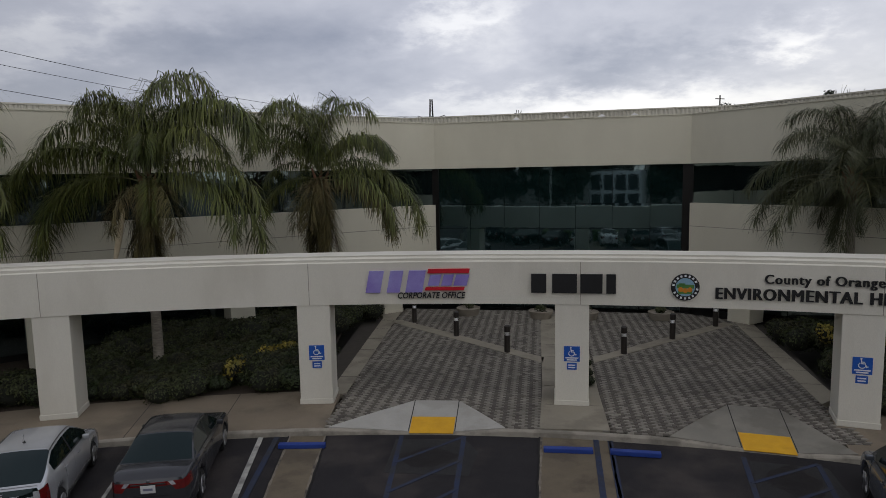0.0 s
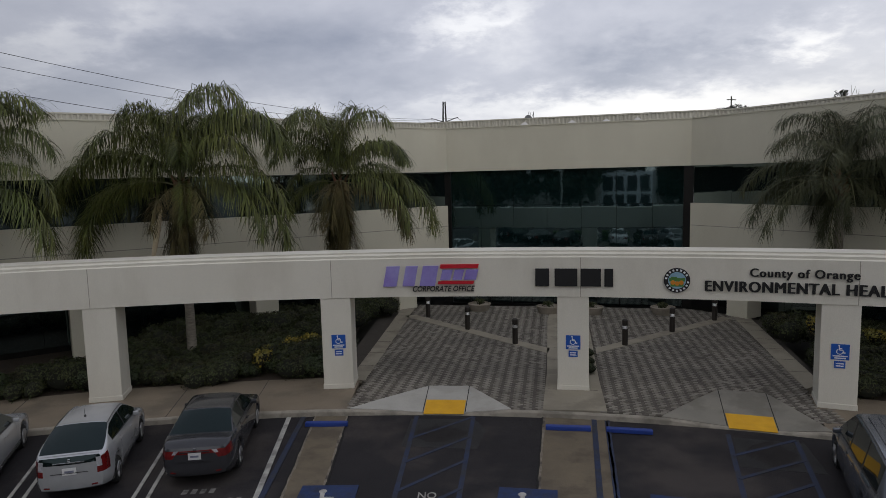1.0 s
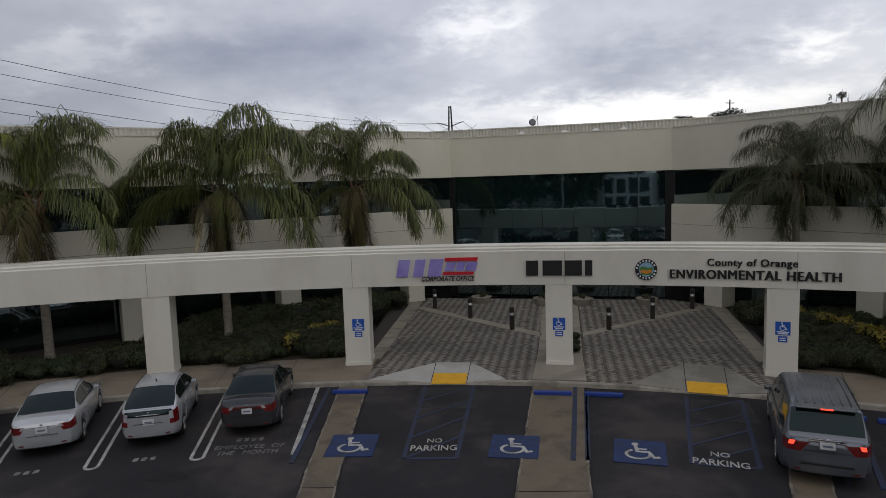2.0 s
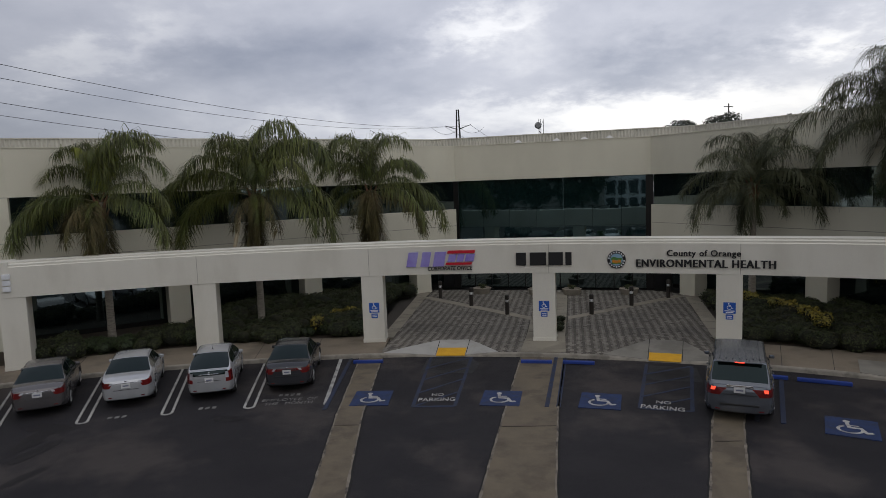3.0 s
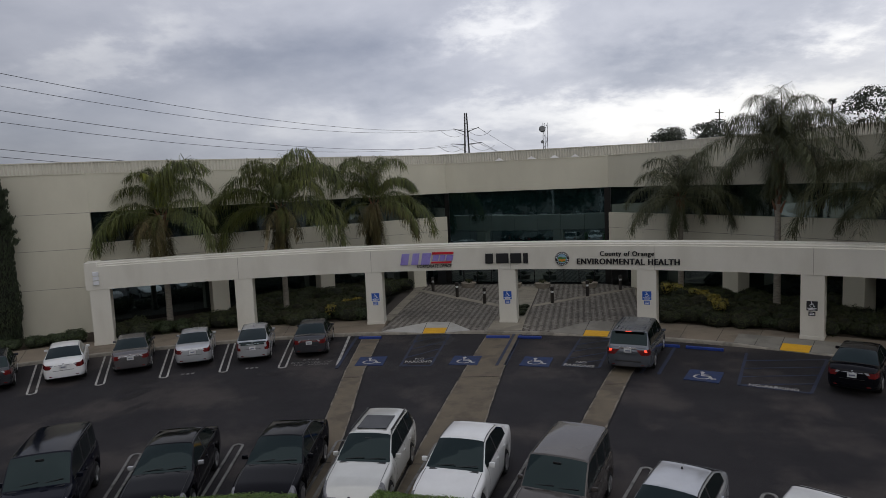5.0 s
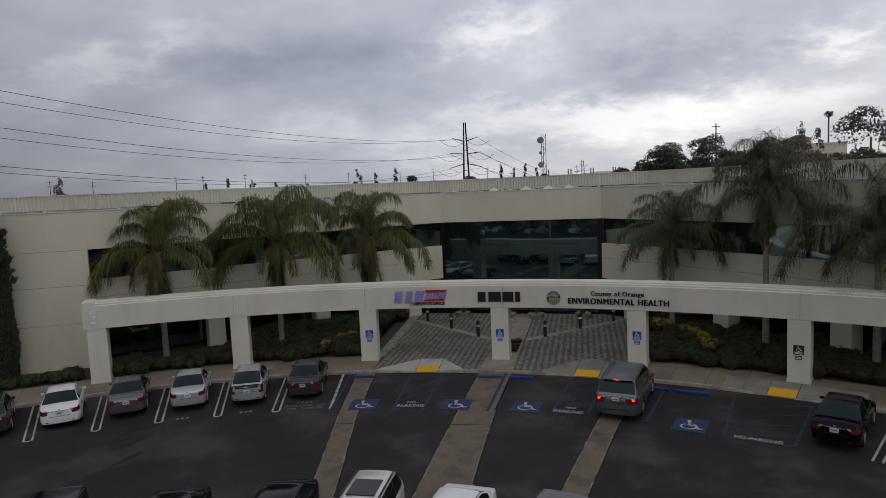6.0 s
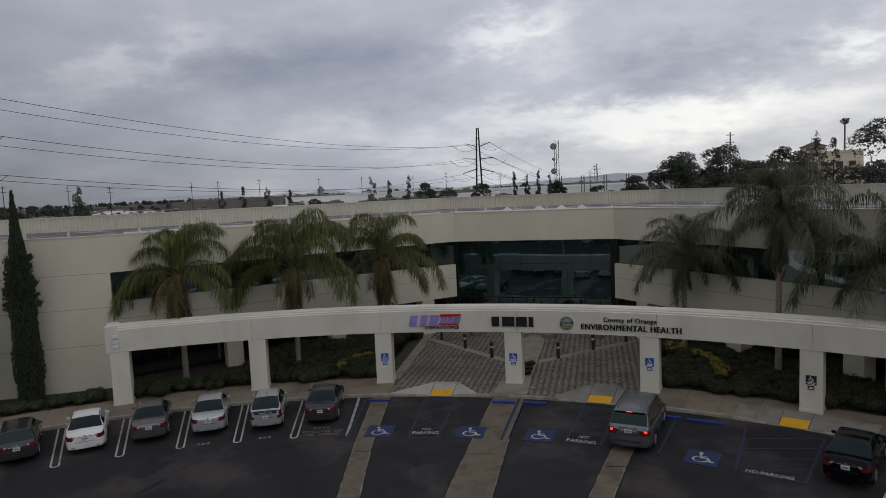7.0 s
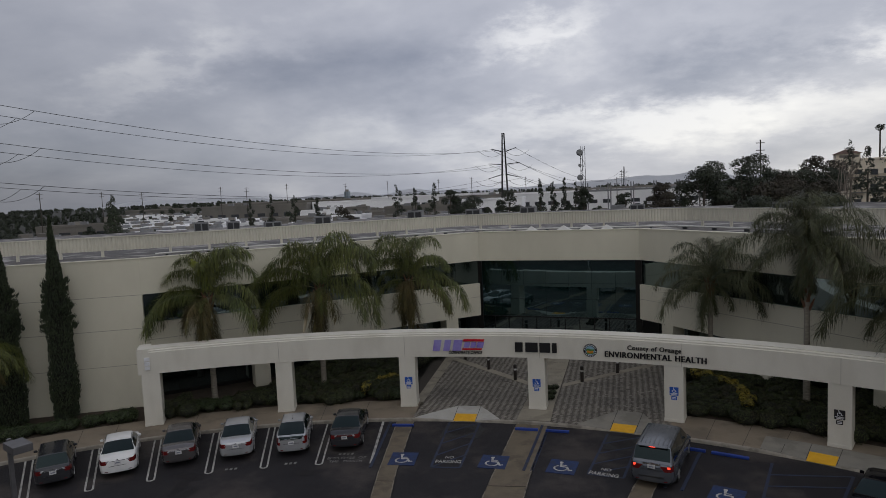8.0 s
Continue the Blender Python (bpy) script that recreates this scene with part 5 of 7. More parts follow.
M["leaf_dark"] = surface("dark_shrub_leaf", (0.034, 0.046, 0.016), (0.050, 0.058, 0.022), 0.7, 0.6, 0, 30, island=0.6, spec=0.3, patch=(0.050, 0.038, 0.022), patch_scale=0.9, patch_amt=0.5)
M["leaf_mid"] = surface("hedge_leaf", (0.028, 0.046, 0.013), (0.038, 0.056, 0.016), 1.5, 0.55, 0, 30, island=0.4)
M["leaf_bright"] = surface("clipped_hedge_leaf", (0.10, 0.165, 0.02), (0.075, 0.125, 0.018), 1.5, 0.55, 0, 30, island=0.4)
M["leaf_yellow"] = surface("yellow_shrub_leaf", (0.30, 0.22, 0.02), (0.16, 0.15, 0.025), 2.0, 0.55, 0, 30, island=0.4)
M["leaf_tree"] = surface("tree_leaf", (0.018, 0.026, 0.014), (0.03, 0.038, 0.018), 0.3, 0.6, 0, 10, island=0.5)
# near-black filler colour: the shade deep between leaves is painted, no twigs
M["inner_shade"] = surface("foliage_shade_core", (0.012, 0.014, 0.008), None, 2, 0.95)
M["bark"] = surface("grey_bark", (0.10, 0.085, 0.07), (0.06, 0.05, 0.04), 3, 0.9, 0.6, 25, stretch=(1, 1, 4))


def shrub_mesh(seed, w, d, h, leaf, n=2600, size=0.045):
    rng = np.random.RandomState(seed)
    blobs = [(rng.uniform(-0.32, 0.32) * w, rng.uniform(-0.32, 0.32) * d, h * rng.uniform(0.38, 0.55), w * rng.uniform(0.20, 0.30), d * rng.uniform(0.20, 0.30), h * rng.uniform(0.40, 0.52)) for _ in range(8)]
    return leaves_mesh("foliage", n, blob_place(blobs), size, leaf, seed), blobs


def make_shrub(name, seed, w, d, h, leaf, label, n=4600, size=0.045, group="bed shrubs"):
    s = tagged(new(name), label, "shrub", group)
    me, blobs = shrub_mesh(seed, w, d, h, leaf, n, size)
    f = new("foliage", me)
    f.parent = s
    # solid dark blobs under the leaves stand in for the shade inside
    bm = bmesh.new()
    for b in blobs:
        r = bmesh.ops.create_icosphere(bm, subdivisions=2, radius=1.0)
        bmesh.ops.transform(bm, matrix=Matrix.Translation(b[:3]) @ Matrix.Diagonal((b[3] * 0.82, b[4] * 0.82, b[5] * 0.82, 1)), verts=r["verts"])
    part("core", bm, M["inner_shade"], s, smooth=True)
    return s


green = [make_shrub("shrub", 10 + i, 2.1, 1.7, 0.82, M["leaf_dark"], "dark green rounded shrub in the planting bed") for i in range(3)]
tall = [make_shrub("shrub", 20 + i, 2.3, 1.9, 1.05, M["leaf_dark"], "tall dark green shrub against the building") for i in range(2)]
gold = [make_shrub("golden_shrub", 30 + i, 0.8, 0.6, 0.5, M["leaf_yellow"], "low yellow-leaved shrub edging the bed", 420, 0.07, "golden shrubs") for i in range(2)]
mid = [make_shrub("shrub", 40 + i, 1.5, 1.2, 0.7, M["leaf_mid"], "low mid-green shrub in the planting bed") for i in range(2)]
rs = random.Random(5)
spots = []


def strew(kinds, r, a0, a1, step, z=0.1, jig=0.25):
    a = a0
    while a <= a1:
        spots.append((rs.choice(kinds), pol(r + rs.uniform(-jig, jig), a), z, rs.uniform(0, 360), rs.uniform(0.8, 1.15)))
        a += step


for r, a0, a1, kinds in ((37.0, -23.6, -4.0, mid + green), (38.1, -15.2, -3.9, green), (39.3, -14.6, -4.2, green), (40.5, -13.0, -4.4, green + tall), (41.8, -12.0, -4.2, green + tall),
                         (43.2, -11.0, -3.8, green + tall), (44.6, -7.0, -3.4, green), (46.0, -5.0, -2.7, green), (37.0, 21.8, 44.0, mid + green), (38.2, 21.6, 42.0, green),
                         (39.5, 21.3, 38.0, green + tall), (40.9, 21.0, 33.0, green + tall), (42.3, 20.4, 28.0, green), (43.8, 20.0, 24.0, green)):
    strew(kinds, r, a0, a1, 1.15)
strew(mid, 37.0, -46.0, -26.2, 1.05, jig=0.12)
for line in ([(-6.35, 18.5), (-6.35, 19.2), (-6.0, 20.0), (-5.3, 20.8), (-4.2, 21.4)], [(12.3, 20.7), (13.0, 20.0), (13.6, 19.0), (13.85, 17.6), (13.85, 16.4), (13.6, 14.9)]):
    for (x0, y0), (x1, y1) in zip(line, line[1:]):
        n = max(2, round(math.hypot(x1 - x0, y1 - y0) / 0.38))
        for i in range(n):
            f = i / n
            spots.append((gold[i % 2], (x0 + (x1 - x0) * f + rs.uniform(-0.12, 0.12), y0 + (y1 - y0) * f + rs.uniform(-0.12, 0.12)), 0.52 if x0 < 0 else 0.82, rs.uniform(0, 360), rs.uniform(0.75, 1.1)))
seen_kind = set()
for k, (x, y), z, turn, sc in spots:
    m = pose(x, y, z, 0, 0, turn) @ Matrix.Scale(sc, 4)
    if k.name not in seen_kind:
        k.matrix_world = m
        seen_kind.add(k.name)
    else:
        copy_thing(k, m)
for k in green + tall + gold + mid:
    if k.name not in seen_kind:
        k.matrix_world = pose(*pol(38.0, -14 + 2 * len(seen_kind)), 0.1)
        seen_kind.add(k.name)

# clipped hedges before the second parking row
for a0, a1, r, seed in ((-11.0, 1.7, 14.7, 71), (8.0, 17.6, 15.0, 72)):
    L = math.radians(a1 - a0) * r
    hd = tagged(new("clipped_hedge"), "bright green clipped hedge before the parked cars", "hedge", "clipped hedges")
    H_TOP, W_H = 1.0, 0.9

    def place(rng, n, L=L, W_H=W_H, H_TOP=H_TOP):
        u, q = rng.uniform(-L / 2, L / 2, n), rng.rand(n)
        top = q < 0.6
        s = np.where(q < 0.8, 1.0, -1.0)
        y = np.where(top, rng.uniform(-W_H / 2, W_H / 2, n), s * W_H / 2 + rng.normal(0, 0.02, n))
        z = np.where(top, H_TOP + 0.03 * np.sin(u * 3) + rng.normal(0, 0.02, n), rng.uniform(0.05, H_TOP, n))
        return np.stack([u, y, z], 1), np.stack([0 * u, np.where(top, 0, s), np.where(top, 1.0, 0.2)], 1)
    me = leaves_mesh("foliage", 20000, place, 0.027, M["leaf_bright"], seed)
    f = new("foliage", me)
    f.parent = hd
    # added dark box inside the hedge, its colour imitating inner shade
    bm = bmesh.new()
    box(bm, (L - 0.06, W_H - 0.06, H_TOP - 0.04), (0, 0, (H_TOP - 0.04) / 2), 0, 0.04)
    part("core", bm, M["inner_shade"], hd)
    x, y = pol(r, (a0 + a1) / 2)
    hd.matrix_world = pose(x, y, lot_z(x, y), 0, 0, -(a0 + a1) / 2)

# round planters at the doors, each with a clump of leaves
for i, (x, y) in enumerate([(0.85, 28.35), (4.0, 27.55), (5.9, 27.2), (9.0, 26.9)]):
    p = tagged(new("round_planter"), "low round concrete planter with a small plant", "planter", "round planters")
    bm = bmesh.new()
    r = bmesh.ops.create_cone(bm, cap_ends=False, segments=28, radius1=0.44, radius2=0.54, depth=0.32)
    bmesh.ops.translate(bm, verts=r["verts"], vec=(0, 0, 0.16))
    r2 = bmesh.ops.create_cone(bm, cap_ends=True, segments=28, radius1=0.45, radius2=0.46, depth=0.02)
    bmesh.ops.translate(bm, verts=r2["verts"], vec=(0, 0, 0.25))
    bw = part("bowl", bm, M["planter"], p, smooth=False)
    so = bw.modifiers.new("thickness", "SOLIDIFY")
    so.thickness, so.offset = 0.05, -1
    me, _ = shrub_mesh(50 + i, 0.5, 0.5, 0.3, M["leaf_dark"], 260, 0.06)
    f = new("plant", me)
    f.parent = p
    f.location = (0, 0, 0.25)
    p.matrix_world = pose(x, y, Z_PAV)
# plants in the centre strip behind the middle column
for x, y, sc in ((4.0, 18.4, 0.42), (4.15, 19.2, 0.38), (4.3, 20.2, 0.4)):
    copy_thing(green[1], pose(x, y, Z_PAV, 0, 0, 40 * x) @ Matrix.Scale(sc, 4))


# ------------------------------------------------------------ palms
M["frond"] = surface("palm_leaf", (0.060, 0.080, 0.017), (0.105, 0.112, 0.024), 0.8, 0.55, 0, 20, island=0.7, spec=0.4)
M["frond_young"] = surface("young_palm_leaf", (0.24, 0.25, 0.02), (0.16, 0.19, 0.02), 0.8, 0.55, 0, 20, island=0.3)
M["frond_old"] = surface("ageing_palm_leaf", (0.070, 0.068, 0.022), (0.105, 0.080, 0.034), 0.8, 0.7, 0, 20, island=0.6, spec=0.3)
M["rachis"] = surface("palm_rib", (0.12, 0.13, 0.055), (0.16, 0.14, 0.07), 2, 0.6)
M["palm_bark"] = surface("palm_trunk_bark", (0.33, 0.30, 0.25), (0.17, 0.145, 0.12), 4, 0.9, 0.7, 14, stretch=(1, 1, 5))
M["boot"] = surface("palm_boot_fibre", (0.20, 0.095, 0.055), (0.10, 0.055, 0.034), 5, 0.95, 0.6, 30)
M["spathe"] = surface("dry_palm_spathe", (0.55, 0.47, 0.33), (0.45, 0.37, 0.25), 2, 0.8)


def frond_mesh(seed, length, e0, droop, leaf, hang=1.0, m=120, wide=0.0125, curl=1.75):
    """An arching palm frond that leaves the crown along +y at e0 degrees and bends down, with hanging leaflets."""
    rng = np.random.RandomState(seed)
    n = 26
    p, ang = np.array((0.0, 0.0, 0.0)), radians(e0)
    pts, tans = [], []
    twist = rng.uniform(-0.10, 0.10)
    yaw = 0.0
    for i in range(n + 1):
        s = i / n
        a = ang - radians(droop) * (s ** curl)
        yaw += twist / n * 2
        t = np.array((math.cos(a) * math.sin(yaw), math.cos(a) * math.cos(yaw), math.sin(a)))
        pts.append(p.copy())
        tans.append(t)
        p = p + t * length / n
    vs, fs, mats = [], [], []
    for i in range(n + 1):
        t = tans[i]
        side = np.cross(t, (0, 0, 1))
        side /= np.linalg.norm(side) + 1e-9
        nor = np.cross(side, t)
        w = 0.035 * (1 - 0.85 * i / n)
        for sx, sz in ((-1, 0), (0, 0.7), (1, 0), (0, -0.7)):
            vs.append(tuple(pts[i] + side * sx * w + nor * sz * w))
    for i in range(n):
        for k in range(4):
            a, b = i * 4 + k, i * 4 + (k + 1) % 4
            fs.append((a, b, b + 4, a + 4))
            mats.append(1)
    for j in range(m):
        s = 0.13 + 0.87 * (j + rng.rand() * 0.6) / m
        q = min(s, 0.999) * n
        i = int(q)
        c = pts[i] + (pts[i + 1] - pts[i]) * (q - i)
        t = tans[i]
        side = np.cross(t, (0, 0, 1))
        side /= np.linalg.norm(side) + 1e-9
        nor = np.cross(side, t)
        ll = (0.55 + length * 0.17) * (math.sin(math.pi * min(1, 0.16 + 0.68 * s)) ** 0.7) * rng.uniform(0.6, 1.2)
        for sg in (-1, 1):
            lift = rng.normal(0.25, 0.5)
            sag = hang * rng.uniform(0.25, 1.0)
            d = side * sg * 0.80 + t * rng.uniform(0.25, 0.6) + nor * lift
            d /= np.linalg.norm(d)
            down = np.array((rng.normal(0, 0.12), rng.normal(0, 0.12), -1.0))
            a0 = c
            a1 = a0 + d * ll * 0.20
            d2 = d * 0.45 + down * 0.75 * sag
            d2 /= np.linalg.norm(d2)
            a2 = a1 + d2 * ll * 0.36
            d3 = d * 0.22 + down * sag
            d3 /= np.linalg.norm(d3)
            a3 = a2 + d3 * ll * 0.46
            wv = np.cross(d, down)
            wv /= np.linalg.norm(wv) + 1e-9
            wv = wv * wide + t * 0.004
            k = len(vs)
            vs += [tuple(a0 - wv * 0.5), tuple(a0 + wv * 0.5), tuple(a1 - wv), tuple(a1 + wv), tuple(a2 - wv * 0.8), tuple(a2 + wv * 0.8), tuple(a3)]
            fs += [(k, k + 1, k + 3, k + 2), (k + 2, k + 3, k + 5, k + 4), (k + 4, k + 5, k + 6)]
            mats += [0, 0, 0]
    me = bpy.data.meshes.new("frond")
    me.from_pydata(vs, [], fs)
    me.materials.append(leaf)
    me.materials.append(M["rachis"])
    me.polygons.foreach_set("material_index", mats)
    return me


M["frond_dark"] = surface("dark_palm_leaf", (0.050, 0.060, 0.026), (0.078, 0.080, 0.036), 0.8, 0.55, 0, 20, island=0.4, spec=0.3)
FRONDS, THIN = {}, {}
for key, e0, droop, ln, leaf, curl in (("spear", 84, 50, 2.5, "frond_young", 1.8), ("up", 86, 158, 4.8, "frond", 2.2), ("high", 66, 142, 4.6, "frond", 1.6), ("mid", 36, 120, 5.3, "frond", 1.3),
                                       ("flat", 20, 113, 5.0, "frond", 1.15), ("low", 0, 92, 3.7, "frond_old", 1.3), ("dead", -74, 18, 2.9, "frond_old", 1.0)):
    FRONDS[key] = [frond_mesh(100 + 7 * k + len(FRONDS) * 31, ln * (0.92 + 0.08 * k), e0 + (k - 1) * 6, droop + (k - 1) * 7, M[leaf], 1.0 + 0.1 * k, 170, 0.0145, curl) for k in range(3)]
    THIN[key] = [frond_mesh(500 + 7 * k + len(THIN) * 31, ln * 0.92 * (0.92 + 0.08 * k), e0 + (k - 1) * 7, droop - 10 + (k - 1) * 8, M["frond_dark"], 0.8, 140, 0.0115, curl) for k in range(3)]


def make_palm(x, y, hub, seed, size=1.0, label="", counts=None, boots=0.8, spathe=False, lean=0.0, thin=False, ways=None):
    """ways: the bearing and size of each frond of a tier, in degrees: 90 to the west, 180 to the lot."""
    rng = random.Random(seed)
    palm = tagged(new("queen_palm"), label or "queen palm with drooping green fronds beside the building", "palm tree", "queen palms")
    counts = dict(counts or dict(spear=1, up=3, high=5, mid=5, flat=4, low=3, dead=2))
    counts.update({key: len(v) for key, v in (ways or {}).items()})
    # ringed trunk
    bm = bmesh.new()
    seg, rows = 14, []
    nz = int(hub / 0.11)
    for i in range(nz + 1):
        z = hub * i / nz
        r = (0.17 - 0.045 * min(z / 5.0, 1.0)) * (1 + 0.05 * (i % 2)) * (1.35 - 0.35 * min(z / 0.6, 1))
        off = lean * (z / hub) ** 2
        rows.append([bm.verts.new((off + r * math.cos(2 * math.pi * k / seg), r * math.sin(2 * math.pi * k / seg), z)) for k in range(seg)])
    for p, q in zip(rows, rows[1:]):
        for k in range(seg):
            bm.faces.new((p[k], p[(k + 1) % seg], q[(k + 1) % seg], q[k]))
    part("trunk", bm, M["palm_bark"], palm, "grey ringed palm trunk", True)
    # old leaf bases round the top of the trunk
    for k in range(int(14 * boots)):
        a = k * 137.5
        z = hub - 0.15 - boots * 1.25 * (k / 14)
        bm = bmesh.new()
        tube(bm, 0.085, 0.03, 0.62, (0, 0, 0.3), 6)
        b = part("leaf_base", bm, M["boot"], palm, "dry brown leaf base")
        b.matrix_local = Matrix.Translation((lean, 0, z)) @ Matrix.Rotation(radians(a), 4, "Z") @ Matrix.Translation((0, 0.10, 0)) @ Matrix.Rotation(radians(-22), 4, "X")
    i = 0
    for key, n in counts.items():
        for k in range(n):
            f = new("frond", (THIN if thin else FRONDS)[key][rng.randrange(3)])
            f.parent = palm
            a = i * 137.5 + rng.uniform(-18, 18) + seed * 40
            if key == "spear":
                a = rng.uniform(0, 360)
            s = size * rng.uniform(0.82, 1.12)
            if key in (ways or {}):
                a, s = ways[key][k][0] + rng.uniform(-6, 6), size * ways[key][k][1] * rng.uniform(0.9, 1.1)
            f.matrix_local = Matrix.Translation((lean, 0, hub + {"spear": 0.35, "up": 0.25, "high": 0.15, "mid": 0.05}.get(key, -0.1))) @ Matrix.Rotation(radians(a), 4, "Z") @ Matrix.Rotation(radians(rng.uniform(-6, 6)), 4, "Y") @ Matrix.Scale(s, 4)
            i += 1
    if spathe:
        bm = bmesh.new()
        r = bmesh.ops.create_uvsphere(bm, u_segments=12, v_segments=10, radius=1.0)
        bmesh.ops.transform(bm, matrix=Matrix.Diagonal((0.10, 0.06, 0.95, 1)), verts=r["verts"])
        s = part("spathe", bm, M["spathe"], palm, "pale dry flower sheath hanging from the crown", True)
        s.matrix_local = Matrix.Translation((-0.62, -0.75, hub - 1.75)) @ Matrix.Rotation(radians(14), 4, "Y")
    palm.matrix_world = pose(x, y, 0.1)
    return palm


make_palm(-15.3, 17.7, 6.3, 1, 0.97, "queen palm with bright young spears and heavy hanging fronds", dict(spear=4, dead=3), ways=dict(
    up=((-80, 0.95), (-64, 0.9), (-100, 0.86), (70, 0.84), (95, 0.8), (10, 0.75), (-150, 0.7)), high=((96, 0.78), (-82, 0.88), (40, 0.66), (-30, 0.66)), mid=((96, 0.70), (-96, 0.70)),
    flat=((84, 0.80), (97, 0.88), (112, 0.82), (-86, 0.78), (-97, 0.84), (184, 0.5)), low=((176, 0.8), (190, 0.85), (160, 0.7))))
make_palm(-9.5, 20.3, 6.35, 2, 1.0, "large queen palm with a pale dry flower sheath", dict(spear=0, dead=4), 1.0, True, ways=dict(
    up=((75, 0.80), (90, 0.78), (-66, 0.84), (-95, 0.86), (30, 0.72), (108, 0.74), (-110, 0.84), (-30, 0.74)), high=((96, 0.9), (-86, 1.04), (-100, 1.06), (-74, 1.0), (-112, 0.98), (62, 0.7), (-50, 0.85), (-150, 0.6)),
    mid=((92, 0.94), (100, 0.9), (-94, 0.9)), flat=((-92, 0.94), (96, 0.98), (86, 0.96), (-102, 0.86), (205, 0.5)), low=((-160, 0.7), (165, 0.72), (-135, 0.75))))
make_palm(-4.55, 23.2, 6.35, 3, 0.95, "queen palm with a brown skirt of hanging fronds", dict(spear=0, dead=7), boots=1.1, ways=dict(
    up=((80, 0.86), (-78, 0.9), (20, 0.94), (-140, 0.84), (140, 0.84)), high=((88, 0.86), (102, 0.8), (-88, 0.86), (-74, 0.84), (-102, 0.8), (60, 0.74), (0, 0.7)),
    mid=((-92, 0.7), (86, 0.5)), flat=((-90, 0.88), (-100, 0.84), (98, 0.6)), low=((180, 0.75), (168, 0.8), (196, 0.7), (-100, 0.95))))
make_palm(13.35, 21.2, 6.0, 4, 0.82, "slender queen palm with thin dark fronds", dict(spear=1, up=4, high=6, mid=6, flat=5, low=4, dead=3), 0.8, thin=True)
make_palm(16.6, 16.3, 8.3, 5, 0.84, "tall queen palm with brown leaf bases under the crown", dict(spear=1, up=6, high=9, mid=8, flat=6, low=3, dead=4), 1.6, thin=True)
make_palm(19.9, 12.8, 6.0, 6, 0.92, thin=True, counts=dict(spear=1, up=3, high=6, mid=6, flat=5, low=3))
make_palm(-25.0, 11.1, 4.3, 7, 0.62, "small yellow-green palm before the end wall", counts=dict(spear=2, up=2, high=4, mid=6, flat=5, low=4))


# ------------------------------------------------------------ cypresses
M["cypress"] = surface("cypress_foliage", (0.026, 0.038, 0.019), (0.044, 0.058, 0.026), 1.0, 0.7, 0, 20, island=0.45)


def make_cypress(x, y, h, rmax, seed):
    rng = np.random.RandomState(seed)
    tree = tagged(new("italian_cypress"), "tall narrow dark green cypress against the end wall", "tree", "cypresses")
    bm = bmesh.new()
    tube(bm, 0.14, 0.05, h * 0.8, (0, 0, h * 0.4), 10)
    part("trunk", bm, M["bark"], tree)

    def radius(z):
        u = z / h
        base = rmax * (1 - u ** 1.7) ** 0.9 * (0.78 + 0.22 * min(u / 0.15, 1))
        bushy = math.exp(-((u - 0.58) / 0.12) ** 2)
        return base * (1 + 0.27 * bushy + 0.05 * math.sin(z * 2.1 + seed) + (0.03 + 0.06 * bushy) * math.sin(z * 5.3) + 0.03 * math.sin(z * 11.0))
    # added dark spindle behind the sprays, inner shade put into its colour
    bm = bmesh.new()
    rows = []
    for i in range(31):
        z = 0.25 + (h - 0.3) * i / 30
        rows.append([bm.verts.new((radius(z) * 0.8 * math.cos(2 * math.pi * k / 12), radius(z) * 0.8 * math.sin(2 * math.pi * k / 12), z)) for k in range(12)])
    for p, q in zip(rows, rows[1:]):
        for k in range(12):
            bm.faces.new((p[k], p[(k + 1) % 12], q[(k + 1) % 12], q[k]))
    part("core", bm, M["inner_shade"], tree, smooth=True)
    vs, fs = [], []
    tufts = [(rng.uniform(0, 6.28), h * rng.uniform(0.44, 0.72), rng.uniform(0.12, 0.34)) for _ in range(70)] + [(-0.5, h * 0.555, 0.95), (-0.3, h * 0.68, 0.55), (2.9, h * 0.5, 0.5)]
    for i in range(15000):
        if i < 11500:
            z = 0.15 + (h - 0.15) * rng.rand() ** 1.15
            a = rng.uniform(0, 6.283)
            r = radius(z) * rng.uniform(0.80, 1.03)
            loose = 0.12
        else:
            ta, tz, tl = tufts[i % len(tufts)] if i % 4 else tufts[-1 - (i // 4) % 3]
            g = rng.rand()
            z = tz + g * 0.30 * tl + rng.normal(0, 0.05)
            a = ta + rng.normal(0, 0.10)
            r = radius(tz) * 0.95 + g * tl
            loose = 0.45
        p = np.array((r * math.cos(a), r * math.sin(a), z))
        up = np.array((math.cos(a) * loose, math.sin(a) * loose, 1.0)) + rng.normal(0, 0.22, 3)
        up /= np.linalg.norm(up)
        sd = np.cross(up, rng.normal(0, 1, 3))
        sd /= np.linalg.norm(sd)
        ln, w = rng.uniform(0.09, 0.22), rng.uniform(0.018, 0.040)
        k = len(vs)
        vs += [tuple(p - sd * w), tuple(p + sd * w), tuple(p + up * ln)]
        fs.append((k, k + 1, k + 2))
    raw("crown", vs, fs, M["cypress"], tree)
    tree.matrix_world = pose(x, y, 0.1)


make_cypress(-22.55, 14.75, 11.3, 0.74, 3)
make_cypress(-25.0, 13.7, 10.8, 0.85, 8)


# ------------------------------------------------------------ signs on the colonnade
def on_arc(me, a_mid, z_mid, r=F_IN - 0.03):
    """Bends a flat mesh in x, y onto the curved face of the beam."""
    for v in me.vertices:
        a = a_mid + math.degrees(v.co.x / r)
        rr = r - v.co.z
        v.co = (*pol(rr, a), z_mid + v.co.y)
    me.update()


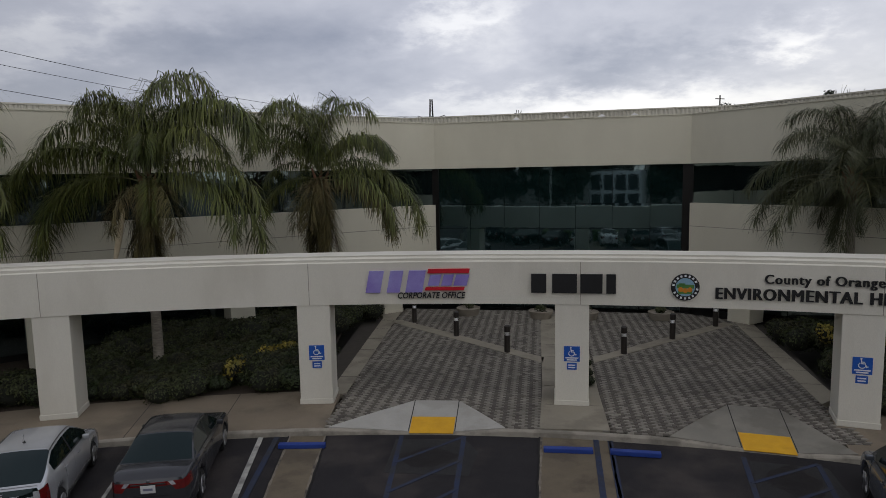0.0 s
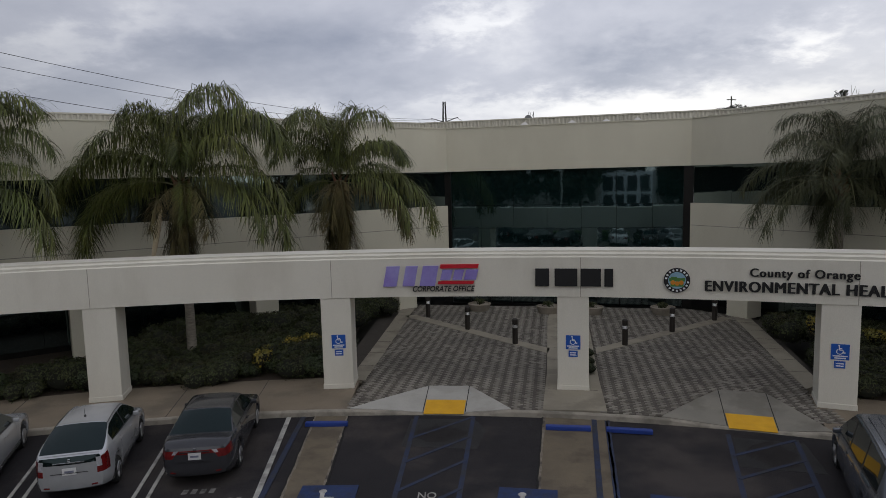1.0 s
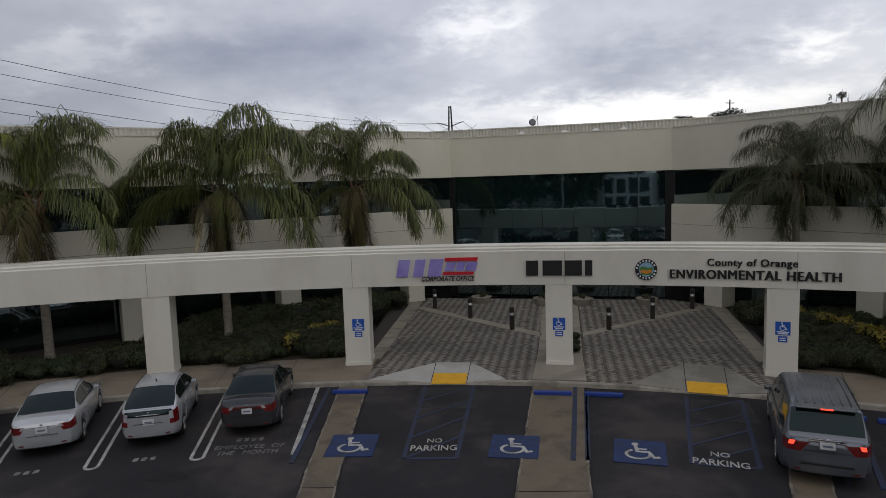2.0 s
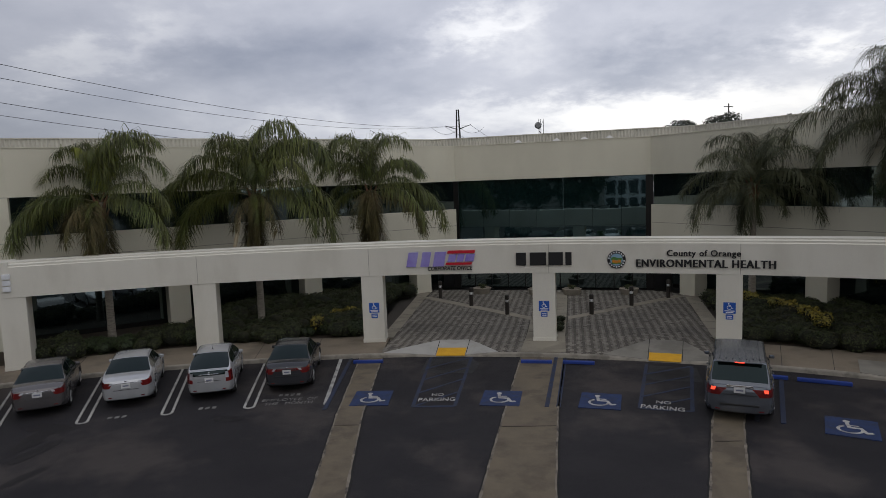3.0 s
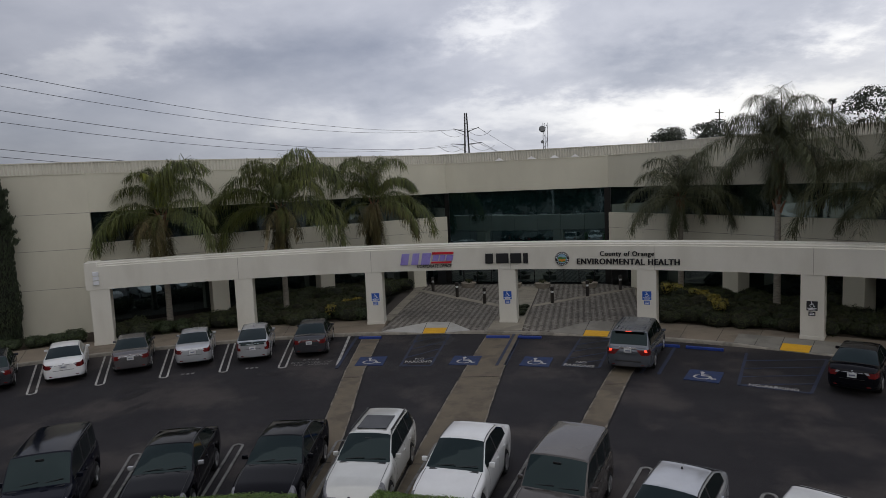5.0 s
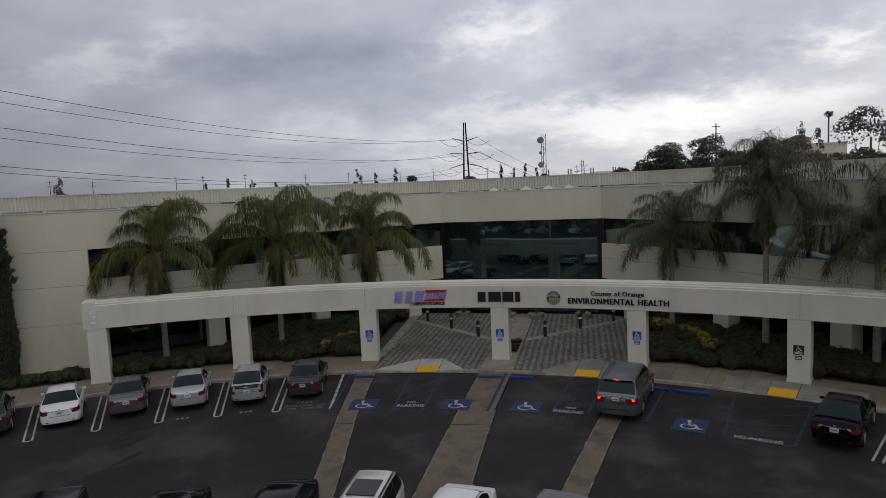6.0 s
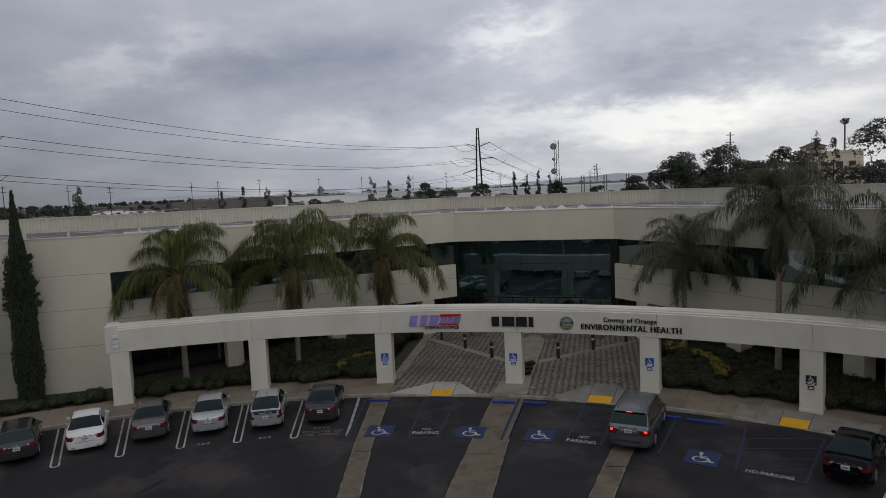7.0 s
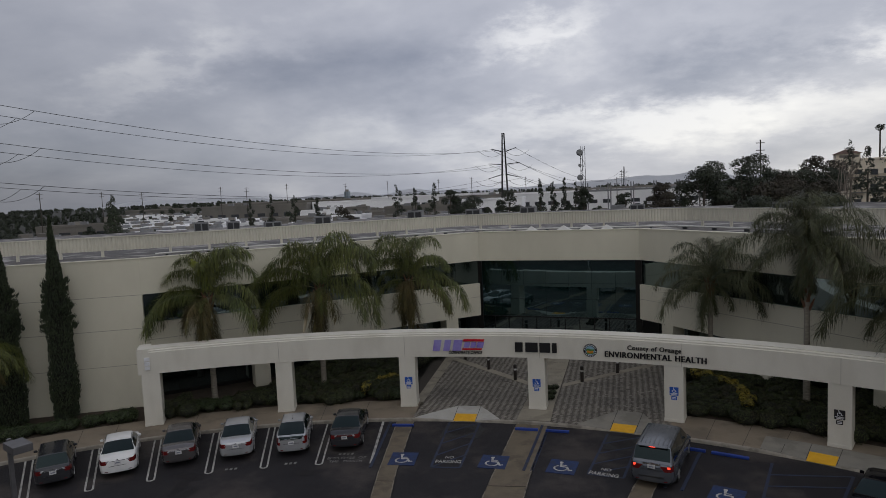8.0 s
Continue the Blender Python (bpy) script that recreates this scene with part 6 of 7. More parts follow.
def arc_words(name, body, a0, a1, z0, z1, mat, label, bold=0.012, slant=0.0, parent=None, heavy=0.0):
    w = radians(a1 - a0) * F_IN
    me = fit_text(body, w, z1 - z0, 0.035, bold, slant, 1.13 if heavy else 1.0)
    if heavy:
        bm = bmesh.new()
        for k, dx in enumerate((-heavy, 0.0, heavy)):
            o = len(bm.verts)
            bm.from_mesh(me)
            bm.verts.ensure_lookup_table()
            for v in bm.verts[o:]:
                v.co.x += dx
                v.co.z += 0.002 * k
        bm.to_mesh(me)
        bm.free()
    on_arc(me, (a0 + a1) / 2, (z0 + z1) / 2)
    me.materials.append(mat)
    ob = new(name, me)
    if parent:
        ob.parent = parent
        return ob
    return tagged(ob, label, "sign")


def arc_block(name, a0, a1, z0, z1, mat, parent, depth=0.05, slant=0.0, r=F_IN - 0.005):
    """A raised plain bar on the curved face."""
    bm = bmesh.new()
    n = max(2, int((a1 - a0) / 0.3))
    rows = []
    for i in range(n + 1):
        a = a0 + (a1 - a0) * i / n
        sh = math.degrees(slant / F_IN)
        rows.append([bm.verts.new((*pol(q, a + s * sh), z)) for q, z, s in ((r, z0, 0), (r, z1, 1), (r - depth, z1, 1), (r - depth, z0, 0))])
    for p, q in zip(rows, rows[1:]):
        for j in range(4):
            bm.faces.new((p[j], p[(j + 1) % 4], q[(j + 1) % 4], q[j]))
    bm.faces.new(rows[0])
    bm.faces.new(rows[-1][::-1])
    bmesh.ops.recalc_face_normals(bm, faces=bm.faces[:])
    return part(name, bm, mat, parent)


arc_words("wall_lettering", "County of Orange", 16.48, 20.60, 3.55, 3.85, M["black"], "black raised lettering on the cream beam", 0.0, heavy=0.010)
arc_words("wall_lettering", "ENVIRONMENTAL HEALTH", 14.67, 22.45, 3.20, 3.49, M["black"], "bold black raised lettering on the cream beam", 0.0, heavy=0.018)
sign = tagged(new("tenant_sign"), "violet and red tenant sign with black words below", "sign")
arc_words("lettering", "CORPORATE OFFICE", 1.22, 4.2, 3.11, 3.28, M["black"], "", 0.014, 0.2, sign)
for a0, a1 in ((-0.22, 0.55), (0.72, 1.42), (1.55, 2.42)):
    arc_block("sign_block", a0, a1 - 0.12, 3.28, 3.88, M["lilac"], sign, 0.05, 0.12)
arc_block("red_bar", 2.55, 4.38, 3.80, 3.92, M["red"], sign, 0.05, 0.03)
arc_block("red_bar", 2.42, 4.15, 3.33, 3.42, M["red"], sign, 0.05, 0.03)
for a0, a1 in ((2.55, 3.05), (3.15, 3.6), (3.7, 4.28)):
    arc_block("sign_block", a0, a1, 3.46, 3.76, M["lilac"], sign, 0.05, 0.08)
bars = tagged(new("number_sign"), "four plain black raised bars on the cream beam", "sign")
for a0, a1 in ((7.10, 7.75), (8.0, 9.05), (9.2, 10.12), (10.28, 10.67)):
    arc_block("number_bar", a0, a1, 3.27, 3.78, M["black"], bars, 0.06)

seal = tagged(new("round_seal"), "round black-rimmed seal with green, orange and blue shapes", "sign")
M["seal_green"] = surface("seal_green", (0.08, 0.22, 0.05), None, 6, 0.5)
M["seal_orange"] = surface("seal_orange", (0.65, 0.24, 0.02), None, 6, 0.5)
M["seal_sky"] = surface("seal_sky", (0.25, 0.42, 0.55), None, 6, 0.5)
flat = Matrix.Rotation(radians(90), 4, "X")
bm = bmesh.new()
tube(bm, 0.345, 0.345, 0.05, (0, 0, 0), 40, flat)
part("rim", bm, M["black"], seal)
for rr, mat, dy in ((0.235, "seal_sky", -0.028),):
    bm = bmesh.new()
    tube(bm, rr, rr, 0.012, (0, dy, 0), 32, flat)
    part("field", bm, M[mat], seal)
for x, z, w, h, mat in ((0, 0.02, 0.42, 0.10, "seal_green"), (-0.08, 0.07, 0.16, 0.06, "seal_green"), (0, -0.13, 0.34, 0.09, "seal_green")):
    bm = bmesh.new()
    box(bm, (w, 0.01, h), (x, -0.036, z), 0, 0.003)
    part("seal_shape", bm, M[mat], seal)
for x, z in ((-0.11, -0.06), (0.0, -0.085), (0.11, -0.06)):
    bm = bmesh.new()
    tube(bm, 0.062, 0.062, 0.02, (x, -0.04, z), 16, flat)
    part("seal_shape", bm, M["seal_orange"], seal)
for k in range(18):
    if k in (4, 13):
        continue
    bm = bmesh.new()
    box(bm, (0.05, 0.008, 0.055), (0, 0, 0))
    b = part("letter_bar", bm, M["sign_white"], seal)
    u = radians(20 * k)
    b.matrix_local = Matrix.Translation((0.29 * math.sin(u), -0.027, 0.29 * math.cos(u))) @ Matrix.Rotation(u, 4, "Y")
seal.matrix_world = at_arc(F_IN - 0.026, 13.46, 3.48)


def column_sign(a, z, dark=False):
    s = tagged(new("accessible_parking_sign"), ("black" if dark else "blue") + " accessible parking sign plate on a column", "sign", "accessible parking signs")
    base = M["black"] if dark else M["sign_blue"]
    for nm, w, h, dz in (("plate", 0.42, 0.42, 0.0), ("lower_plate", 0.26, 0.19, -0.34)):
        bm = bmesh.new()
        box(bm, (w, 0.012, h), (0, -0.006, dz), 0, 0.004)
        p = part(nm, bm, base, s)
    bm = bmesh.new()
    wheelchair(bm, 0.27, 0, 0.004)
    w = part("wheelchair_sign", bm, M["sign_white"], s, "white wheelchair sign")
    w.matrix_local = Matrix.Translation((0, -0.0145, 0.06)) @ Matrix.Rotation(radians(90), 4, "X")
    for z0, wd in ((-0.11, 0.34), (-0.165, 0.26), (-0.31, 0.18), (-0.375, 0.18)):
        bm = bmesh.new()
        box(bm, (wd, 0.004, 0.032), (0, -0.0145, z0))
        part("letter_bar", bm, M["sign_white"], s)
    s.matrix_world = at_arc((F_IN + F_OUT) / 2 - 0.482, a, z)


column_sign(-2.52, 1.62)
column_sign(8.85, 1.60)
column_sign(20.02, 1.70)
column_sign(31.25, 1.62, True)
# small wall lights on the end block
wl_ = tagged(new("wall_light"), "small white stacked wall light on the end block", "wall light")
for k in range(3):
    bm = bmesh.new()
    box(bm, (0.26, 0.10, 0.19), (0, -0.05, (k - 1) * 0.235), 0, 0.015)
    part("lens", bm, M["sign_white"], wl_)
wl_.matrix_world = at_arc(F_IN - 0.004, -24.97, 3.53)

# ------------------------------------------------------------ lot lamps
M["lamp_paint"] = surface("grey_lamp_paint", (0.11, 0.105, 0.11), (0.08, 0.078, 0.082), 2, 0.5)
M["lamp_pale"] = surface("pale_pole_paint", (0.62, 0.61, 0.58), (0.52, 0.51, 0.48), 2, 0.6)


def lot_lamp(x, y, h, turn, mat, label):
    """A shoebox lamp on a square pole with a concrete foot."""
    l = tagged(new("parking_lot_lamp"), label, "street lamp", "parking lot lamps")
    bm = bmesh.new()
    tube(bm, 0.25, 0.25, 0.7, (0, 0, 0.35), 18)
    part("foot", bm, M["kerb"], l, "round concrete foot")
    bm = bmesh.new()
    box(bm, (0.12, 0.12, h - 0.6), (0, 0, (h + 0.6) / 2), 0, 0.015)
    part("pole", bm, mat, l)
    bm = bmesh.new()
    box(bm, (0.10, 0.42, 0.09), (0, -0.2, h - 0.10), 0, 0.012)
    part("arm", bm, mat, l)
    bm = bmesh.new()
    box(bm, (0.52, 0.80, 0.22), (0, -0.72, h - 0.08), 0, 0.02)
    head = part("head", bm, mat, l)
    bm = bmesh.new()
    box(bm, (0.44, 0.70, 0.02), (0, -0.72, h - 0.195))
    part("lens", bm, M["lens"], head)
    l.matrix_world = pose(x, y, lot_z(x, y), 0, 0, turn)


lot_lamp(-12.05, -0.40, 5.3, 60, M["lamp_paint"], "dark grey shoebox lamp on a square pole in the lot")
lot_lamp(-7.3, -13.7, 7.2, 200, M["lamp_pale"], "pale lamp on a tall slender pole, mirrored in the windows")

# ------------------------------------------------------------ roof plant
M["unit"] = surface("grey_unit_metal", (0.20, 0.205, 0.21), (0.15, 0.155, 0.16), 1.0, 0.6, 0, 10)
M["unit_dark"] = surface("dark_unit_grille", (0.03, 0.032, 0.036), None, 2, 0.7)
M["skylight"] = surface("white_skylight_dome", (0.62, 0.61, 0.58), (0.5, 0.49, 0.46), 1.0, 0.5)


def roof_unit(x, y, w, d, h, turn, dark=False):
    u = tagged(new("air_conditioning_unit"), "grey rooftop air conditioning unit behind the screen", "rooftop unit", "rooftop units")
    bm = bmesh.new()
    box(bm, (w, d, h), (0, 0, h / 2 + 0.15), 0, 0.03)
    part("casing", bm, M["unit_dark"] if dark else M["unit"], u)
    for sx in (-0.24, 0.24):
        bm = bmesh.new()
        box(bm, (w * 0.38, 0.03, h * 0.6), (sx * w, -d / 2 - 0.012, h * 0.55 + 0.15))
        part("grille", bm, M["unit_dark"], u)
    bm = bmesh.new()
    box(bm, (w * 0.9, d * 0.9, 0.16), (0, 0, 0.075))
    part("base_frame", bm, M["unit_dark"], u)
    bm = bmesh.new()
    tube(bm, min(w, d) * 0.3, min(w, d) * 0.3, 0.12, (0, 0, h + 0.2), 18)
    part("fan_housing", bm, M["unit_dark"], u)
    u.matrix_world = pose(x, y, DECK, 0, 0, turn)


for x, y, w, d, h, turn in ((-32.5, 49.0, 2.4, 1.8, 1.75, 30), (-29.6, 50.6, 2.2, 1.6, 1.6, 30), (-25.8, 52.5, 3.0, 1.6, 1.2, 30), (-20.7, 54.8, 3.0, 2.0, 1.7, 20), (-10.3, 57.5, 2.8, 2.0, 1.9, 0), (-3.7, 60.4, 2.9, 2.0, 1.65, -8),
                            (2.8, 62.5, 3.0, 2.0, 1.6, -12), (15.5, 61.5, 2.6, 1.8, 1.3, -12), (26.5, 47.0, 2.6, 2.0, 1.5, -50)):
    roof_unit(x, y, w * 0.62, d * 0.62, h * 0.68, turn)
for x, y, s in ((3.3, 31.0, 0.8), (5.6, 30.7, 0.95), (7.2, 30.4, 0.95), (8.6, 30.0, 0.8)):
    bm = bmesh.new()
    r = bmesh.ops.create_cone(bm, cap_ends=True, segments=4, radius1=s * 1.1, radius2=0.02, depth=0.52)
    bmesh.ops.rotate(bm, verts=r["verts"], matrix=Matrix.Rotation(radians(33), 3, "Z"), cent=(0, 0, 0))
    bmesh.ops.translate(bm, verts=r["verts"], vec=(0, 0, 0.39))
    box(bm, (s * 1.5, s * 1.5, 0.13), (0, 0, 0.065), 12)
    sk = tagged(obj_of("pyramid_skylight", bm, M["skylight"]), "white pyramid skylight behind the parapet", "skylight", "pyramid skylights")
    sk.matrix_world = pose(x, y, DECK)
pipe_line = inset(5.2)
for i in range(1, 4):
    a, b = pipe_line[i], pipe_line[i + 1]
    d, n = wall_frame(a, b)
    bm = bmesh.new()
    r = bmesh.ops.create_cone(bm, cap_ends=True, segments=8, radius1=0.06, radius2=0.06, depth=(b - a).length - 1.0)
    c = (a + b) / 2
    bmesh.ops.transform(bm, matrix=Matrix.Translation((c.x, c.y, DECK + 0.22)) @ Matrix.Rotation(math.atan2(d.y, d.x), 4, "Z") @ Matrix.Rotation(radians(90), 4, "Y"), verts=r["verts"])
    tagged(obj_of("roof_pipe", bm, M["skylight"]), "pale pipe running along the flat roof", "pipe", "roof pipes")
    for k in range(int((b - a).length / 2.6)):
        c = a + d * (1.2 + 2.6 * k)
        bm = bmesh.new()
        box(bm, (0.16, 0.3, 0.17), (c.x, c.y, DECK + 0.085), -math.degrees(math.atan2(d.y, d.x)))
        tagged(obj_of("pipe_support", bm, M["unit_dark"]), "dark block carrying the roof pipe", "pipe support", "pipe supports")

# ------------------------------------------------------------ distance: trees
def make_tree(x, y, h, w, seed, n=2600, size=0.34, leaf="leaf_tree", z=-0.6, label="dark leafy tree beyond the building", kind="round", trunk=0.25):
    rng = np.random.RandomState(seed)
    t = tagged(new("tree"), label, "tree", "distant trees")
    bm = bmesh.new()
    tube(bm, trunk, trunk * 0.45, h * 0.75, (0, 0, h * 0.375), 9)
    tr = part("trunk", bm, M["bark"], t)
    blobs = []
    if kind == "cone":
        for k in range(9):
            f = k / 8
            blobs.append((rng.normal(0, 0.05 * w), rng.normal(0, 0.05 * w), h * (0.16 + 0.78 * f), w * 0.5 * (1 - 0.86 * f), w * 0.5 * (1 - 0.86 * f), h * 0.12))
    elif kind == "ragged":
        for k in range(24):
            f = 0.10 + 0.88 * (k + rng.uniform(-0.4, 0.4)) / 23
            r = w * rng.uniform(0.10, 0.24) * (1.25 - 0.95 * f)
            blobs.append((rng.normal(0, 0.24 * w * (1.08 - f)), rng.normal(0, 0.24 * w * (1.08 - f)), h * f, r, r, h * rng.uniform(0.03, 0.06)))
    elif kind == "full":
        for k in range(20):
            u = rng.normal(0, 1, 3)
            u /= np.linalg.norm(u)
            r = w * rng.uniform(0.16, 0.26)
            blobs.append((u[0] * w * 0.36, u[1] * w * 0.36, h * 0.5 + u[2] * h * 0.40, r, r, r))
    else:
        for k in range(15):
            u = rng.normal(0, 1, 3)
            u /= np.linalg.norm(u)
            r = w * rng.uniform(0.13, 0.24)
            blobs.append((u[0] * w * 0.34, u[1] * w * 0.34, h * 0.62 + u[2] * h * 0.27, r, r, r * 0.85))
    for b in blobs[:7]:
        p, q = Vector((0, 0, h * 0.35)), Vector(b[:3])
        bm = bmesh.new()
        d = q - p
        tube(bm, trunk * 0.35, trunk * 0.1, d.length, (0, 0, 0), 6)
        limb = part("limb", bm, M["bark"], t)
        limb.matrix_local = Matrix.Translation((p + q) / 2) @ d.to_track_quat("Z", "Y").to_matrix().to_4x4()
    f = new("crown", leaves_mesh("crown", n, blob_place(blobs), size, M[leaf], seed))
    f.parent = t
    t.matrix_world = pose(x, y, z)
    return t


M["leaf_brown"] = surface("brownish_tree_leaf", (0.045, 0.034, 0.022), (0.03, 0.028, 0.016), 0.3, 0.7, 0, 10, island=0.45)
TREES = [
    (28.7, 85, 14.6, 9.5, "round", "leaf_tree"), (36.5, 93, 16.5, 10, "round", "leaf_tree"), (41.7, 91.5, 15.0, 9, "round", "leaf_tree"), (45.5, 87, 15.0, 8, "round", "leaf_tree"),
    (33.0, 88, 11.5, 8, "round", "leaf_brown"), (37.5, 82, 12.5, 9, "round", "leaf_brown"), (44.0, 80, 12.0, 8, "round", "leaf_brown"), (30.0, 66, 10.6, 6, "round", "leaf_tree"), (36.5, 62, 10.8, 7, "round", "leaf_tree"),
    (39.5, 97, 17.6, 9, "round", "leaf_tree"), (34.0, 98, 16.6, 8, "round", "leaf_tree"), (48.5, 93, 16.8, 8, "round", "leaf_brown"), (40.5, 86, 13.5, 9, "round", "leaf_brown"), (54.5, 97, 17.6, 7, "ragged", "leaf_tree"), (58.0, 99, 17.0, 6, "ragged", "leaf_tree"), (48.5, 66, 18.2, 9, "round", "leaf_tree"), (25.0, 96, 10, 7, "round", "leaf_brown"),
    (-82.8, 105.6, 14.2, 6.5, "cone", "cypress"), (-54.8, 121, 13.6, 5, "ragged", "leaf_tree"), (-50.5, 124, 13.0, 5, "ragged", "leaf_tree"), (-58.5, 118, 12.5, 4, "ragged", "leaf_tree"), (-46.0, 126, 12.4, 5, "ragged", "leaf_tree"),
    (-28.0, 130, 14.5, 6, "ragged", "leaf_tree"), (-24.5, 134, 13.5, 6, "ragged", "leaf_tree"), (-21.0, 141, 15.0, 6, "ragged", "leaf_tree"), (-18.0, 148, 13.5, 6, "round", "leaf_tree"), (-12.0, 140, 11.5, 8, "round", "leaf_tree"),
    (-2.8, 143, 12.8, 7, "round", "leaf_tree"), (4.9, 153, 14.6, 4, "ragged", "leaf_tree"), (8.2, 153, 14.0, 4, "ragged", "leaf_tree"), (11.0, 150, 14.8, 4, "ragged", "leaf_tree"), (13.6, 148, 13.6, 5, "ragged", "leaf_tree"), (16.0, 152, 12.6, 5, "round", "leaf_tree"),
    (26.0, 150, 11.5, 5, "round", "leaf_tree"), (31.0, 128, 12.5, 7, "round", "leaf_brown"), (-66.0, 96, 6.6, 5, "round", "leaf_tree"), (-72.0, 92, 6.4, 4, "round", "leaf_tree"), (-60.0, 102, 6.6, 5, "round", "leaf_tree"),
    (-38.0, 118, 10.5, 7, "round", "leaf_brown"), (-90.0, 84, 9.5, 7, "round", "leaf_tree"), (-102.0, 96, 10, 8, "round", "leaf_tree"),
]
for i, (x, y, h, w, kind, leaf) in enumerate(TREES):
    make_tree(x, y, h, w, 300 + i, 8500 if kind != "ragged" else 3600, 0.19, leaf, kind=kind)
# a row of trees behind the lot, seen only in the window glass
for i in range(26):
    bx, by = -66 + 5.6 * i, -56 - 4 * (i % 3)
    if -14 < bx < 3:
        by -= 16
    make_tree(bx, by, 15 + 2.5 * (i % 4), 11, 360 + i, 3600, 0.55, label="broad dark tree along the far side of the lot", trunk=0.35, kind="full")
# bare tree and tall fan palm on the skyline
M["bare"] = surface("pale_bare_twig", (0.20, 0.17, 0.14), None, 2, 0.9)


def bare_tree(x, y, h, seed):
    rng = random.Random(seed)
    t = tagged(new("bare_tree"), "pale leafless tree on the skyline", "tree", "distant trees")

    def grow(p, d, ln, r, depth):
        bm = bmesh.new()
        tube(bm, r, r * 0.6, ln, (0, 0, 0), 6)
        b = part("branch" if depth else "trunk", bm, M["bare"], t)
        q = p + d * ln
        b.matrix_local = Matrix.Translation((p + q) / 2) @ d.to_track_quat("Z", "Y").to_matrix().to_4x4()
        if depth < 4:
            for _ in range(2 if depth else 3):
                nd = (d + Vector((rng.gauss(0, 0.38), rng.gauss(0, 0.38), 0.25))).normalized()
                grow(q, nd, ln * rng.uniform(0.58, 0.75), r * 0.62, depth + 1)
    grow(Vector((0, 0, 0)), Vector((0, 0, 1)), h * 0.42, 0.2, 0)
    t.matrix_world = pose(x, y, -0.6)


bare_tree(44.6, 78, 14.4, 1)
bare_tree(48.0, 82, 14.0, 4)
fan = tagged(new("fan_palm"), "very tall slender fan palm on the skyline", "palm tree")
bm = bmesh.new()
tube(bm, 0.26, 0.16, 22.6, (0, 0, 11.3), 10)
part("trunk", bm, M["bark"], fan)


def fan_place(rng, n):
    d = unit(rng.normal(0, 1, (n, 3)))
    return np.array((0, 0, 22.9)) + d * np.array((1.0, 1.0, 0.8)) * rng.uniform(0.5, 1.0, (n, 1)), d


f = new("crown", leaves_mesh("crown", 190, fan_place, 0.15, M["leaf_tree"], 9, aspect=5.0))
f.parent = fan
fan.matrix_world = pose(81.6, 144.1, -0.6)

# ------------------------------------------------------------ distance: buildings
M["far_white"] = surface("white_roof_coating", (0.88, 0.88, 0.88), (0.76, 0.76, 0.77), 0.1, 0.8, 0, 2, per_object=0.12)
M["far_wall"] = surface("pale_tilt_up_wall", (0.22, 0.205, 0.18), (0.16, 0.15, 0.135), 0.1, 0.85, 0, 2, per_object=0.25)
M["far_glass"] = surface("far_dark_window", (0.03, 0.034, 0.04), None, 1, 0.3)
M["far_grey"] = surface("grey_roof", (0.12, 0.12, 0.123), (0.09, 0.09, 0.093), 0.1, 0.85, 0, 2, per_object=0.25)
M["tan"] = surface("tan_stucco", (0.46, 0.40, 0.31), (0.40, 0.345, 0.26), 0.3, 0.9, 0.2, 20)
M["tile"] = surface("brown_roof_tile", (0.13, 0.075, 0.055), (0.09, 0.052, 0.04), 1, 0.85)


def warehouse(x, y, w, d, h, turn, roof="far_white", seed=0, windows=True):
    rng = random.Random(seed)
    h *= 1.42
    b = tagged(new("warehouse"), "low pale industrial building with a flat roof", "building", "distant buildings")
    bm = bmesh.new()
    box(bm, (w, d, h), (0, 0, h / 2))
    skin = M["far_white"] if roof == "far_white" else M["far_wall"]
    part("wall", bm, skin, b)
    bm = bmesh.new()
    box(bm, (w - 0.5, d - 0.5, 0.1), (0, 0, h + 0.06))
    part("roof", bm, M[roof], b)
    for sx, sy, lx, ly in ((0, -d / 2, w, 0.35), (0, d / 2, w, 0.35), (-w / 2, 0, 0.35, d - 0.36), (w / 2, 0, 0.35, d - 0.36)):
        bm = bmesh.new()
        box(bm, (lx, ly, 0.7), (sx, sy, h + 0.2))
        part("parapet", bm, skin, b)
    for k in range(rng.randint(3, 7)):
        bm = bmesh.new()
        s = rng.uniform(1.2, 2.6)
        box(bm, (s, s * 0.8, s * 0.6), (rng.uniform(-0.42, 0.42) * w, rng.uniform(-0.42, 0.42) * d, h + 0.1 + s * 0.3), 0, 0.05)
        part("rooftop_unit", bm, M["far_wall"] if k % 2 else M["unit"], b)
    if windows:
        n = int(w / 6)
        for k in range(n):
            bm = bmesh.new()
            box(bm, (3.6, 0.1, 1.6), (-w / 2 + (k + 0.5) * w / n, -d / 2 - 0.03, h * 0.55))
            part("window", bm, M["far_glass"], b)
    b.matrix_world = pose(x, y, -0.6, 0, 0, turn)


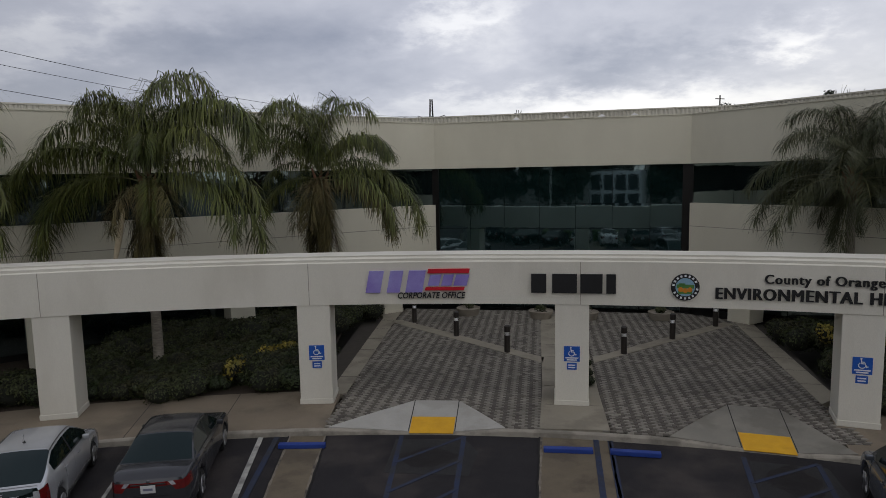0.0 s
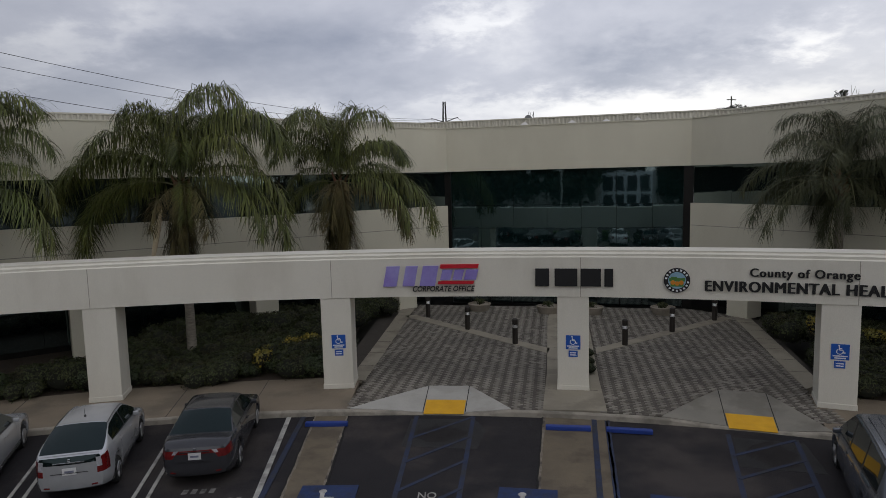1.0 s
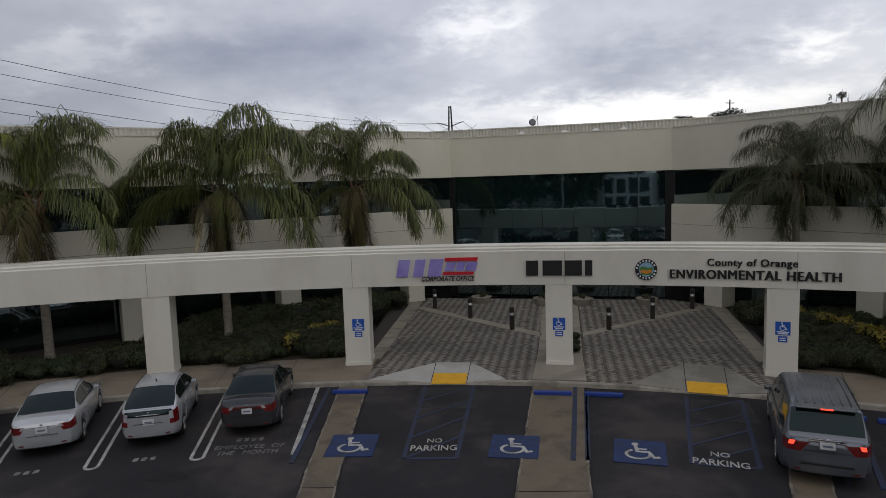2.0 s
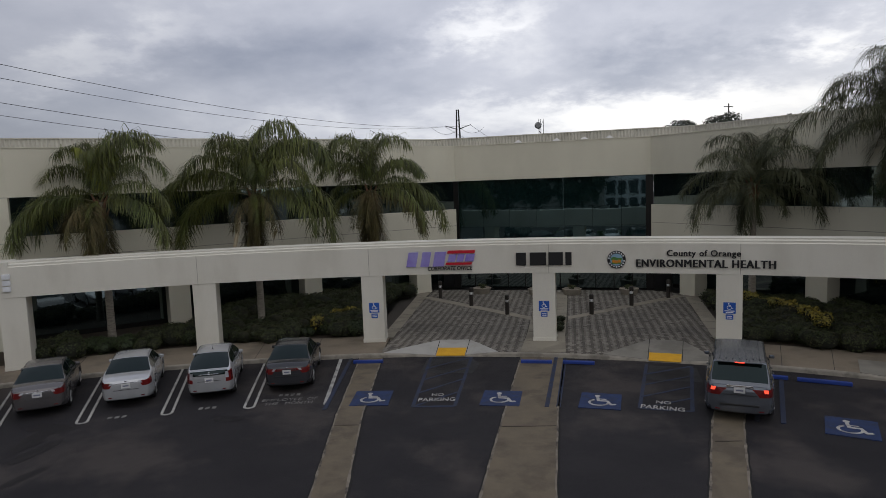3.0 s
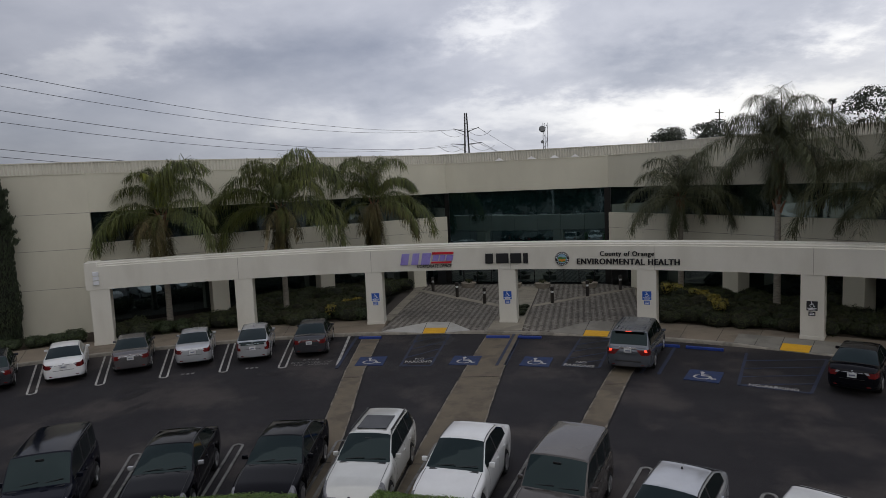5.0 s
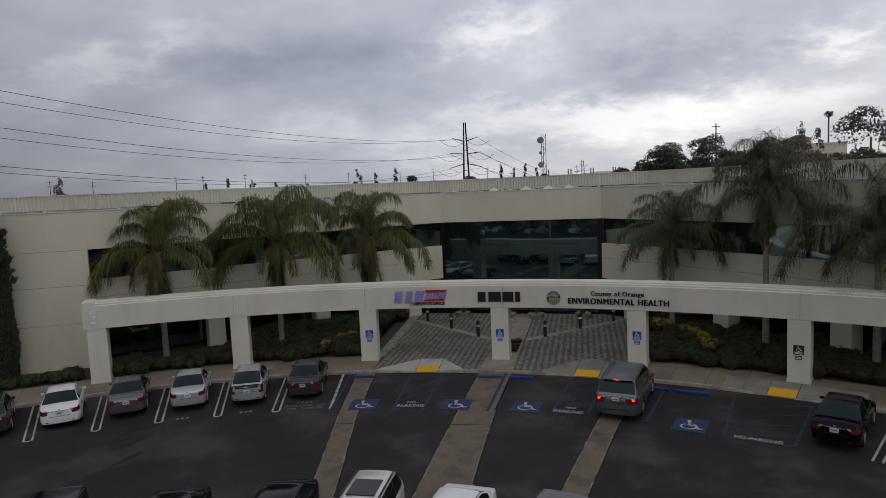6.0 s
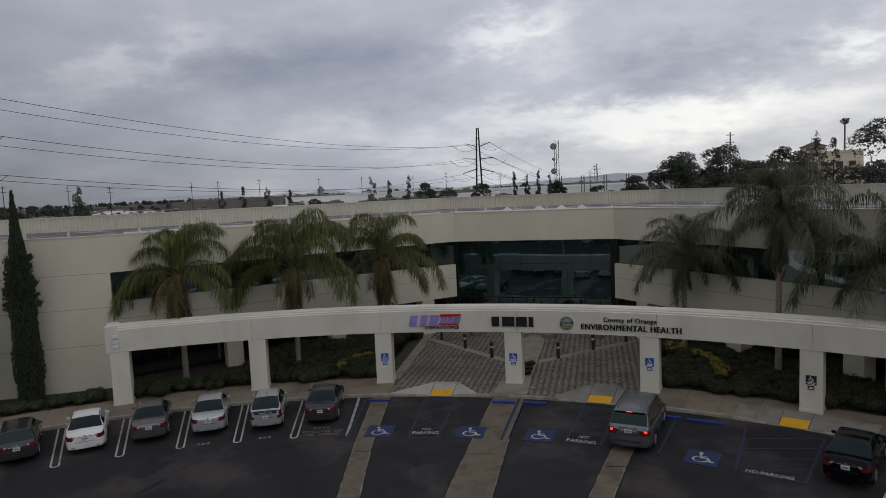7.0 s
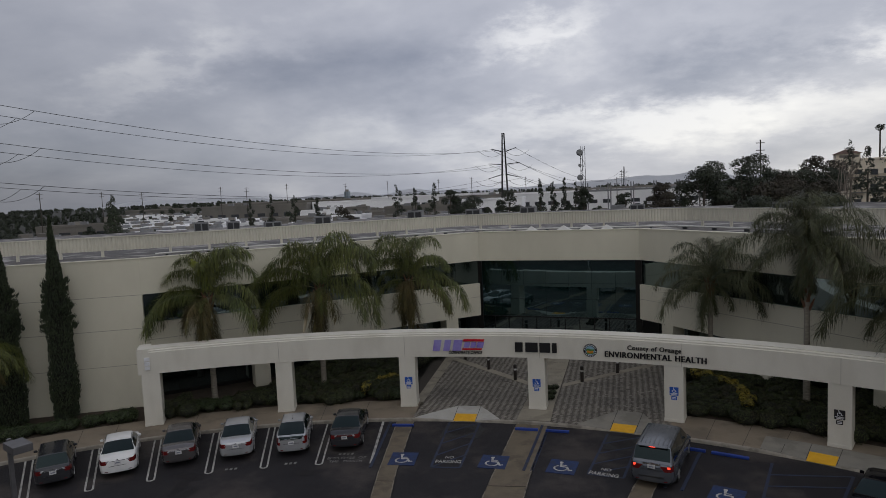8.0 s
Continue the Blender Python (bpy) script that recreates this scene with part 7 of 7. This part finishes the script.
HOUSES = [(-157, 192, 24, 12, 4.4, 20, "far_wall"), (-84, 118, 14, 12, 2.9, 12, "far_white"), (-95, 150, 20, 16, 3.2, 12, "far_white"), (-70, 142, 15, 14, 3.2, 10, "far_white"), (-107, 190, 22, 18, 3.3, 14, "far_white"),
          (-58, 170, 20, 16, 3.6, 8, "far_white"), (-76, 212, 30, 20, 3.8, 6, "far_wall"), (-132, 290, 50, 26, 7.0, 10, "far_grey"), (-82, 305, 50, 22, 7.0, 4, "far_white"), (-36, 210, 24, 18, 5.6, 0, "far_grey"),
          (-16, 246, 30, 16, 6.2, -4, "far_white"), (36, 286, 90, 20, 7.2, -6, "far_white"), (22, 126, 9, 7, 4.6, -6, "far_wall"), (-22, 300, 40, 20, 7, 0, "far_wall"), (-40, 116, 14, 10, 4.6, 8, "far_grey"),
          (-60, 400, 80, 30, 7.6, 2, "far_white"), (-160, 420, 100, 40, 7.6, 10, "far_wall"), (60, 430, 90, 30, 7.6, -4, "far_wall"), (-118, 128, 13, 10, 3.6, 16, "far_wall")]
for i, (x, y, w, d, h, turn, roof) in enumerate(HOUSES):
    warehouse(x, y, w, d, h, turn, roof, i)
hr = random.Random(77)
# a stretch of low white roofs close together
for row in range(9):
    dist = 158 * 1.14 ** row
    for col in range(4):
        f = -0.68 + 0.065 * (col + 0.5) + hr.uniform(-0.012, 0.012)
        warehouse(f * dist, dist - 17, 0.060 * dist * hr.uniform(0.8, 1.0), hr.uniform(14, 20), hr.uniform(2.6, 3.6), hr.uniform(6, 16), "far_white", 300 + 10 * row + col, False)
for i in range(80):
    y = hr.uniform(110, 420)
    x = hr.uniform(-0.74, -0.12) * y
    if -0.70 < x / (y + 17) < -0.40 and y < 330:
        continue
    warehouse(x, y, hr.uniform(6, 15), hr.uniform(6, 12), hr.uniform(2.6, 4.6) + (0.8 if y > 250 else 0), hr.uniform(-10, 25), hr.choice(["far_white", "far_grey", "far_wall", "far_white", "far_white"]), 200 + i, False)
for i in range(46):
    y = hr.uniform(420, 1500)
    x = hr.uniform(-0.62, 0.25) * y
    warehouse(x, y, hr.uniform(30, 80), hr.uniform(20, 40), hr.uniform(4, 6.5), hr.uniform(-15, 15), hr.choice(["far_white", "far_grey", "far_wall"]), 100 + i, False)

# pale office block behind the far trees, mirrored in the windows
block = tagged(new("office_block"), "pale office block with dark bays across the lot", "building")
bm = bmesh.new()
box(bm, (9, 9, 7.0), (0, 0, 3.5))
part("wall", bm, M["far_white"], block)
for k in range(4):
    for z in (1.6, 4.9):
        bm = bmesh.new()
        box(bm, (1.75, 0.2, 2.7), (-3.3 + 2.2 * k, 4.52, z))
        part("window", bm, M["far_glass"], block)
block.matrix_world = pose(-7.0, -62, -0.4)

# the cream apartment house beyond the trees
def slab_part(name, size, at, mat, parent, label=""):
    bm = bmesh.new()
    box(bm, size, at)
    return part(name, bm, mat, parent, label)


M["cream"] = surface("cream_stucco", (0.72, 0.65, 0.53), (0.64, 0.57, 0.46), 0.3, 0.9, 0.1, 6)
apt = tagged(new("apartment_house"), "three-storey cream stucco apartment house with balconies", "building")
slab_part("wall", (13.2, 9, 17.6), (0, 0, 8.8), M["cream"], apt)
slab_part("cornice", (13.6, 9.4, 0.45), (0, 0, 17.75), M["cream"], apt)
tower = slab_part("roof_room", (5.0, 5.0, 1.3), (-3.7, -1.6, 18.6), M["cream"], apt)
slab_part("window", (1.9, 0.12, 0.6), (-4.6, -4.12, 18.6), M["far_wall"], tower, "pale attic window")
slab_part("window", (1.5, 0.12, 0.6), (-2.3, -4.12, 18.6), M["far_wall"], tower, "pale attic window")
bm = bmesh.new()
r = bmesh.ops.create_cone(bm, cap_ends=True, segments=4, radius1=4.2, radius2=0.5, depth=1.1)
bmesh.ops.rotate(bm, verts=r["verts"], matrix=Matrix.Rotation(radians(45), 3, "Z"), cent=(0, 0, 0))
bmesh.ops.translate(bm, verts=r["verts"], vec=(-3.7, -1.6, 19.8))
part("roof", bm, M["tile"], apt, "brown tiled hip roof")
for k, wx in enumerate((-5.0, -1.7, 1.6, 4.3)):
    for j in range(4):
        z = 4.0 + 3.55 * j
        wdw = slab_part("window", (1.5, 0.14, 1.3), (wx, -4.5, z), M["far_glass"], apt, "dark recessed window")
        slab_part("sill", (1.8, 0.34, 0.14), (wx, -4.6, z - 0.75), M["far_wall"], wdw)
        slab_part("head", (1.8, 0.24, 0.16), (wx, -4.58, z + 0.74), M["cream"], wdw)
for k, wx in enumerate((-1.7, 3.9)):
    for j in range(3):
        z = 6.3 + 3.55 * j
        bal = slab_part("balcony", (3.4, 1.4, 0.18), (wx, -5.2, z), M["far_grey"], apt)
        slab_part("railing", (3.4, 0.08, 0.75), (wx, -5.86, z + 0.46), M["tan"], bal, "tan balcony front")
slab_part("pier", (0.7, 1.3, 15.2), (6.1, -5.1, 7.6), M["cream"], apt, "pale balcony pier")
apt.matrix_world = pose(73.9, 135.0, -0.6, 0, 0, -16) @ Matrix.Scale(0.88, 4)

# two towers on the horizon and the hills
for x, y, w, h in ((-268, 900, 6, 20), (-290, 930, 14, 10)):
    b = tagged(new("office_tower"), "distant glass office tower with haze in its bluish colour", "building", "distant buildings")
    bm = bmesh.new()
    box(bm, (w, 12, h), (0, 0, h / 2))
    # the wall's bluish tone has the far haze painted in
    part("wall", bm, surface("tower_glass_painted_haze", (0.22, 0.27, 0.31), (0.18, 0.22, 0.26), 0.05, 0.5), b)
    bm = bmesh.new()
    box(bm, (w * 0.5, 6, 3), (0, 0, h + 1.5))
    part("roof_house", bm, M["far_wall"], b)
    b.matrix_world = pose(x, y, -0.6)
# haze of the distance is put into the pale bluish grey of the hills
M["hill"] = surface("hills_painted_haze", (0.40, 0.415, 0.44), (0.45, 0.46, 0.48), 0.004, 1.0, 0, 0.05)
vs, fs = [], []
nx = 160
for row, (yy, base) in enumerate(((3300, 0.0), (3700, 1.0), (4300, 0.0))):
    for i in range(nx + 1):
        x = -2500 + 5000 * i / nx
        hgt = 26 + 34 * noise.noise(Vector((x * 0.0016, 2.3, 0))) + 30 * noise.noise(Vector((x * 0.005, 7.1, 0))) + 18 * math.exp(-((x - 560) / 330) ** 2) + 14 * math.exp(-((x - 1000) / 200) ** 2)
        vs.append((x, yy, -1.0 + base * max(hgt, 12)))
for r0 in range(2):
    for i in range(nx):
        o = r0 * (nx + 1) + i
        fs.append((o, o + 1, o + nx + 2, o + nx + 1))
tagged(raw("hills", vs, fs, M["hill"], smooth=True), "low hills on the horizon with grey haze painted into their colour", "hills", kind="structure")

# far woods: joined clumps that nobody could count
wr = np.random.RandomState(12)
for count, y0, y1, leaf, total, smin, smax in ((210, 100, 230, 0.40, 60000, 0.7, 1.5), (240, 120, 330, 0.5, 70000, 0.9, 2.2), (520, 320, 900, 0.9, 80000, 1.3, 2.9), (800, 880, 2900, 2.0, 70000, 2.6, 5.6)):
    wood = []
    for i in range(count):
        y = wr.uniform(y0, y1)
        x = wr.uniform(-1.2, 0.42 if y > 230 else 0.12) * y
        s = wr.uniform(smin, smax)
        if y < 340 and -0.70 < x / (y + 17) < -0.41 and wr.rand() < 0.8:
            continue
        base = wr.uniform(1.6, 3.4) if y > 230 else wr.uniform(0.4, 2.4)
        top = base + s * 2.1
        wood.append((x, y, top / 2, s * 0.8, s * 0.8, top / 2))
    me = leaves_mesh("far_woods", total, blob_place(wood), leaf, M["leaf_tree"], 5)
    tagged(new("far_woods", me), "dark distant tree clumps among the buildings", "woods", kind="stuff").location.z = -0.6

# parked vehicles too far to tell apart
fr = random.Random(3)
vs, fs = [], []
for i in range(60):
    x, y = -62 + 3.0 * (i % 12) + fr.uniform(-0.3, 0.3), 66 + 9 * (i // 12)
    L, W, H = 4.4, 1.7, 1.4
    k = len(vs)
    for z, sx, sy in ((0.25, 1, 1), (0.85, 1, 1), (1.4, 0.8, 0.5)):
        vs += [(x - W / 2 * sx, y - L / 2 * sy, z), (x + W / 2 * sx, y - L / 2 * sy, z), (x + W / 2 * sx, y + L / 2 * sy, z), (x - W / 2 * sx, y + L / 2 * sy, z)]
    for b in (0, 4):
        for j in range(4):
            fs.append((k + b + j, k + b + (j + 1) % 4, k + b + 4 + (j + 1) % 4, k + b + 4 + j))
    fs.append((k + 8, k + 9, k + 10, k + 11))
M["far_cars"] = surface("mixed_far_paint", (0.24, 0.24, 0.25), None, 1, 0.4, island=0.9)
tagged(raw("far_parked_cars", vs, fs, M["far_cars"]), "rows of distant parked cars", "cars", kind="stuff").location.z = -0.6

# ------------------------------------------------------------ power line
M["steel"] = surface("weathered_steel", (0.035, 0.034, 0.034), None, 1, 0.7, metal=0.3)
M["wire"] = surface("black_wire", (0.02, 0.02, 0.022), None, 1, 0.6)
ARMS = ((29.2, 5.2, 1.5), (23.2, 6.4, 0.5), (17.2, 6.6, -1.6))


def pylon(x, y, turn, top=35.2):
    p = tagged(new("transmission_pylon"), "dark steel twin-pole transmission pylon with three arms", "pylon", "pylons")
    for sx in (-1, 1):
        bm = bmesh.new()
        d = Vector((sx * (0.35 - 1.5), 0, top))
        tube(bm, 0.42, 0.28, d.length, (0, 0, 0), 10)
        leg = part("pole", bm, M["steel"], p)
        leg.matrix_local = Matrix.Translation((sx * 0.925, 0, top / 2)) @ d.to_track_quat("Z", "Y").to_matrix().to_4x4()
    for z in (8, 16, 24, 31):
        bm = bmesh.new()
        box(bm, (2.0 - z / 26, 0.16, 0.16), (0, 0, z))
        part("brace", bm, M["steel"], p)
    for z, reach, drop in ARMS:
        for sx in (-1, 1):
            bm = bmesh.new()
            a, b = Vector((sx * 0.4, 0, z - drop)), Vector((sx * reach, 0, z))
            d = b - a
            tube(bm, 0.2, 0.12, d.length, (0, 0, 0), 8)
            arm = part("arm", bm, M["steel"], p)
            arm.matrix_local = Matrix.Translation((a + b) / 2) @ d.to_track_quat("Z", "Y").to_matrix().to_4x4()
    p.matrix_world = pose(x, y, -0.6, 0, 0, turn)
    return p


PYL = [(-82.0, 73.5, -35), (-8.5, 247, -10), (115, 826, 10)]
for x, y, turn in PYL:
    pylon(x, y, turn)


def wire(p, q, sag, r=0.05, n=36):
    cu = bpy.data.curves.new("wire", "CURVE")
    cu.dimensions, cu.bevel_depth, cu.bevel_resolution = "3D", r, 1
    sp = cu.splines.new("POLY")
    sp.points.add(n)
    for i in range(n + 1):
        t = i / n
        c = p.lerp(q, t)
        sp.points[i].co = (c.x, c.y, c.z - sag * 4 * t * (1 - t), 1)
    cu.materials.append(M["wire"])
    return tagged(new("power_wire", cu), "thin black power line wire", "wire", "power wires")


ends = [[(Matrix.Translation((x, y, -0.6)) @ Matrix.Rotation(radians(t), 4, "Z")) @ Vector((sx * reach, 0, z - 0.3)) for z, reach, _ in ARMS for sx in (-1, 1)] for x, y, t in PYL]
for a, b in zip(ends[0], ends[1]):
    wire(a, b, 4.6, 0.045)
for a, b in zip(ends[1], ends[2]):
    wire(a, b, 13.0, 0.07)
for a in ends[0]:
    wire(a, a + Vector((-160, -40, 4)), 6.0, 0.045)
# insulator strings and jumper loops at the near pylon
for k, a in enumerate(ends[0]):
    d = (ends[1][k] - a).normalized()
    wire(a + d * 7.5 - Vector((0, 0, 0.6)), a - Vector((4.0, 2.0, 0.2)), 2.6, 0.04, 14)
for k, a in enumerate(ends[1]):
    wire(a + Vector((-5, -4, -0.4)), a + Vector((5, 6, -0.6)), 2.4, 0.06, 14)

# wooden utility poles, mast and gantries
M["pole_wood"] = surface("pole_wood", (0.07, 0.06, 0.05), None, 1, 0.9)
for x, y, h in ((-144, 159, 17.8), (-172, 226, 18.8), (-138, 201, 17.2), (-141.6, 268, 19.6), (-114.5, 237, 18.4), (-118, 290, 20), (-86, 373, 21), (-58, 398, 21), (-0.5, 283, 18), (42, 281, 19), (46.8, 116, 19.9), (-30, 330, 20), (-100, 330, 20), (9, 210, 14), (30, 200, 15)):
    p = tagged(new("utility_pole"), "dark wooden utility pole with crossarms", "utility pole", "utility poles")
    bm = bmesh.new()
    tube(bm, 0.16, 0.11, h, (0, 0, h / 2), 8)
    part("pole", bm, M["pole_wood"], p)
    for dz in (0.6, 2.0):
        bm = bmesh.new()
        box(bm, (1.9, 0.12, 0.14), (0, 0, h - dz))
        part("crossarm", bm, M["pole_wood"], p)
    p.matrix_world = pose(x, y, -0.6, 0, 0, 20)
mast = tagged(new("radio_mast"), "grey lattice radio mast with dish antennas", "mast")
for k in range(3):
    u = radians(120 * k)
    bm = bmesh.new()
    tube(bm, 0.11, 0.08, 24.4, (0.75 * math.sin(u), 0.75 * math.cos(u), 12.2), 6)
    part("leg", bm, M["steel"], mast)
for k in range(16):
    u, w = radians(120 * k), radians(120 * (k + 1))
    a, b = Vector((0.75 * math.sin(u), 0.75 * math.cos(u), 1.5 * k)), Vector((0.75 * math.sin(w), 0.75 * math.cos(w), 1.5 * k + 1.5))
    d = b - a
    bm = bmesh.new()
    tube(bm, 0.06, 0.06, d.length, (0, 0, 0), 5)
    s = part("lattice_strut", bm, M["steel"], mast)
    s.matrix_local = Matrix.Translation((a + b) / 2) @ d.to_track_quat("Z", "Y").to_matrix().to_4x4()
for z, r in ((22.6, 1.0), (15.2, 0.9), (18.8, 0.5)):
    bm = bmesh.new()
    tube(bm, r, r * 0.8, 0.5, (-0.9, -0.9, z), 18, Matrix.Rotation(radians(80), 4, "X"))
    part("dish", bm, M["unit"], mast)
mast.matrix_world = pose(18, 182, -0.6)
for x in (20, 26, 32, 38, 44):
    g = tagged(new("substation_gantry"), "grey steel substation gantry", "gantry", "substation gantries")
    for sx in (-2.6, 2.6):
        bm = bmesh.new()
        box(bm, (0.28, 0.28, 13.2), (sx, 0, 6.6))
        part("post", bm, M["unit"], g)
    bm = bmesh.new()
    box(bm, (6.4, 0.35, 0.5), (0, 0, 11.2))
    part("crossbeam", bm, M["unit"], g)
    g.matrix_world = pose(x, 158 + (x % 5), -0.6)

# ------------------------------------------------------------ pavers of the plaza
def inside(x, y, poly):
    hit = False
    for (x0, y0), (x1, y1) in zip(poly, poly[1:] + poly[:1]):
        if (y0 > y) != (y1 > y) and x < x0 + (y - y0) / (y1 - y0) * (x1 - x0):
            hit = not hit
    return hit


FIELD = [(-3.05, 15.2), (-2.92, 17.9), (-2.30, 28.2), (-2.1, 29.9), (10.4, 27.9), (11.9, 26.5), (10.05, 16.6), (9.75, 14.0), (4.0, 14.3)]
PB, PD = 0.165, 0.1                     # one paver along and across
TILT = radians(7.4)


def paver_mesh(mat):
    w, d, t, c = PB / 2 - 0.005, PD / 2 - 0.005, 0.0, 0.006
    me = bpy.data.meshes.new("paver")
    top = [(-w + c, -d + c, 0), (w - c, -d + c, 0), (w - c, d - c, 0), (-w + c, d - c, 0)]
    low = [(-w, -d, -0.03), (w, -d, -0.03), (w, d, -0.03), (-w, d, -0.03)]
    me.from_pydata(top + low, [], [(0, 1, 2, 3)] + [(4 + i, 4 + (i + 1) % 4, (i + 1) % 4, i) for i in range(4)])
    me.materials.append(mat)
    return me


pm = [paver_mesh(M["paver_dark"]), paver_mesh(M["paver_light"])]
rest = ([], []), ([], [])
plaza = bpy.data.objects["plaza"]
count = 0
pr = random.Random(4)
ct, st = math.cos(TILT), math.sin(TILT)
for j in range(-20, 190):
    for i in range(-80, 90):
        u = (i + 0.5 * (j % 2)) * PB
        v = 13.0 + j * PD
        x, y = 3.2 + u * ct + (v - 15) * st, 15 - u * st + (v - 15) * ct
        if not inside(x, y, FIELD) or any(inside(x, y, p) for p in STRIPS.values()):
            continue
        a, r = math.degrees(math.atan2(x - CX, y - CY)), math.hypot(x - CX, y - CY)
        if r < KERB_R + 0.2:
            continue
        skip = False
        for l0, p0, p1, r0, rb, _ in RAMPS:
            if l0 < a < r0 and r < KERB_R + 0.15 + (rb - KERB_R - 0.15) * (1 - ramp_part(a)) + 0.04:
                skip = True
        if skip or any(abs(a - c) < 0.85 and 35.1 < r < 36.4 for c in COLS):
            continue
        light = 1 if (i % 2 == 0) else 0
        if pr.random() < 0.05:
            light = 1 - light
        z = Z_PAV + pr.uniform(-0.003, 0.002)
        # the stretch of the west half next to the kerb ramp is laid stone by stone
        if count < 300 and -2.4 < x < 2.3 and 16.9 < y < 18.6:
            ob = new("paver", pm[light])
            ob.parent = plaza
            ob.matrix_world = pose(x, y, z, 0, 0, -7.4)
            count += 1
            continue
        vs, fs = rest[light]
        k = len(vs)
        for p in pm[light].vertices:
            vs.append((x + p.co.x * ct + p.co.y * st, y - p.co.x * st + p.co.y * ct, z + p.co.z))
        fs += [tuple(k + q for q in f.vertices) for f in pm[light].polygons]
for light, (vs, fs) in enumerate(rest):
    ob = raw("paver_field", vs, fs, M["paver_light" if light else "paver_dark"], plaza)
    tagged(ob, "", "", "", "stuff")

# ------------------------------------------------------------ to true size
for ob in list(scene.objects):
    if ob.parent is None and ob.type not in ("CAMERA", "LIGHT"):
        ob.matrix_world = Matrix.Scale(UNIT, 4) @ ob.matrix_world
